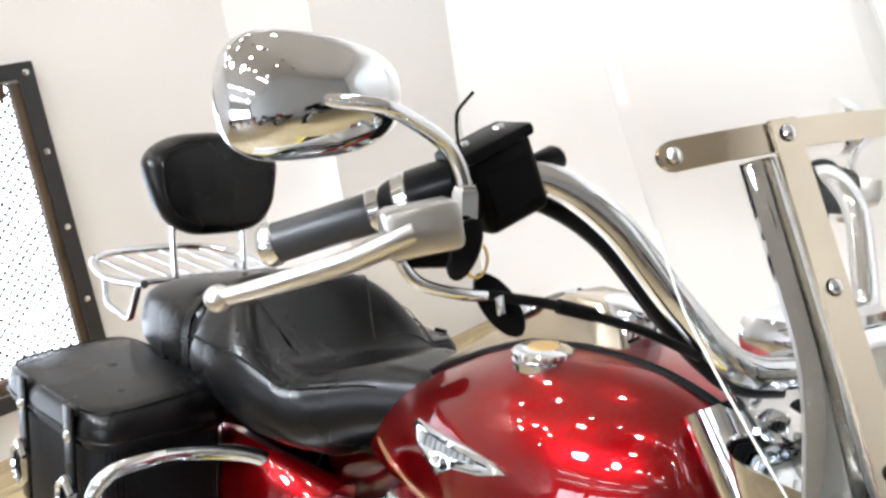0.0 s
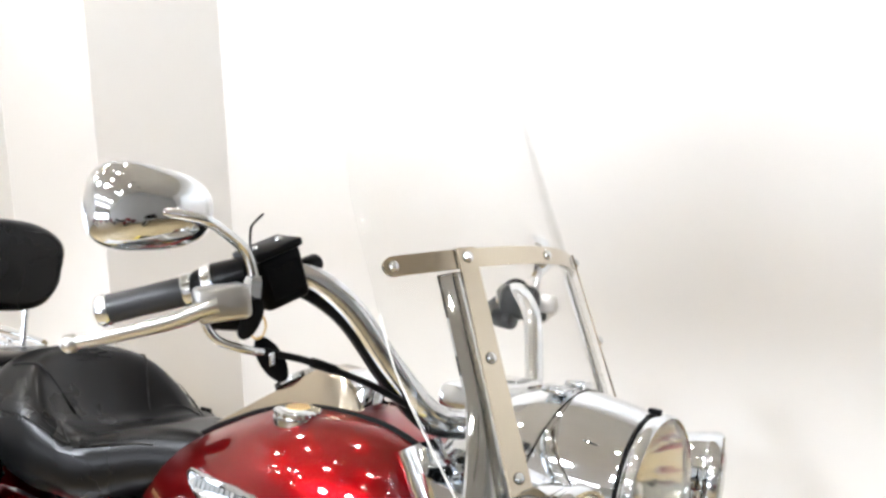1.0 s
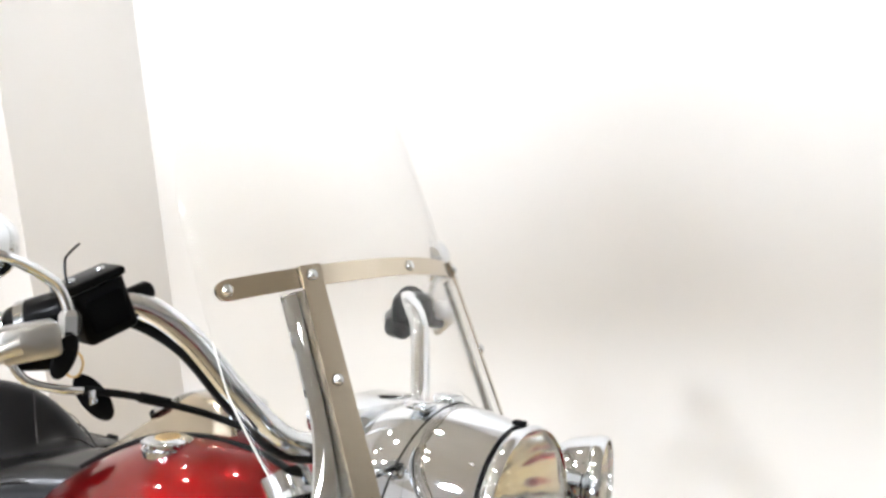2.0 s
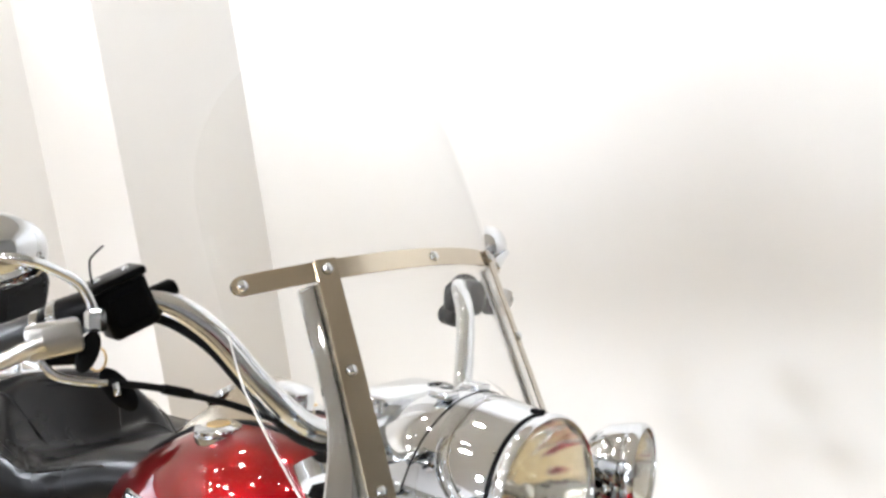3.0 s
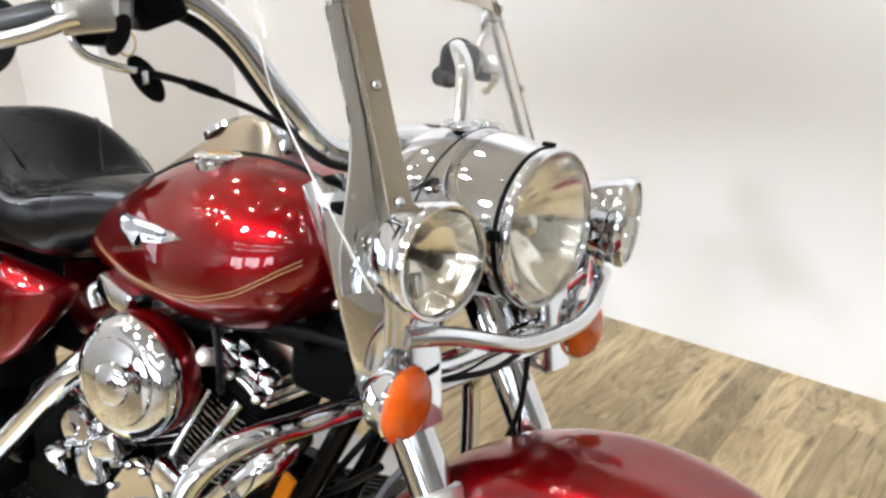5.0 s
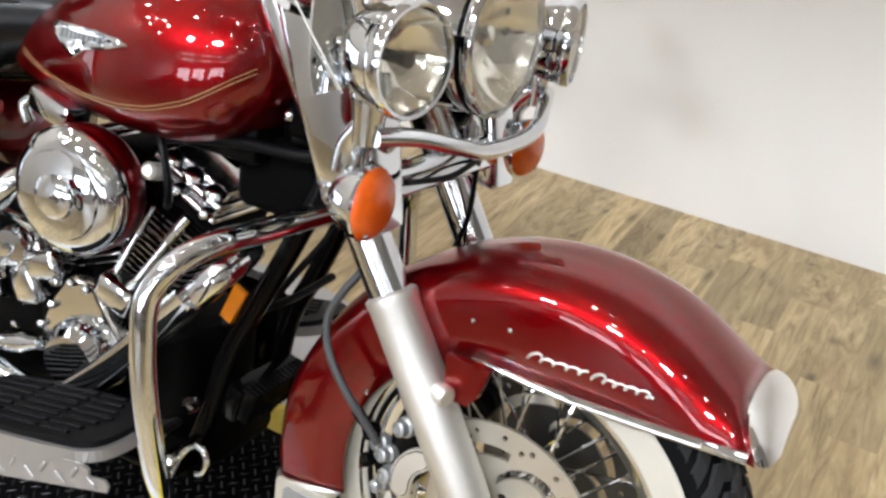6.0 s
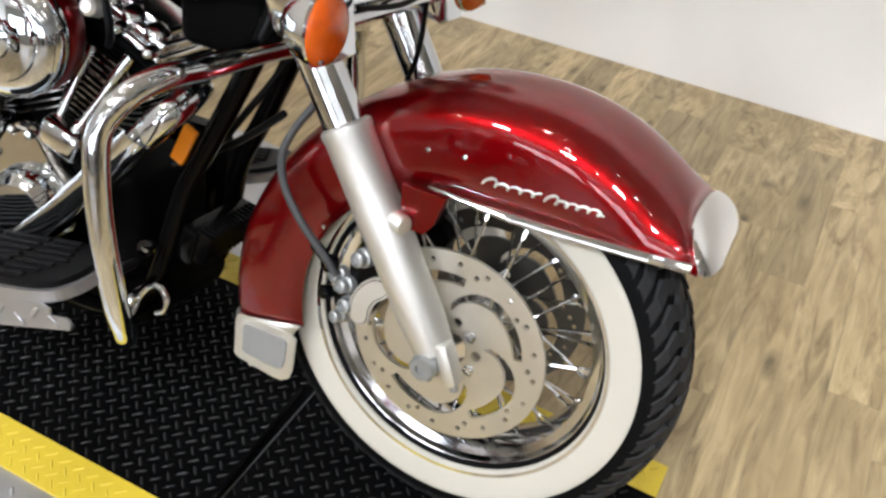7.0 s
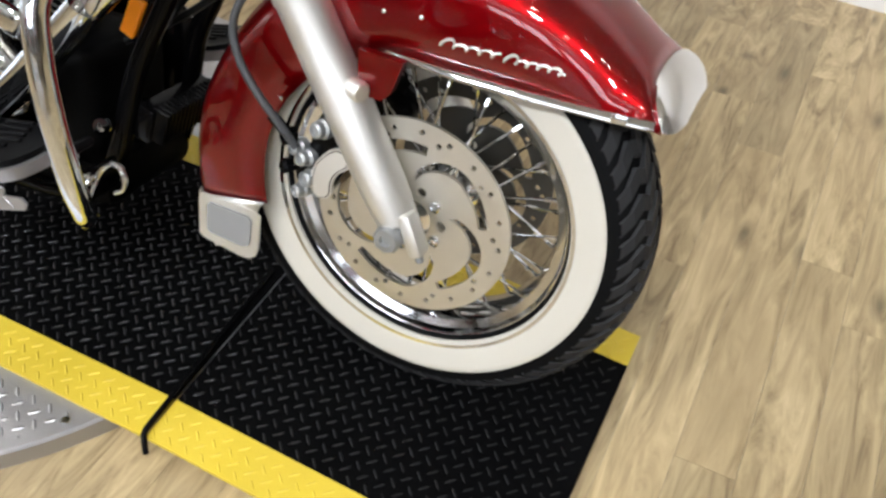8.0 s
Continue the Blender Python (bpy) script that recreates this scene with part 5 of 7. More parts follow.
# cables along the bars
part("throttle_cable", tube(bmesh.new(), [(-0.466, -0.342, 1.132), (-0.449, -0.308, 1.130), (-0.419, -0.265, 1.097), (-0.389, -0.218, 1.032), (-0.368, -0.168, 0.982), (-0.357, -0.10, 0.966)], 0.0052, 10), CABLE, bike, "black throttle cable")
part("wiring_loom", tube(bmesh.new(), [(-0.466, -0.348, 1.130), (-0.456, -0.307, 1.131), (-0.428, -0.262, 1.100), (-0.398, -0.216, 1.036), (-0.376, -0.166, 0.986), (-0.362, -0.10, 0.966)], 0.0062, 10), CABLE, bike, "black wiring loom")
part("idle_cable", tube(bmesh.new(), [(-0.432, -0.385, 1.074), (-0.420, -0.365, 1.070), (-0.405, -0.33, 1.062), (-0.385, -0.26, 1.038), (-0.37, -0.205, 1.012)], 0.0040, 10), CABLE, bike, "black control cable")
part("cable_sleeve", tube(bmesh.new(), [(-0.405, -0.33, 1.062), (-0.398, -0.30, 1.053)], 0.0056, 10, 0), BLACK_PLASTIC, bike)
part("brass_elbow", tube(bmesh.new(), [(-0.452, -0.436, 1.112), (-0.450, -0.436, 1.098), (-0.443, -0.425, 1.083), (-0.432, -0.400, 1.075), (-0.428, -0.380, 1.072)], 0.0045, 10), CHROME, bike, "bent metal cable elbow")
part("tie_strap", tube(bmesh.new(), [(-0.460, -0.376, 1.165), (-0.460, -0.380, 1.180), (-0.460, -0.381, 1.192), (-0.460, -0.379, 1.199), (-0.460, -0.366, 1.211)], 0.0013, 6, 4), BLACK_ENAMEL, bike, "loose cable tie tail")


def fob_pose(at, tilt, long):
    """A flat teardrop lying in the plane across the motorcycle, tilted in it."""
    return Matrix.Translation(at) @ Matrix.Rotation(radians(-25), 4, "Z") @ Matrix.Rotation(radians(tilt), 4, "X") @ Matrix.Rotation(radians(90), 4, "Y") @ Matrix.Diagonal((long, 1, 1, 1))


def fob_shape(r):
    return lathe(bmesh.new(), [(-0.004, 0.001), (-0.004, r * 0.8), (-0.002, r), (0.002, r), (0.004, r * 0.8), (0.004, 0.001)], segs=28)


keys = part("key_fob", turned(fob_shape(0.0125), fob_pose((-0.426, -0.368, 1.064), 37, 2.2)), BLACK_PLASTIC, bike, "black key fob hanging from the bar")
part("key_ring", tube(bmesh.new(), [(-0.426 + 0.003 * math.cos(t), -0.391 + 0.008 * math.cos(t), 1.098 + 0.012 * math.sin(t)) for t in [radians(40 * k) for k in range(10)]], 0.0012, 6, 2), BRASS, keys)
# small chrome plate on the fob's face, put there for its white glint
part("glint_plate", block(bmesh.new(), (0.002, 0.007, 0.014), Matrix.Translation((-0.419, -0.374, 1.066)) @ Matrix.Rotation(0.2, 4, "X"), 0.0008), CHROME, keys)
part("fob_cover", turned(fob_shape(0.0105), fob_pose((-0.428, -0.400, 1.106), -20, 2.1)), CABLE, keys, "dark grey key cover")


# fuel tank ---------------------------------------------------------------------
TANK = [(-0.405, 0.075, 0.815, 0.885), (-0.42, 0.110, 0.785, 0.91), (-0.45, 0.143, 0.752, 0.932), (-0.50, 0.168, 0.712, 0.948), (-0.56, 0.180, 0.695, 0.954), (-0.62, 0.181, 0.690, 0.952), (-0.68, 0.173, 0.690, 0.944), (-0.74, 0.159, 0.694, 0.922), (-0.80, 0.140, 0.700, 0.894), (-0.86, 0.118, 0.706, 0.862), (-0.92, 0.091, 0.713, 0.829), (-0.965, 0.066, 0.720, 0.798), (-0.995, 0.042, 0.728, 0.774), (-1.005, 0.016, 0.740, 0.756)]


def tank_point(x, a):
    """A point of the tank's skin: a = 0 at the top middle, pi at the bottom, clockwise to the right side."""
    for p, q in zip(TANK, TANK[1:]):
        if q[0] <= x <= p[0]:
            f = (p[0] - x) / (p[0] - q[0])
            hw, zb, zt = (p[k] + (q[k] - p[k]) * f for k in (1, 2, 3))
            break
    zm = zb + (zt - zb) * 0.42
    sa, ca = math.sin(a), math.cos(a)
    y = -hw * math.copysign(abs(sa) ** 0.82, sa)
    z = zm + (zt - zm) * abs(ca) ** 0.88 if ca > 0 else zm - (zm - zb) * abs(ca) ** 0.8
    return Vector((x, y, z))


def fuel_tank():
    bm = bmesh.new()
    xs = []
    for p, q in zip(TANK, TANK[1:]):
        xs += [p[0] + (q[0] - p[0]) * k / 3 for k in range(3)]
    xs.append(TANK[-1][0])
    skin(bm, [[tank_point(x, 2 * math.pi * k / 64) for k in range(64)] for x in xs])
    tank = part("fuel_tank", turned(bm, BODY), RED, bike, "candy red teardrop fuel tank")
    tank_smooth = tank.modifiers.new("smooth", "SMOOTH")
    tank_smooth.iterations, tank_smooth.factor = 4, 0.5
    # twin gold pinstripes along the flank
    for s in (-1, 1):
        for k, dz in enumerate((0.0, 0.0062)):
            pts = []
            for i in range(25):
                x = -0.43 - 0.46 * i / 24
                f = (i / 24)
                a = radians(110) - radians(22) * abs(2 * f - 0.95) ** 2 - (dz * 8)
                p = tank_point(x, a)
                n = (p - Vector((x, 0, 0.82))).normalized()
                q = p + n * 0.0012
                pts.append((q.x, q.y * (1 if s < 0 else -1), q.z))
            part("pinstripe", turned(tube(bmesh.new(), pts, 0.00055, 6, 2), BODY), GOLD_LINE, tank, "thin gold pinstripe")
    # badge, lying on the flank
    def flank(x, z, out):
        best = min((tank_point(x, radians(a)) for a in range(30, 130)), key=lambda p: abs(p.z - z))
        return Vector((x, best.y - out, z))
    outline = [(-0.094, 0.010), (-0.088, 0.017), (-0.03, 0.016), (0.03, 0.013), (0.075, 0.006), (0.094, -0.002), (0.06, -0.010), (0.01, -0.014), (-0.02, -0.030), (-0.045, -0.018), (-0.07, -0.006)]
    dense = []
    outline = [(u, v + 0.10 * u) for u, v in outline]
    for (x0, z0), (x1, z1) in zip(outline, outline[1:] + outline[:1]):
        dense += [(x0 + (x1 - x0) * k / 3, z0 + (z1 - z0) * k / 3) for k in range(3)]
    BX, BZ = -0.690, 0.833
    for s in (-1, 1):
        bm = bmesh.new()
        loops = []
        for grow, out in ((1.0, -0.003), (1.0, 0.003), (0.93, 0.0055), (0.80, 0.0055), (0.74, 0.0035)):
            loops.append([flank(BX + u * grow, BZ + v * grow, out) for u, v in dense])
        skin(bm, loops, caps=False)
        bm.verts.ensure_lookup_table()
        n = len(dense)
        mid = bm.verts.new(flank(BX - 0.01, BZ - 0.002, 0.0035))
        bm.verts.ensure_lookup_table()
        last = [bm.verts[len(bm.verts) - 1 - n + k] for k in range(n)]
        for k in range(n):
            bm.faces.new((last[k], last[(k + 1) % n], mid))
        badge = part("tank_badge", turned(bm if s < 0 else mirrored(bm), BODY), CHROME, tank, "chrome winged tank badge")
        if s > 0:
            bm.free()
        bm = bmesh.new()
        for k in range(9):
            u = -0.060 + 0.0115 * k
            corner = [(u, 0.1 * u + 0.0105 - 0.0007 * k), (u + 0.0065, 0.1 * u + 0.0103 - 0.0007 * k), (u + 0.0065, 0.1 * u - 0.002), (u, 0.1 * u - 0.002)]
            skin(bm, [[flank(BX + x, BZ + z, 0.003) for x, z in corner], [flank(BX + x, BZ + z, 0.0055) for x, z in corner]])
        part("badge_relief", turned(bm if s < 0 else mirrored(bm), BODY), BADGE_GREY, badge, "grey raised bars on the badge", False)
        if s > 0:
            bm.free()
    # filler cap
    for s, words in ((-1, "chrome fuel filler cap"), (1, "chrome fuel gauge cap")):
        M = BODY @ Matrix.Translation((-0.635, s * 0.084, 0.938)) @ Matrix.Rotation(s * radians(-4), 4, "X") @ Matrix.Scale(0.78, 4)
        cap = part("fuel_cap", lathe(bmesh.new(), [(-0.014, 0.043), (-0.002, 0.044), (0.000, 0.040), (0.003, 0.041), (0.010, 0.041), (0.012, 0.038), (0.014, 0.026), (0.015, 0.001)], M, 40), CHROME, tank, words)
        bm = bmesh.new()
        for k in range(20):
            a = 2 * math.pi * k / 20
            block(bm, (0.005, 0.007, 0.008), M @ Matrix.Rotation(a, 4, "Z") @ Matrix.Translation((0.0410, 0, 0.0065)), 0.001, 1)
        tagged(part("cap_knurl", bm, CHROME, cap), kind="stuff")
        part("cap_disc", lathe(bmesh.new(), [(0.0143, 0.022), (0.0158, 0.021), (0.0163, 0.001)], M, 28), BRASS, cap, "golden cap centre")
    # console with the speedometer
    rings = []
    for x, hw, z0, z1 in ((-0.945, 0.020, 0.78, 0.830), (-0.90, 0.034, 0.80, 0.848), (-0.84, 0.042, 0.82, 0.884), (-0.76, 0.046, 0.84, 0.932), (-0.70, 0.048, 0.86, 0.968), (-0.645, 0.050, 0.88, 1.000), (-0.60, 0.050, 0.88, 0.998), (-0.575, 0.048, 0.88, 0.985), (-0.562, 0.046, 0.88, 0.95), (-0.555, 0.04, 0.88, 0.93)):
        c = min(0.009, hw * 0.4)
        rings.append([(x, -hw, z0), (x, -hw * 0.80, z1 - c), (x, -hw * 0.80 + c * 0.3, z1 - c * 0.3), (x, -hw * 0.80 + c, z1), (x, hw * 0.80 - c, z1), (x, hw * 0.80 - c * 0.3, z1 - c * 0.3), (x, hw * 0.80, z1 - c), (x, hw, z0)])
    bm = bmesh.new()
    skin(bm, rings)
    con = part("console", turned(bm, BODY), BRUSHED, tank, "chrome tank console")
    M = BODY @ Matrix.Translation((-0.700, 0, 0.972)) @ Matrix.Rotation(radians(-30), 4, "Y")
    dial = part("speedometer", lathe(bmesh.new(), [(-0.004, 0.046), (0.003, 0.046), (0.005, 0.043), (0.002, 0.040), (0.002, 0.001)], M, 40), CHROME, con, "round speedometer")
    part("dial_face", lathe(bmesh.new(), [(0.0022, 0.039), (0.0028, 0.039), (0.0028, 0.001)], M, 32), DIAL, dial, "grey dial")
    # black rubber strip along the joint of tank and console, and the chrome dash end
    for s in (-1, 1):
        line = []
        for k in range(17):
            x = -0.94 + 0.53 * k / 16
            top = tank_point(x, radians(18))
            line.append((x, s * min(0.053, abs(top.y)), top.z + 0.001))
        part("edge_strip", turned(tube(bmesh.new(), line, 0.0055, 8, 2), BODY), RUBBER, tank, "black rubber edge strip")
    part("dash_end", turned(lathe(bmesh.new(), [(-0.03, 0.034), (0.030, 0.036), (0.040, 0.033), (0.044, 0.024), (0.045, 0.001)], Matrix.Translation((-0.585, 0.0, 0.955)) @ Matrix.Rotation(radians(8), 4, "Y"), 28), BODY), CHROME, con, "round chrome dash end")
    return tank


fuel_tank()

# seat ------------------------------------------------------------------------
def along(table, x):
    """Read a value from a table of (x, value) pairs that runs backwards."""
    for (a, va), (b, vb) in zip(table, table[1:]):
        if b <= x <= a:
            f = (a - x) / (a - b)
            return va + (vb - va) * (f * f * (3 - 2 * f) * 0.4 + f * 0.6)
    return table[-1][1] if x < table[-1][0] else table[0][1]


SEAT_HALF = [(-0.79, 0.030), (-0.85, 0.072), (-0.92, 0.108), (-0.98, 0.145), (-1.04, 0.176), (-1.10, 0.196), (-1.16, 0.202), (-1.22, 0.197), (-1.275, 0.178)]
SEAT_LOW = [(-0.79, 0.815), (-0.85, 0.775), (-0.92, 0.742), (-1.0, 0.698), (-1.1, 0.698), (-1.2, 0.730), (-1.275, 0.765)]
SEAT_BASE = [(-0.79, 0.848), (-0.85, 0.866), (-0.91, 0.868), (-0.97, 0.860), (-1.03, 0.850), (-1.10, 0.846), (-1.275, 0.845)]


def seat_top(x, v):
    """Height of the bucket seat at x, v from -1 to 1 across it."""
    z = along(SEAT_BASE, x) - 0.018 * math.cos(v * 1.4) * min(1, max(0, (-0.93 - x) / 0.08))
    w = min(1, max(0, (-1.085 + 0.095 * abs(v) ** 2.2 - x) / 0.125))
    w = w * w * (3 - 2 * w)
    rim = 0.946 - 0.070 * abs(v) ** 3.0
    back = min(1, max(0, (-1.235 - x) / 0.04))
    return z + (rim - z) * w - 0.035 * back * back


def seat():
    rings = []
    n = 36
    for k in range(65):
        x = -0.79 - 0.485 * k / 64
        hw, zb = along(SEAT_HALF, x), along(SEAT_LOW, x)
        ring = []
        for i in range(n + 1):
            v = -1 + 2 * i / n
            edge = max(0.0, abs(v) - 0.55) / 0.45
            z = seat_top(x, v)
            ring.append((x, hw * v * (1 - 0.03 * edge), z - 0.030 * edge ** 2.4))
        zt = ring[-1][2]
        side = [(x, hw * 1.0, zt - (zt - zb) * 0.2), (x, hw * 1.005, zt - (zt - zb) * 0.45), (x, hw * 0.97, zt - (zt - zb) * 0.75), (x, hw * 0.86, zb)]
        ring += side + [(x, 0, zb)] + [(x, -y, z) for _, y, z in side[::-1]]
        rings.append(ring)
    bm = bmesh.new()
    skin(bm, rings)
    SEAT = BODY @ Matrix.Translation((0, -0.018, 0)) @ Matrix.Diagonal((1, 0.91, 1, 1))
    s1 = part("seat", turned(bm, SEAT), LEATHER, bike, "black leather bucket seat")
    sm = s1.modifiers.new("smooth", "SMOOTH")
    sm.iterations, sm.factor = 14, 0.5
    # stitched seams: round the seat edge, round the bucket floor and up its back
    def on_seat(x, v, up):
        edge = max(0.0, abs(v) - 0.55) / 0.45
        return (x, along(SEAT_HALF, x) * v * (1 - 0.03 * edge), seat_top(x, v) - 0.030 * edge ** 2.4 + up)

    def stitch(line, r=0.0017):
        part("seam", turned(tube(bmesh.new(), line, r, 6, 4), SEAT), LEATHER, s1, "raised stitched seam")

    for s in (-1, 1):
        stitch([on_seat(-0.90 - 0.36 * k / 16, s * 0.965, 0.0005) for k in range(17)], 0.0020)
        stitch([on_seat(-0.90 - 0.36 * k / 16, s * 0.90, -0.0004) for k in range(17)], 0.0008)
        stitch([on_seat(x, s * v, 0.0) for x, v in ((-1.025, 0.94), (-1.06, 0.80), (-1.082, 0.62), (-1.092, 0.42), (-1.096, 0.2), (-1.097, 0.0))])
        stitch([on_seat(x, s * v, 0.0) for x, v in ((-1.092, 0.40), (-1.125, 0.48), (-1.16, 0.58), (-1.195, 0.66), (-1.215, 0.70))])
    # small mark embossed in the back of the bucket
    for k, wide in enumerate((0.030, 0.044, 0.030)):
        x = -1.178 - 0.009 * k
        stitch([on_seat(x, -wide / 0.2, -0.0003), on_seat(x, 0, 0.0), on_seat(x, wide / 0.2, -0.0003)], 0.0009)
    # pillion pad
    rings = []
    for x, wt, wb, zb, zt in ((-1.255, 0.12, 0.14, 0.78, 0.895), (-1.275, 0.145, 0.165, 0.765, 0.915), (-1.33, 0.155, 0.178, 0.76, 0.918), (-1.40, 0.15, 0.175, 0.765, 0.912), (-1.47, 0.14, 0.165, 0.775, 0.905), (-1.53, 0.12, 0.145, 0.785, 0.892), (-1.555, 0.09, 0.11, 0.80, 0.87)):
        ring = []
        for k in range(32):
            a = 2 * math.pi * k / 32
            ca, sa = math.cos(a), math.sin(a)
            hw = wt + (wb - wt) * (0.5 - 0.5 * sa)
            ring.append((x, hw * math.copysign(abs(ca) ** 0.5, ca), (zb + zt) / 2 + (zt - zb) / 2 * math.copysign(abs(sa) ** 0.55, sa)))
        rings.append(ring)
    bm = bmesh.new()
    skin(bm, rings)
    pad = part("pillion_pad", turned(bm, BODY), LEATHER, bike, "black leather pillion pad")
    sub = pad.modifiers.new("smooth", "SUBSURF")
    sub.levels = sub.render_levels = 2
    # grab strap across the joint
    bm = bmesh.new()
    arc = [(-1.272 - 0.006 * math.sin(t), 0.176 * math.copysign(abs(math.cos(t)) ** 0.5, math.cos(t)), 0.80 + 0.120 * abs(math.sin(t)) ** 0.55) for t in [math.pi * k / 16 for k in range(17)]]
    rings = [[(x - 0.010, y, z), (x + 0.010, y, z), (x + 0.010, y * 1.02, z + 0.004), (x - 0.010, y * 1.02, z + 0.004)] for x, y, z in arc]
    skin(bm, rings)
    part("grab_strap", turned(bm, BODY), LEATHER, bike, "black leather passenger strap")


seat()


def backrest():
    rings = []
    for d, k in ((-0.030, 0.80), (-0.026, 0.92), (-0.012, 0.99), (0.008, 1.0), (0.022, 0.965), (0.030, 0.90), (0.034, 0.78), (0.037, 0.45), (0.038, 0.08)):
        ring = []
        for t in range(48):
            a = 2 * math.pi * t / 48
            ca, sa = math.cos(a), math.sin(a)
            hz = 0.091 * math.copysign(abs(sa) ** 0.52, sa)
            hy = 0.124 * math.copysign(abs(ca) ** 0.56, ca) * (1 + 0.16 * hz / 0.091 - 0.08 * (hz / 0.091) ** 2)
            if hz > 0:
                hz *= 1 - 0.20 * (hy / 0.126) ** 2
            ring.append((-1.50 + d - 0.15 * hz * k, hy * k, 1.064 + hz * k))
        rings.append(ring)
    bm = bmesh.new()
    skin(bm, rings)
    pad = part("backrest", turned(bm, BODY), LEATHER, bike, "black leather passenger backrest pad")
    ringm = [(-1.50 + 0.0285 - 0.15 * hz, y, 1.064 + hz) for y, hz in [(0.108 * math.copysign(abs(math.cos(a)) ** 0.6, math.cos(a)) * (1 + 0.1 * math.sin(a)), 0.070 * math.copysign(abs(math.sin(a)) ** 0.6, math.sin(a))) for a in [2 * math.pi * k / 36 for k in range(37)]]]
    part("seam", turned(tube(bmesh.new(), [(x + 0.004, y, z) for x, y, z in ringm], 0.0018, 6, 0), BODY), LEATHER, pad)
    for s in (-1, 1):
        part("backrest_post", turned(tube(bmesh.new(), [(-1.50, s * 0.071, 0.80), (-1.515, s * 0.071, 0.93), (-1.515, s * 0.071, 1.03)], 0.0065, 12), BODY), CHROME, bike, "chrome backrest post")


backrest()


def rack():
    loop = [(-1.49, -0.14, 0.895), (-1.60, -0.141, 0.886), (-1.68, -0.138, 0.888), (-1.745, -0.125, 0.899), (-1.79, -0.08, 0.905), (-1.80, 0.0, 0.906), (-1.79, 0.10, 0.905), (-1.745, 0.15, 0.899), (-1.66, 0.165, 0.893), (-1.56, 0.15, 0.890)]
    r = part("luggage_rack", turned(tube(bmesh.new(), loop, 0.008, 12), BODY), CHROME, bike, "chrome tube luggage rack")
    for y in (-0.10, -0.055, -0.01, 0.035, 0.08, 0.12):
        part("rack_rail", turned(tube(bmesh.new(), [(-1.56, y, 0.887), (-1.79, y, 0.901)], 0.0045, 10, 0), BODY), CHROME, r)
    part("rack_cross", turned(tube(bmesh.new(), [(-1.56, -0.14, 0.884), (-1.56, 0.15, 0.884)], 0.006, 10, 0), BODY), CHROME, r)
    for s in (-1, 1):
        part("rack_stay", turned(tube(bmesh.new(), [(-1.665, s * 0.138, 0.883), (-1.655, s * 0.139, 0.841), (-1.645, s * 0.140, 0.834), (-1.552, s * 0.144, 0.823), (-1.540, s * 0.144, 0.828), (-1.508, s * 0.144, 0.885)], 0.006, 10, 0), BODY), CHROME, r)


rack()


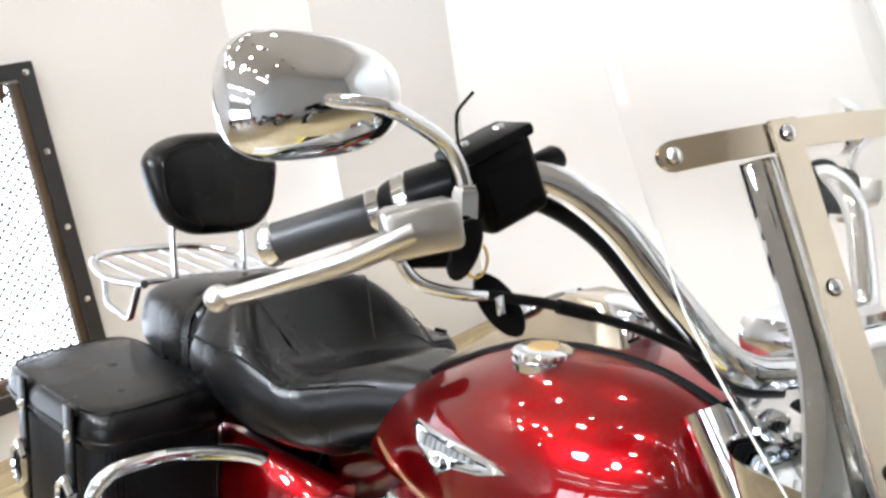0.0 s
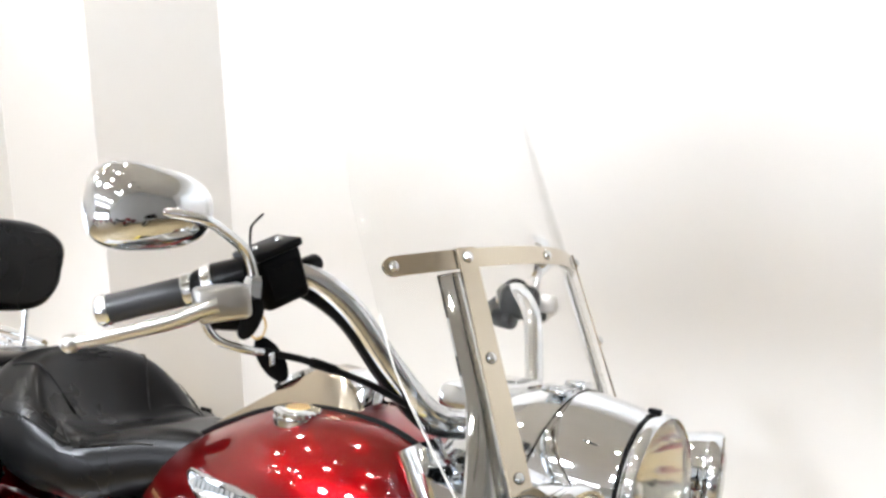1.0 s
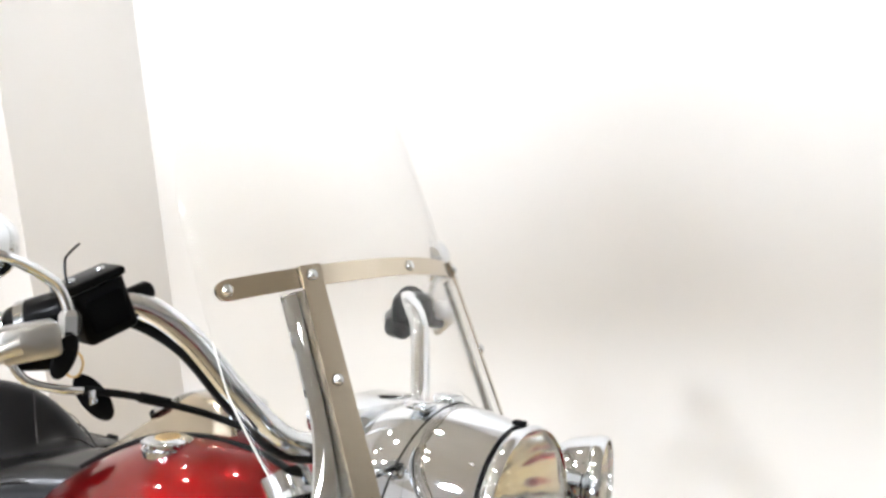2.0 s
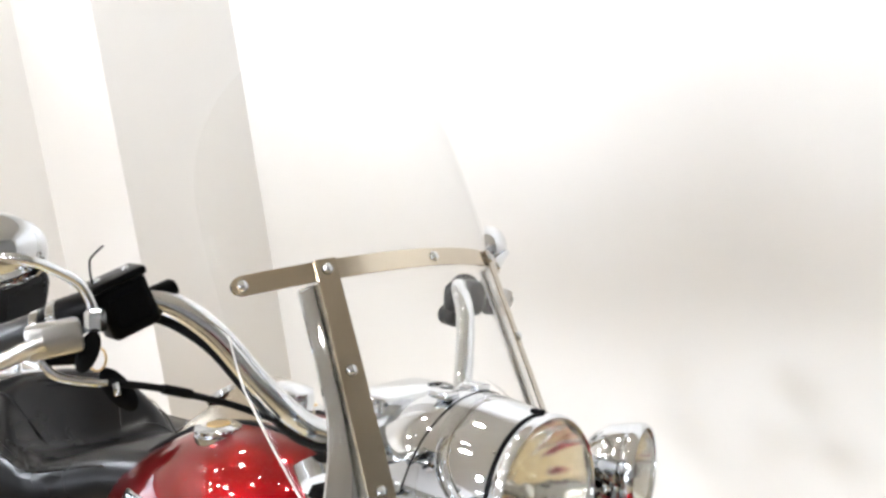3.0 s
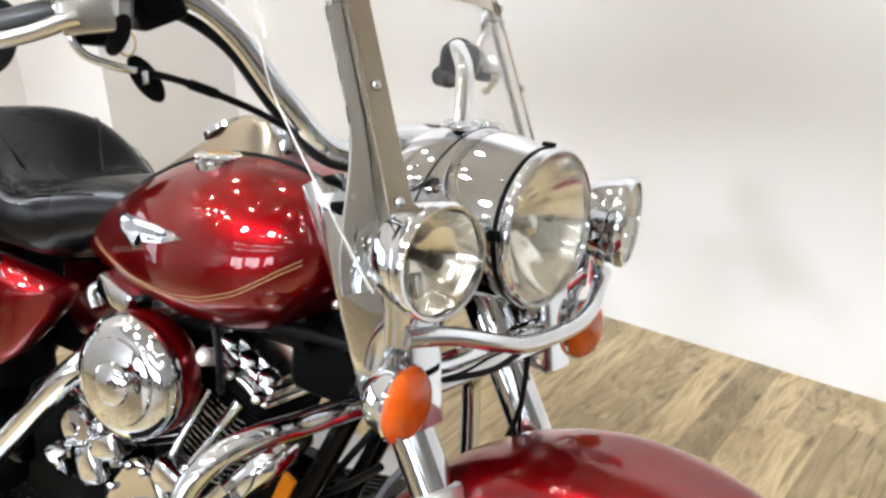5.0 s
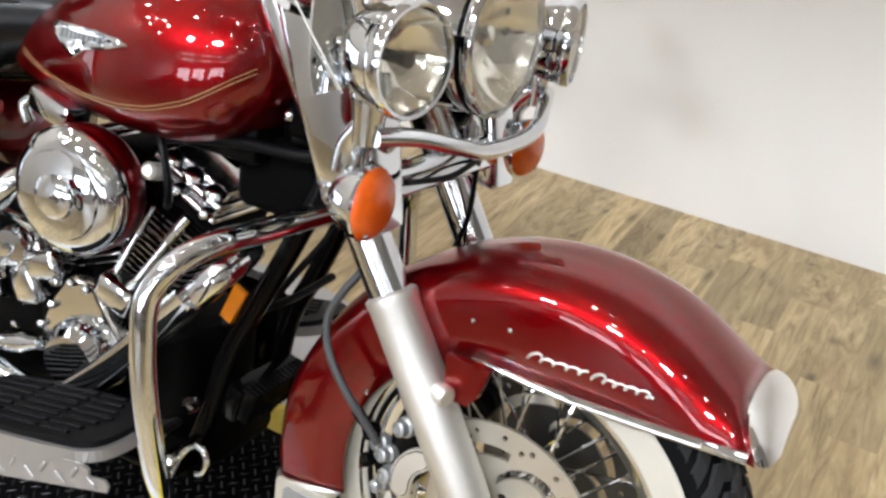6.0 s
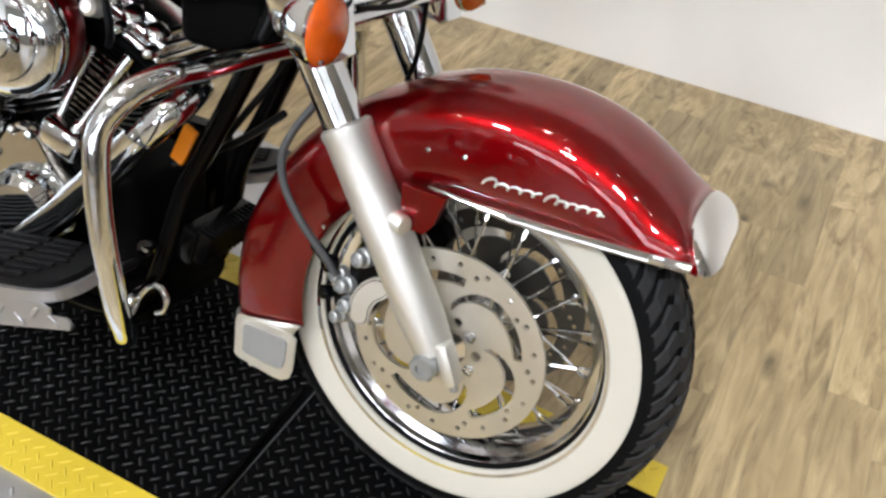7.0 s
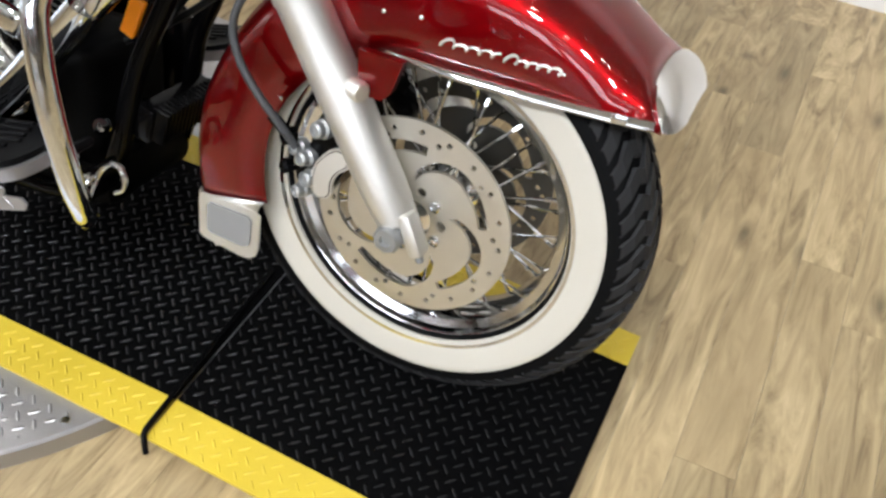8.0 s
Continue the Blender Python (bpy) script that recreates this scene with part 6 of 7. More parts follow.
def saddlebag(s):
    def F(bm):
        return turned(bm if s < 0 else mirrored(bm), BODY)
    rings = []
    for z, x0, x1, y0, y1 in ((0.40, -1.27, -1.50, -0.15, -0.28), (0.43, -1.235, -1.54, -0.145, -0.315), (0.52, -1.215, -1.565, -0.142, -0.335), (0.66, -1.20, -1.58, -0.14, -0.346), (0.735, -1.197, -1.583, -0.14, -0.35)):
        cx, cy, hx, hy = (x0 + x1) / 2, (y0 + y1) / 2, (x0 - x1) / 2, (y0 - y1) / 2
        rings.append([(cx + hx * math.copysign(abs(math.cos(a)) ** 0.35, math.cos(a)), cy + hy * math.copysign(abs(math.sin(a)) ** 0.35, math.sin(a)), z) for a in [2 * math.pi * k / 48 for k in range(48)]])
    bm = bmesh.new()
    skin(bm, rings)
    bag = part("saddlebag", F(bm), LEATHER_EMBOSSED, bike, "black ribbed leather saddlebag")
    # upright ribs pressed into the leather of the front and outer faces
    bm = bmesh.new()
    for k in range(26):
        y = -0.158 - 0.0072 * k
        tube(bm, [(-1.199, y, 0.728), (-1.204, y, 0.66), (-1.219, y * 0.985, 0.52)], 0.0016, 5, 3)
    tagged(part("ribbing", F(bm), LEATHER_EMBOSSED, bag, "fine upright ribs"), kind="stuff")
    rings = []
    def lid_ring(z, k, n=64):
        ring = []
        for t in range(n):
            a = 2 * math.pi * t / n
            u, v = (math.copysign(abs(q) ** 0.35, q) for q in (math.cos(a), math.sin(a)))
            ring.append((-1.39 + 0.197 * k * u, -0.245 + 0.108 * k * v, z - 0.014 * (0.5 - 0.5 * v * k) * (z > 0.76)))
        return ring
    for z, k in ((0.725, 1.02), (0.733, 1.035), (0.764, 1.034), (0.776, 1.022), (0.785, 0.992), (0.790, 0.94), (0.7925, 0.84), (0.795, 0.55), (0.796, 0.2)):
        rings.append(lid_ring(z, k))
    bm = bmesh.new()
    skin(bm, rings)
    lid = part("lid", F(bm), LEATHER, bag, "smooth black leather lid")
    for z, k, r in ((0.737, 1.040, 0.0022), (0.7898, 0.955, 0.0018), (0.7884, 0.970, 0.0008)):
        edge = lid_ring(z, k)
        part("piping", F(tube(bmesh.new(), edge + edge[:1], r, 6, 0)), LEATHER, lid)
    for k in range(2):
        x = -1.27 - 0.19 * k
        strap = part("strap", F(block(bmesh.new(), (0.032, 0.006, 0.20), Matrix.Translation((x, -0.359, 0.68)), 0.002)), LEATHER, bag, "leather buckle strap")
        prof = [(x + 0.028 * math.cos(a), -0.368, 0.64 + 0.034 * math.sin(a)) for a in [2 * math.pi * t / 6 + 0.52 for t in range(7)]]
        part("buckle", F(tube(bmesh.new(), prof, 0.007, 8, 0)), CHROME, strap, "chrome hexagonal concho")
        part("stud", F(lathe(bmesh.new(), [(0, 0.009), (0.004, 0.007), (0.006, 0.001)], axis((x, -0.362, 0.735), (0, -1, 0)), 12)), CHROME, strap)
    part("bag_guard", F(tube(bmesh.new(), [(-1.08, -0.10, 0.655), (-1.13, -0.14, 0.690), (-1.165, -0.22, 0.706), (-1.17, -0.30, 0.712), (-1.172, -0.345, 0.704), (-1.175, -0.368, 0.67), (-1.18, -0.372, 0.60), (-1.18, -0.37, 0.45), (-1.20, -0.35, 0.35), (-1.22, -0.28, 0.30)], 0.0125, 14)), CHROME, bike, "chrome saddlebag guard rail")


saddlebag(-1)
saddlebag(1)


def side_cover(s):
    rings = []
    for x, y, z0, z1 in ((-0.99, -0.10, 0.648, 0.672), (-1.015, -0.120, 0.595, 0.684), (-1.075, -0.140, 0.52, 0.698), (-1.145, -0.147, 0.48, 0.704), (-1.225, -0.147, 0.46, 0.708), (-1.30, -0.14, 0.46, 0.71)):
        zm = (z0 + z1) / 2
        h = (z1 - z0) / 2
        rings.append([(x, y + 0.05, zm - h), (x, y + 0.006, zm - h * 0.96), (x, y, zm - h * 0.8), (x, y - 0.014, zm + h * 0.25), (x, y - 0.014, zm + h * 0.48), (x, y + 0.004, zm + h * 0.86), (x, y + 0.016, zm + h), (x, y + 0.06, zm + h)])
    bm = bmesh.new()
    skin(bm, rings)
    ob = part("side_cover", turned(bm if s < 0 else mirrored(bm), BODY), RED, bike, "candy red side cover")
    sub = ob.modifiers.new("smooth", "SUBSURF")
    sub.levels = sub.render_levels = 1


side_cover(-1)
side_cover(1)

# engine and running gear ---------------------------------------------------------
def B(bm):
    return turned(bm, BODY)


CRANK = Vector((-0.725, 0, 0.335))


def engine():
    case = part("crankcase", B(block(bmesh.new(), (0.34, 0.19, 0.20), Matrix.Translation((-0.72, 0, 0.30)), 0.03, 3)), ENGINE_BLACK, bike, "black engine crankcase")
    part("gearbox", B(block(bmesh.new(), (0.28, 0.16, 0.24), Matrix.Translation((-1.0, 0, 0.34)), 0.03, 3)), ENGINE_BLACK, case, "black gearbox housing")
    part("oil_pan", B(block(bmesh.new(), (0.56, 0.22, 0.08), Matrix.Translation((-0.80, 0, 0.19)), 0.02, 2)), ENGINE_BLACK, case)
    # chrome cam cover with a round nose
    out = [(0.105, -0.05), (0.12, 0.02), (0.07, 0.07), (0.03, 0.125), (-0.03, 0.125), (-0.08, 0.06), (-0.11, 0.0), (-0.09, -0.06), (0.0, -0.085), (0.06, -0.08)]
    M = Matrix.Translation((-0.745, -0.095, 0.335)) @ Matrix.Rotation(radians(90), 4, "X") @ Matrix.Scale(0.86, 4)
    bm = prism(bmesh.new(), out, 0.035, M)
    bmesh.ops.bevel(bm, geom=[e for e in bm.edges if len(e.link_faces) == 2 and e.calc_face_angle() > 0.5], offset=0.008, segments=3, affect="EDGES")
    cam_cover = part("cam_cover", B(bm), CASE, bike, "polished chrome cam cover")
    part("nose_cover", B(lathe(bmesh.new(), [(0, 0.064), (0.018, 0.062), (0.034, 0.054), (0.042, 0.046), (0.046, 0.044), (0.047, 0.0)], axis((-0.735, -0.122, 0.318), (0.16, -1, 0.0)), 40)), CHROME, cam_cover, "round chrome timer cover")
    bolt = None
    for x, z in ((-0.60, 0.30), (-0.595, 0.35), (-0.64, 0.40), (-0.68, 0.45), (-0.72, 0.45), (-0.77, 0.39), (-0.80, 0.34), (-0.78, 0.28), (-0.70, 0.262)):
        m = BODY @ axis((x * 0.86 - 0.143, -0.126, z * 0.86 + 0.047), (0, -1, 0))
        if bolt is None:
            bolt = part("bolt", lathe(bmesh.new(), [(0, 0.0075), (0.006, 0.0075), (0.009, 0.005), (0.010, 0.001)], segs=10), CHROME, cam_cover)
            bolt.matrix_basis = m
        else:
            again("bolt", bolt, m, cam_cover)
    # tappet blocks and pushrod tubes
    for x, lean in ((-0.665, 0.22), (-0.825, -0.22)):
        part("tappet_block", B(block(bmesh.new(), (0.075, 0.05, 0.05), Matrix.Translation((x, -0.115, 0.445)) @ Matrix.Rotation(lean * 1.5, 4, "Y"), 0.012, 3)), CHROME, cam_cover)
        for k in (-1, 1):
            a = Vector((x + 0.02 * k, -0.118, 0.46))
            b = Vector((x + 0.24 * lean + 0.035 * k, -0.075, 0.585))
            bm = tube(bmesh.new(), [a, b], 0.0068, 12, 0)
            lathe(bm, [(0, 0.0110), (0.014, 0.0110), (0.018, 0.008)], axis(a, b - a), 12)
            lathe(bm, [(-0.05, 0.0095), (-0.046, 0.0105), (0.0, 0.0105)], axis(b, b - a), 12)
            part("pushrod_tube", B(bm), CHROME, cam_cover)
    for sgn, words in ((1, "front finned cylinder"), (-1, "rear finned cylinder")):
        d = Vector((math.sin(radians(22.5)) * sgn, 0, math.cos(radians(22.5))))
        R = Matrix.Rotation(radians(22.5) * sgn, 4, "Y")
        def at(h):
            return Matrix.Translation(CRANK + d * h) @ R
        cyl = part("cylinder", B(lathe(bmesh.new(), [(0.09, 0.062), (0.30, 0.062)], Matrix.Translation(CRANK) @ R, 32)), ENGINE_BLACK, bike, words)
        for k in range(13):
            h = 0.120 + 0.0115 * k
            big = 1.0 if k < 9 else 1.12
            bm = prism(bmesh.new(), rounded(0.135 * big, 0.140 * big, 0.035, 5), 0.0042, BODY @ at(h))
            part("fin", bm, ENGINE_BLACK, cyl, "", False)
            bm = prism(bmesh.new(), rounded(0.137 * big, 0.142 * big, 0.036, 5), 0.0014, BODY @ at(h + 0.0014), holes=[rounded(0.128 * big, 0.133 * big, 0.034, 5)])
            part("fin_edge", bm, FIN_EDGE, cyl, "bright machined fin edge", False)
        for k, (h, sx, sy, hh, mat) in enumerate(((0.276, 0.150, 0.136, 0.030, ENGINE_BLACK), (0.299, 0.156, 0.128, 0.018, ROCKER), (0.316, 0.146, 0.110, 0.020, ROCKER), (0.331, 0.120, 0.070, 0.018, ROCKER))):
            part("rocker_box" if k else "cylinder_head", B(block(bmesh.new(), (sx, sy, hh), at(h), 0.008, 3)), mat, cyl, "chrome rocker box" if k else "")
        for k in range(3):
            for q in (-1, 1):
                part("rocker_bolt", B(lathe(bmesh.new(), [(-0.006, 0.012), (0.006, 0.011), (0.012, 0.007), (0.014, 0.002)], at(0.306) @ Matrix.Translation((-0.06 + 0.06 * k, q * 0.064, 0)) @ Matrix.Rotation(radians(90 * q), 4, "X").inverted(), 10)), CHROME, cyl)
        for k in range(3):
            part("rocker_dome", B(lathe(bmesh.new(), [(-0.004, 0.021), (0.004, 0.020), (0.011, 0.014), (0.014, 0.004)], at(0.316) @ Matrix.Translation((-0.045 + 0.045 * k, -0.040, 0.006)) @ Matrix.Rotation(radians(48), 4, "X"), 18)), CHROME, cyl)
        for k in range(4):
            part("head_fin", prism(bmesh.new(), rounded(0.172, 0.150, 0.02, 4), 0.003, BODY @ at(0.262 + 0.009 * k)), ENGINE_BLACK, cyl, "", False)
    # air cleaner
    M = axis((-0.722, -0.112, 0.606), (0.14, -1, 0.02)) @ Matrix.Scale(0.93, 4)
    ac = part("air_cleaner", B(lathe(bmesh.new(), [(0, 0.07), (0.006, 0.098), (0.022, 0.105), (0.050, 0.105), (0.056, 0.102)], M, 56)), RED, bike, "red air cleaner housing")
    part("cover", B(lathe(bmesh.new(), [(0.054, 0.1035), (0.060, 0.1045), (0.070, 0.102), (0.080, 0.092), (0.087, 0.078), (0.088, 0.072), (0.092, 0.070), (0.096, 0.055), (0.098, 0.040), (0.0985, 0.036), (0.103, 0.034), (0.108, 0.024), (0.110, 0.0)], M, 64)), CHROME, ac, "domed chrome air cleaner cover")
    # intake and brackets above it
    part("top_bracket", B(block(bmesh.new(), (0.085, 0.05, 0.040), Matrix.Translation((-0.80, -0.115, 0.708)) @ Matrix.Rotation(0.25, 4, "Y"), 0.008, 2)), CHROME, bike, "chrome engine mount bracket")
    part("horn_stay", B(tube(bmesh.new(), [(-0.84, -0.12, 0.715), (-0.86, -0.13, 0.70), (-0.85, -0.13, 0.675)], 0.009, 10)), CHROME, bike)
    part("breather_hose", B(tube(bmesh.new(), [(-0.62, -0.10, 0.70), (-0.56, -0.10, 0.715), (-0.48, -0.085, 0.725), (-0.38, -0.08, 0.73), (-0.33, -0.07, 0.74)], 0.0085, 12)), CABLE, bike, "black rubber hose")
    part("vent_plug", B(lathe(bmesh.new(), [(-0.02, 0.013), (0.008, 0.013), (0.013, 0.008)], axis((-0.612, -0.115, 0.655), (0.2, -1, 0.3)), 14)), ALLOY, bike)


engine()


def engine_fittings():
    """Small chrome castings on the right of the engine."""
    starter = part("starter_cover", B(lathe(bmesh.new(), [(0, 0.036), (0.05, 0.036), (0.058, 0.031), (0.060, 0.012), (0.066, 0.010), (0.067, 0.0)], axis((-0.90, -0.08, 0.455), (0.1, -1, 0)), 28)), CHROME, bike, "round chrome starter cover")
    part("rear_tappet_cover", B(block(bmesh.new(), (0.06, 0.05, 0.075), Matrix.Translation((-0.865, -0.115, 0.40)) @ Matrix.Rotation(-0.35, 4, "Y"), 0.014, 3)), CHROME, bike, "chrome tappet cover")
    oil = part("oil_filler", B(tube(bmesh.new(), [(-0.93, -0.10, 0.36), (-0.925, -0.13, 0.375), (-0.915, -0.15, 0.41)], 0.017, 14)), CHROME, bike, "chrome oil filler spout")
    part("filler_cap", B(lathe(bmesh.new(), [(0, 0.021), (0.012, 0.021), (0.016, 0.016), (0.017, 0.0)], axis((-0.915, -0.15, 0.408), (0.1, -0.4, 1)), 18)), CHROME, oil)
    part("oil_line", B(tube(bmesh.new(), [(-0.80, -0.12, 0.52), (-0.84, -0.13, 0.505), (-0.90, -0.125, 0.51), (-0.97, -0.11, 0.50)], 0.0075, 10)), CHROME, bike, "bent chrome oil line")
    part("master_cylinder", B(lathe(bmesh.new(), [(-0.06, 0.012), (-0.05, 0.02), (0.03, 0.02), (0.04, 0.014), (0.07, 0.012)], axis((-0.88, -0.135, 0.29), (1, -0.1, 0.35)), 18)), CHROME, bike, "chrome rear brake cylinder")
    for x, y, z, d in ((-0.665, -0.118, 0.42, 0.010), (-0.685, -0.125, 0.455, 0.008), (-0.80, -0.125, 0.425, 0.010), (-0.845, -0.13, 0.455, 0.008), (-0.66, -0.105, 0.36, 0.009), (-0.83, -0.105, 0.27, 0.010), (-0.95, -0.085, 0.28, 0.010), (-0.96, -0.085, 0.40, 0.009), (-0.62, -0.095, 0.30, 0.009)):
        part("case_bolt", B(lathe(bmesh.new(), [(-0.012, d), (0.004, d), (0.008, d * 0.7), (0.009, 0.001)], axis((x, y, z), (0.15, -1, 0.2)), 10)), CHROME, bike)
    part("spark_lead", B(tube(bmesh.new(), [(-0.60, -0.095, 0.60), (-0.575, -0.12, 0.635), (-0.60, -0.11, 0.70), (-0.66, -0.08, 0.73)], 0.006, 8)), CABLE, bike, "black spark plug lead")


engine_fittings()


def exhaust():
    pipe = part("exhaust_pipe", B(tube(bmesh.new(), [(-0.455, -0.075, 0.575), (-0.452, -0.125, 0.556), (-0.475, -0.150, 0.525), (-0.62, -0.155, 0.362), (-0.74, -0.158, 0.252), (-0.80, -0.160, 0.232), (-0.92, -0.165, 0.245), (-1.10, -0.185, 0.262), (-1.25, -0.22, 0.27)], 0.0225, 18)), CHROME, bike, "chrome front exhaust pipe")
    part("clamp", B(lathe(bmesh.new(), [(-0.012, 0.0255), (-0.008, 0.027), (0.008, 0.027), (0.012, 0.0255)], axis((-0.755, -0.158, 0.243), (-0.8, 0, -0.6)), 18)), BLACK_ENAMEL, pipe)
    part("heat_shield", B(tube(bmesh.new(), [(-0.485, -0.168, 0.513), (-0.62, -0.172, 0.362), (-0.715, -0.174, 0.272)], 0.0235, 14, 6, (1, 0.6))), CHROME, pipe, "chrome heat shield")
    rear = part("rear_exhaust_pipe", B(tube(bmesh.new(), [(-0.86, -0.09, 0.60), (-0.885, -0.14, 0.565), (-0.94, -0.155, 0.505), (-1.04, -0.16, 0.40), (-1.13, -0.17, 0.315), (-1.22, -0.20, 0.28)], 0.0225, 16)), CHROME, bike, "chrome rear exhaust pipe")
    part("muffler", B(lathe(bmesh.new(), [(0, 0.024), (0.04, 0.034), (0.09, 0.043), (0.62, 0.045), (0.66, 0.040), (0.662, 0.03)], axis((-1.22, -0.225, 0.27), (-1, -0.02, 0.04)), 28)), CHROME, bike, "chrome muffler")


exhaust()


def chassis():
    fr = part("frame", B(tube(bmesh.new(), [(-0.30, 0, 0.86), (-0.40, 0, 0.80), (-0.62, 0, 0.745), (-0.88, 0, 0.735), (-1.10, 0, 0.70)], 0.024, 14)), BLACK_ENAMEL, bike, "black steel frame")
    for s in (-1, 1):
        part("down_tube", B(tube(bmesh.new(), [(-0.335, s * 0.03, 0.80), (-0.368, s * 0.055, 0.66), (-0.43, s * 0.068, 0.51), (-0.482, s * 0.074, 0.395), (-0.515, s * 0.09, 0.25), (-0.56, s * 0.10, 0.175), (-0.70, s * 0.11, 0.155), (-1.15, s * 0.11, 0.16), (-1.28, s * 0.11, 0.25)], 0.0165, 14)), BLACK_ENAMEL, fr)
    part("neck_cover", B(block(bmesh.new(), (0.13, 0.13, 0.15), Matrix.Translation((-0.375, 0, 0.80)), 0.03, 3)), BLACK_ENAMEL, fr)
    part("lock_cap", B(lathe(bmesh.new(), [(0, 0.007), (0.005, 0.007), (0.007, 0.004), (0.008, 0.001)], axis((-0.415, -0.066, 0.775), (0.1, -1, 0)), 16)), CHROME, fr)
    part("coil_cover", B(block(bmesh.new(), (0.34, 0.15, 0.07), Matrix.Translation((-0.63, 0, 0.722)), 0.02, 2)), BLACK_PLASTIC, fr)
    # amber side reflector on the down tube
    M = BODY @ Matrix.Translation((-0.474, -0.084, 0.480)) @ Matrix.Rotation(radians(24), 4, "Y")
    ref = part("side_reflector", block(bmesh.new(), (0.024, 0.010, 0.064), M, 0.002, 1), REFLECT_AMBER, bike, "amber side reflector")
    part("reflector_base", block(bmesh.new(), (0.027, 0.006, 0.068), M @ Matrix.Translation((0, 0.007, 0)), 0.001, 1), BLACK_PLASTIC, ref)
    # finned regulator low on the frame
    reg = part("voltage_regulator", B(block(bmesh.new(), (0.03, 0.15, 0.060), Matrix.Translation((-0.468, -0.01, 0.312)) @ Matrix.Rotation(0.25, 4, "Y"), 0.004)), BLACK_ENAMEL, bike, "black finned voltage regulator")
    for k in range(14):
        part("fin", B(block(bmesh.new(), (0.028, 0.004, 0.056), Matrix.Translation((-0.445, -0.078 + 0.0105 * k, 0.312)) @ Matrix.Rotation(0.25, 4, "Y"), 0.001, 1)), BLACK_ENAMEL, reg)
    part("oil_filter", B(lathe(bmesh.new(), [(0, 0.036), (0.085, 0.037), (0.095, 0.033), (0.098, 0.0)], axis((-0.575, 0.0, 0.25), (1, 0, 0.35)), 28)), BLACK_ENAMEL, bike, "black oil filter")
    # engine guard hoops
    hoop = [(x + 0.012, y + 0.004, z) for x, y, z in ((-0.350, -0.02, 0.652), (-0.372, -0.08, 0.645), (-0.398, -0.16, 0.632), (-0.404, -0.225, 0.632), (-0.418, -0.275, 0.615), (-0.438, -0.302, 0.57), (-0.436, -0.310, 0.50), (-0.430, -0.308, 0.42), (-0.430, -0.290, 0.32), (-0.438, -0.268, 0.262), (-0.446, -0.258, 0.243), (-0.448, -0.252, 0.234))]
    for s in (-1, 1):
        pts = hoop if s < 0 else [(x, -y, z) for x, y, z in hoop]
        part("engine_guard", tube(bmesh.new(), pts, lambda f: 0.0172 * min(1, 0.45 + (1 - f) * 40), 18), CHROME, bike, "chrome engine guard hoop")
    part("guard_bracket", tube(bmesh.new(), [(-0.448, -0.235, 0.250), (-0.455, -0.205, 0.272), (-0.436, -0.20, 0.300), (-0.416, -0.20, 0.304), (-0.407, -0.20, 0.287), (-0.412, -0.20, 0.268), (-0.425, -0.20, 0.259)], 0.0048, 10), CHROME, bike, "chrome hook bracket")
    part("bracket_bolt", lathe(bmesh.new(), [(0, 0.009), (0.010, 0.009), (0.014, 0.005)], axis((-0.448, -0.225, 0.285), (0.3, -1, 0.3)), 10), CHROME, bike)
    part("bracket_plate", block(bmesh.new(), (0.012, 0.10, 0.05), Matrix.Translation((-0.478, -0.19, 0.250)), 0.004), BLACK_ENAMEL, bike, "black guard mounting plate")
    part("bracket_nut", lathe(bmesh.new(), [(0, 0.013), (0.01, 0.013), (0.01, 0.007), (0.004, 0.006)], axis((-0.50, -0.135, 0.315), (0.3, -1, 0.2)), 16), CHROME, bike)
    # on the far side: horn and primary case close the view through the engine
    part("horn_cover", B(block(bmesh.new(), (0.13, 0.05, 0.16), Matrix.Translation((-0.70, 0.115, 0.585)), 0.03, 3)), BLACK_ENAMEL, bike, "black horn cover")
    part("primary_case", B(block(bmesh.new(), (0.52, 0.07, 0.20), Matrix.Translation((-0.80, 0.135, 0.32)), 0.05, 4)), BLACK_ENAMEL, bike, "black primary drive case")
    part("engine_mount", B(block(bmesh.new(), (0.15, 0.13, 0.13), Matrix.Translation((-0.455, 0.03, 0.675)), 0.02, 3)), ENGINE_BLACK, bike, "black upper engine mount")
    part("intake_manifold", B(block(bmesh.new(), (0.10, 0.12, 0.12), Matrix.Translation((-0.725, -0.01, 0.60)), 0.02, 3)), ENGINE_BLACK, bike, "black intake manifold")


chassis()


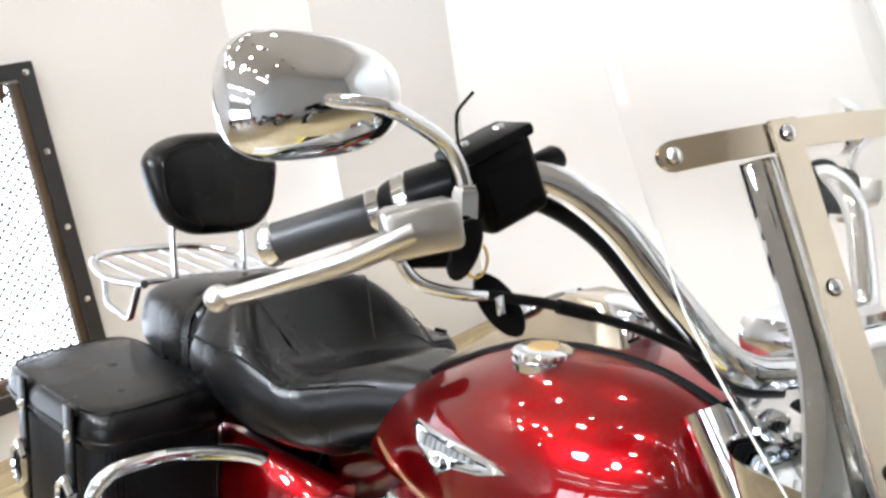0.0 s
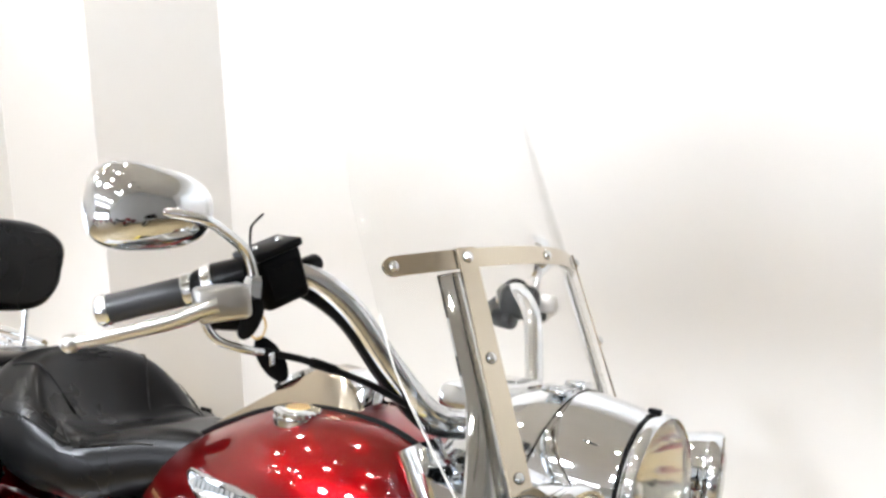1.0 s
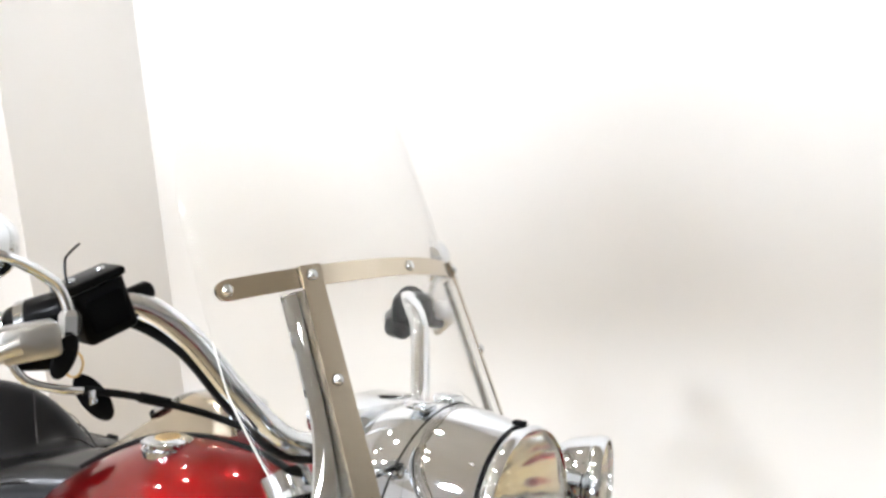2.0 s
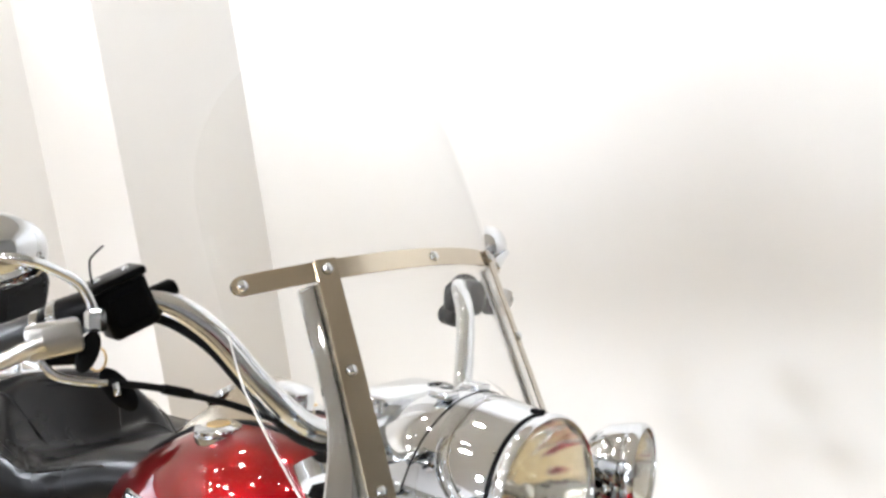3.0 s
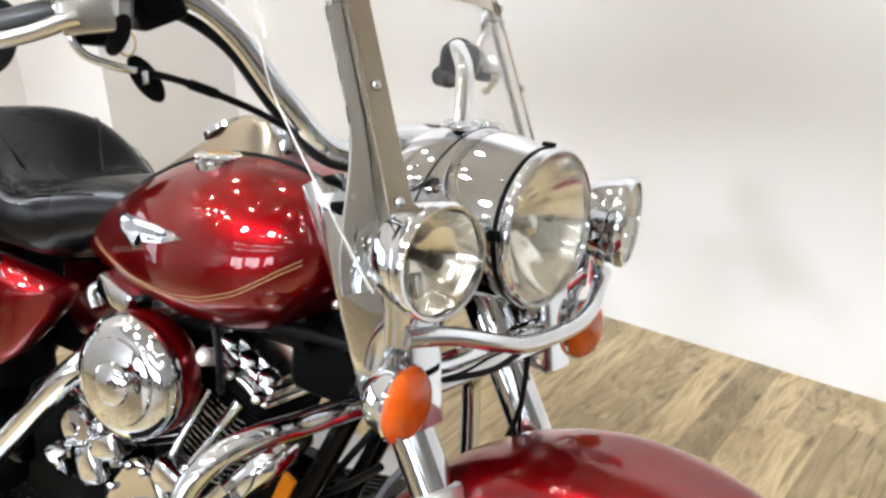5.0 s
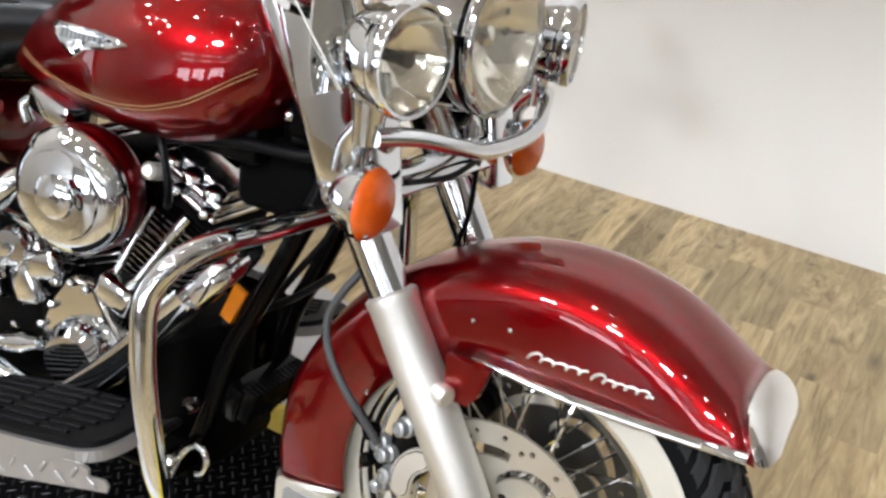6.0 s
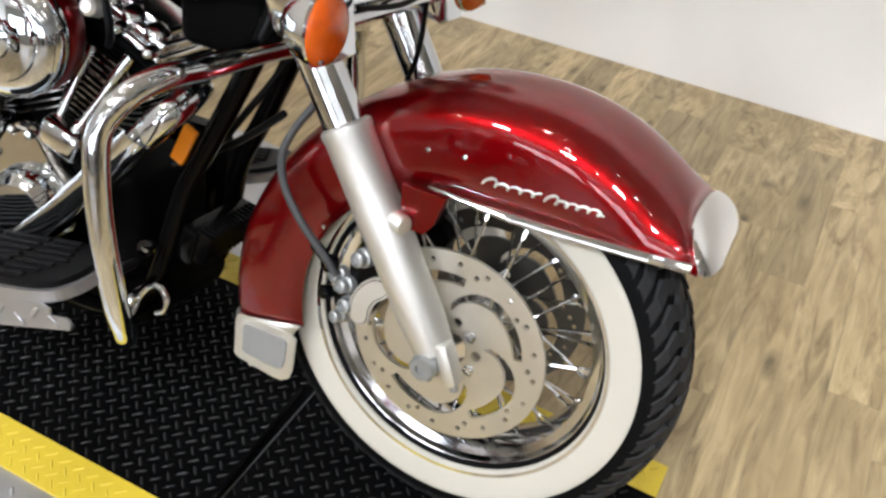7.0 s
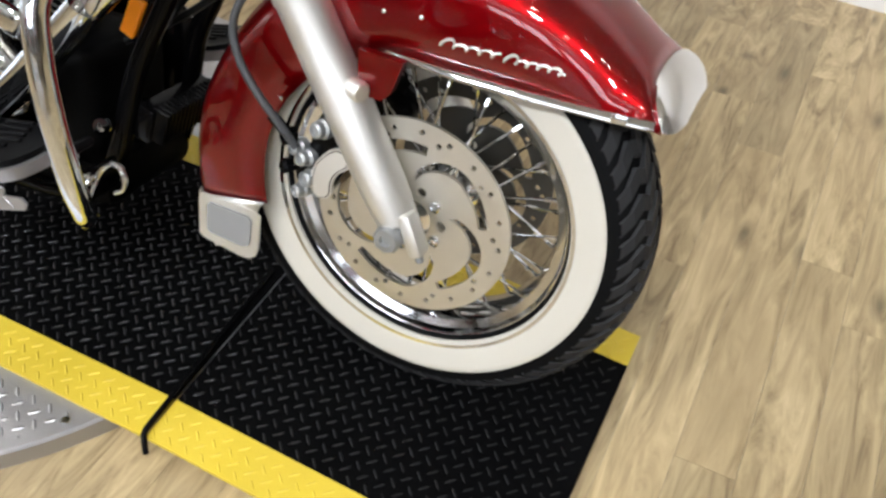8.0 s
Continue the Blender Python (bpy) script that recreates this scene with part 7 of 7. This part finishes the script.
def floorboard(s):
    """A tilted footboard: black ribbed rubber in a silver tray."""
    M = Matrix.Translation((-0.668, -0.247, 0.270)) @ Matrix.Rotation(radians(-12), 4, "Y")
    out = [(0.175, -0.035), (0.16, -0.062), (0.12, -0.072), (-0.15, -0.072), (-0.175, -0.05), (-0.175, 0.05), (-0.15, 0.068), (0.10, 0.068), (0.155, 0.045), (0.175, 0.01)]
    for _ in range(2):
        out = [(a[0] * w + b[0] * (1 - w), a[1] * w + b[1] * (1 - w)) for a, b in zip(out, out[1:] + out[:1]) for w in (0.75, 0.25)]
    F = (lambda bm: B(bm)) if s < 0 else (lambda bm: B(mirrored(bm)))
    tray = part("floorboard", F(prism(bmesh.new(), [(x * 1.05, y * 1.10) for x, y in out], 0.017, M @ Matrix.Translation((0, 0, 0.005)))), PLATE, bike, "silver-edged rider footboard", False)
    pad = part("rubber_pad", F(prism(bmesh.new(), out, 0.010, M @ Matrix.Translation((0, 0, 0.0215)))), RUBBER, tray, "black ribbed rubber pad", False)
    for k in range(7):
        y = -0.054 + 0.018 * k
        for x0, x1 in ((-0.15, -0.055), (-0.045, 0.045), (0.055, 0.135 - abs(y) * 0.5)):
            bm = block(bmesh.new(), (x1 - x0, 0.009, 0.006), M @ Matrix.Translation(((x0 + x1) / 2, y, 0.0335)), 0.002, 1)
            part("rib", F(bm), RUBBER, pad, "", False)
    part("bracket", F(block(bmesh.new(), (0.05, 0.14, 0.02), Matrix.Translation((-0.66, -0.15, 0.262)), 0.006)), BLACK_ENAMEL, tray)
    if s < 0:
        P = M @ Matrix.Translation((0.085, -0.074, -0.050)) @ Matrix.Rotation(radians(90), 4, "X")
        plate = part("tread_plate", B(prism(bmesh.new(), [(-0.26, -0.014), (-0.25, 0.056), (0.070, 0.056), (0.082, 0.050), (0.080, 0.040), (0.110, 0.040), (0.116, 0.032), (0.110, 0.022)], 0.003, P)), PLATE, tray, "silver diamond tread side plate", False)
        for k in range(11):
            bm = bmesh.new()
            block(bm, (0.022, 0.006, 0.003), P @ Matrix.Translation((-0.235 + 0.032 * k, 0.006 + 0.0025 * k + 0.012 * (k % 2), 0.004)) @ Matrix.Rotation(radians(45 if k % 2 else -45), 4, "Z"), 0.0012, 1)
            part("tread_lug", B(bm), PLATE, plate)


floorboard(-1)
floorboard(1)
pedal = part("brake_pedal", B(tube(bmesh.new(), [(-0.60, -0.14, 0.24), (-0.55, -0.17, 0.27), (-0.50, -0.20, 0.30)], 0.009, 10)), CHROME, bike, "chrome rear brake pedal")
part("pedal_pad", B(block(bmesh.new(), (0.06, 0.05, 0.014), Matrix.Translation((-0.50, -0.205, 0.31)) @ Matrix.Rotation(-0.6, 4, "Y"), 0.005)), RUBBER, pedal)
stand = part("side_stand", B(tube(bmesh.new(), [(-0.62, 0.11, 0.19), (-0.66, 0.20, 0.135), (-0.69, 0.27, 0.075), (-0.70, 0.30, 0.068)], 0.011, 12)), CHROME, bike, "chrome side stand")
part("wiring", B(tube(bmesh.new(), [(-0.33, -0.05, 0.56), (-0.40, -0.03, 0.50), (-0.47, -0.02, 0.45), (-0.52, -0.05, 0.42)], 0.006, 8)), CABLE, bike)
part("clutch_cable", B(tube(bmesh.new(), [(-0.34, 0.05, 0.76), (-0.37, 0.02, 0.62), (-0.42, -0.02, 0.52), (-0.50, -0.03, 0.40), (-0.56, -0.02, 0.30)], 0.006, 8)), CABLE, bike)

# rear wheel and fender
rear_wheel = wheel(-1.612, 0.320, "rear_wheel", "spoked rear wheel with whitewall tyre", detail=False)
bm = bmesh.new()
rings = []
for k in range(33):
    deg = -5 + 150 * k / 32
    rr, ri = 0.385, 0.27
    sec = fender_section(radians(deg), rr, ri, 0.108, 0.055)
    rings.append([p + Vector((-1.612 - HUB.x, 0, 0)) for p in sec])
skin(bm, [[Vector((-3.224 - p.x, p.y, p.z)) for p in r] for r in rings], closed=False)
thick(part("rear_fender", B(bm), RED, bike, "candy red rear fender"), 0.003, -1)
part("swing_arm", B(block(bmesh.new(), (0.52, 0.22, 0.06), Matrix.Translation((-1.36, 0, 0.33)), 0.015)), BLACK_ENAMEL, bike)
for s in (-1, 1):
    part("shock_absorber", B(tube(bmesh.new(), [(-1.45, s * 0.15, 0.36), (-1.30, s * 0.15, 0.60)], 0.028, 14, 0)), BLACK_ENAMEL, bike)

# ---- floor planks ----
def plank_floor():
    """Boards across the room, each an object on one of three shared meshes."""
    base = bpy.data.objects["floor"]
    inv = base.matrix_world.inverted()
    wide, gap = 0.098, 0.0006
    meshes = []
    for long in (0.92, 1.2, 0.6):
        ob = part("plank", block(bmesh.new(), (wide - gap, long - gap, 0.006)), OAK, base, "", False)
        meshes.append((ob, long))
    used = [False] * 3
    rest = bmesh.new()
    rnd = random.Random(4)
    x = -3.25
    while x < 4.2:
        y = -9.2 + rnd.random() * 0.9
        far = 1.668 - (x - 0.73) * 0.0437 if x > -2.69 else 1.19
        while y < far - 0.02:
            k = rnd.choice((0, 0, 1, 1, 2))
            ob, long = meshes[k]
            full, long = long, min(long, far - y)
            cy = y + long / 2
            m = inv @ Matrix.Translation((x, cy, FLOOR_Z - 0.003)) @ Matrix.Diagonal((1, long / full, 1, 1))
            if -3.0 < x < 2.4 and cy > -1.1:
                if not used[k]:
                    ob.matrix_basis, used[k] = m, True
                else:
                    again("plank", ob, m, base)
            else:
                block(rest, (wide - gap, full - gap, 0.006), m)
            y += long
        x += wide
    tagged(part("far_planking", rest, OAK, base, "", False), kind="stuff")


plank_floor()
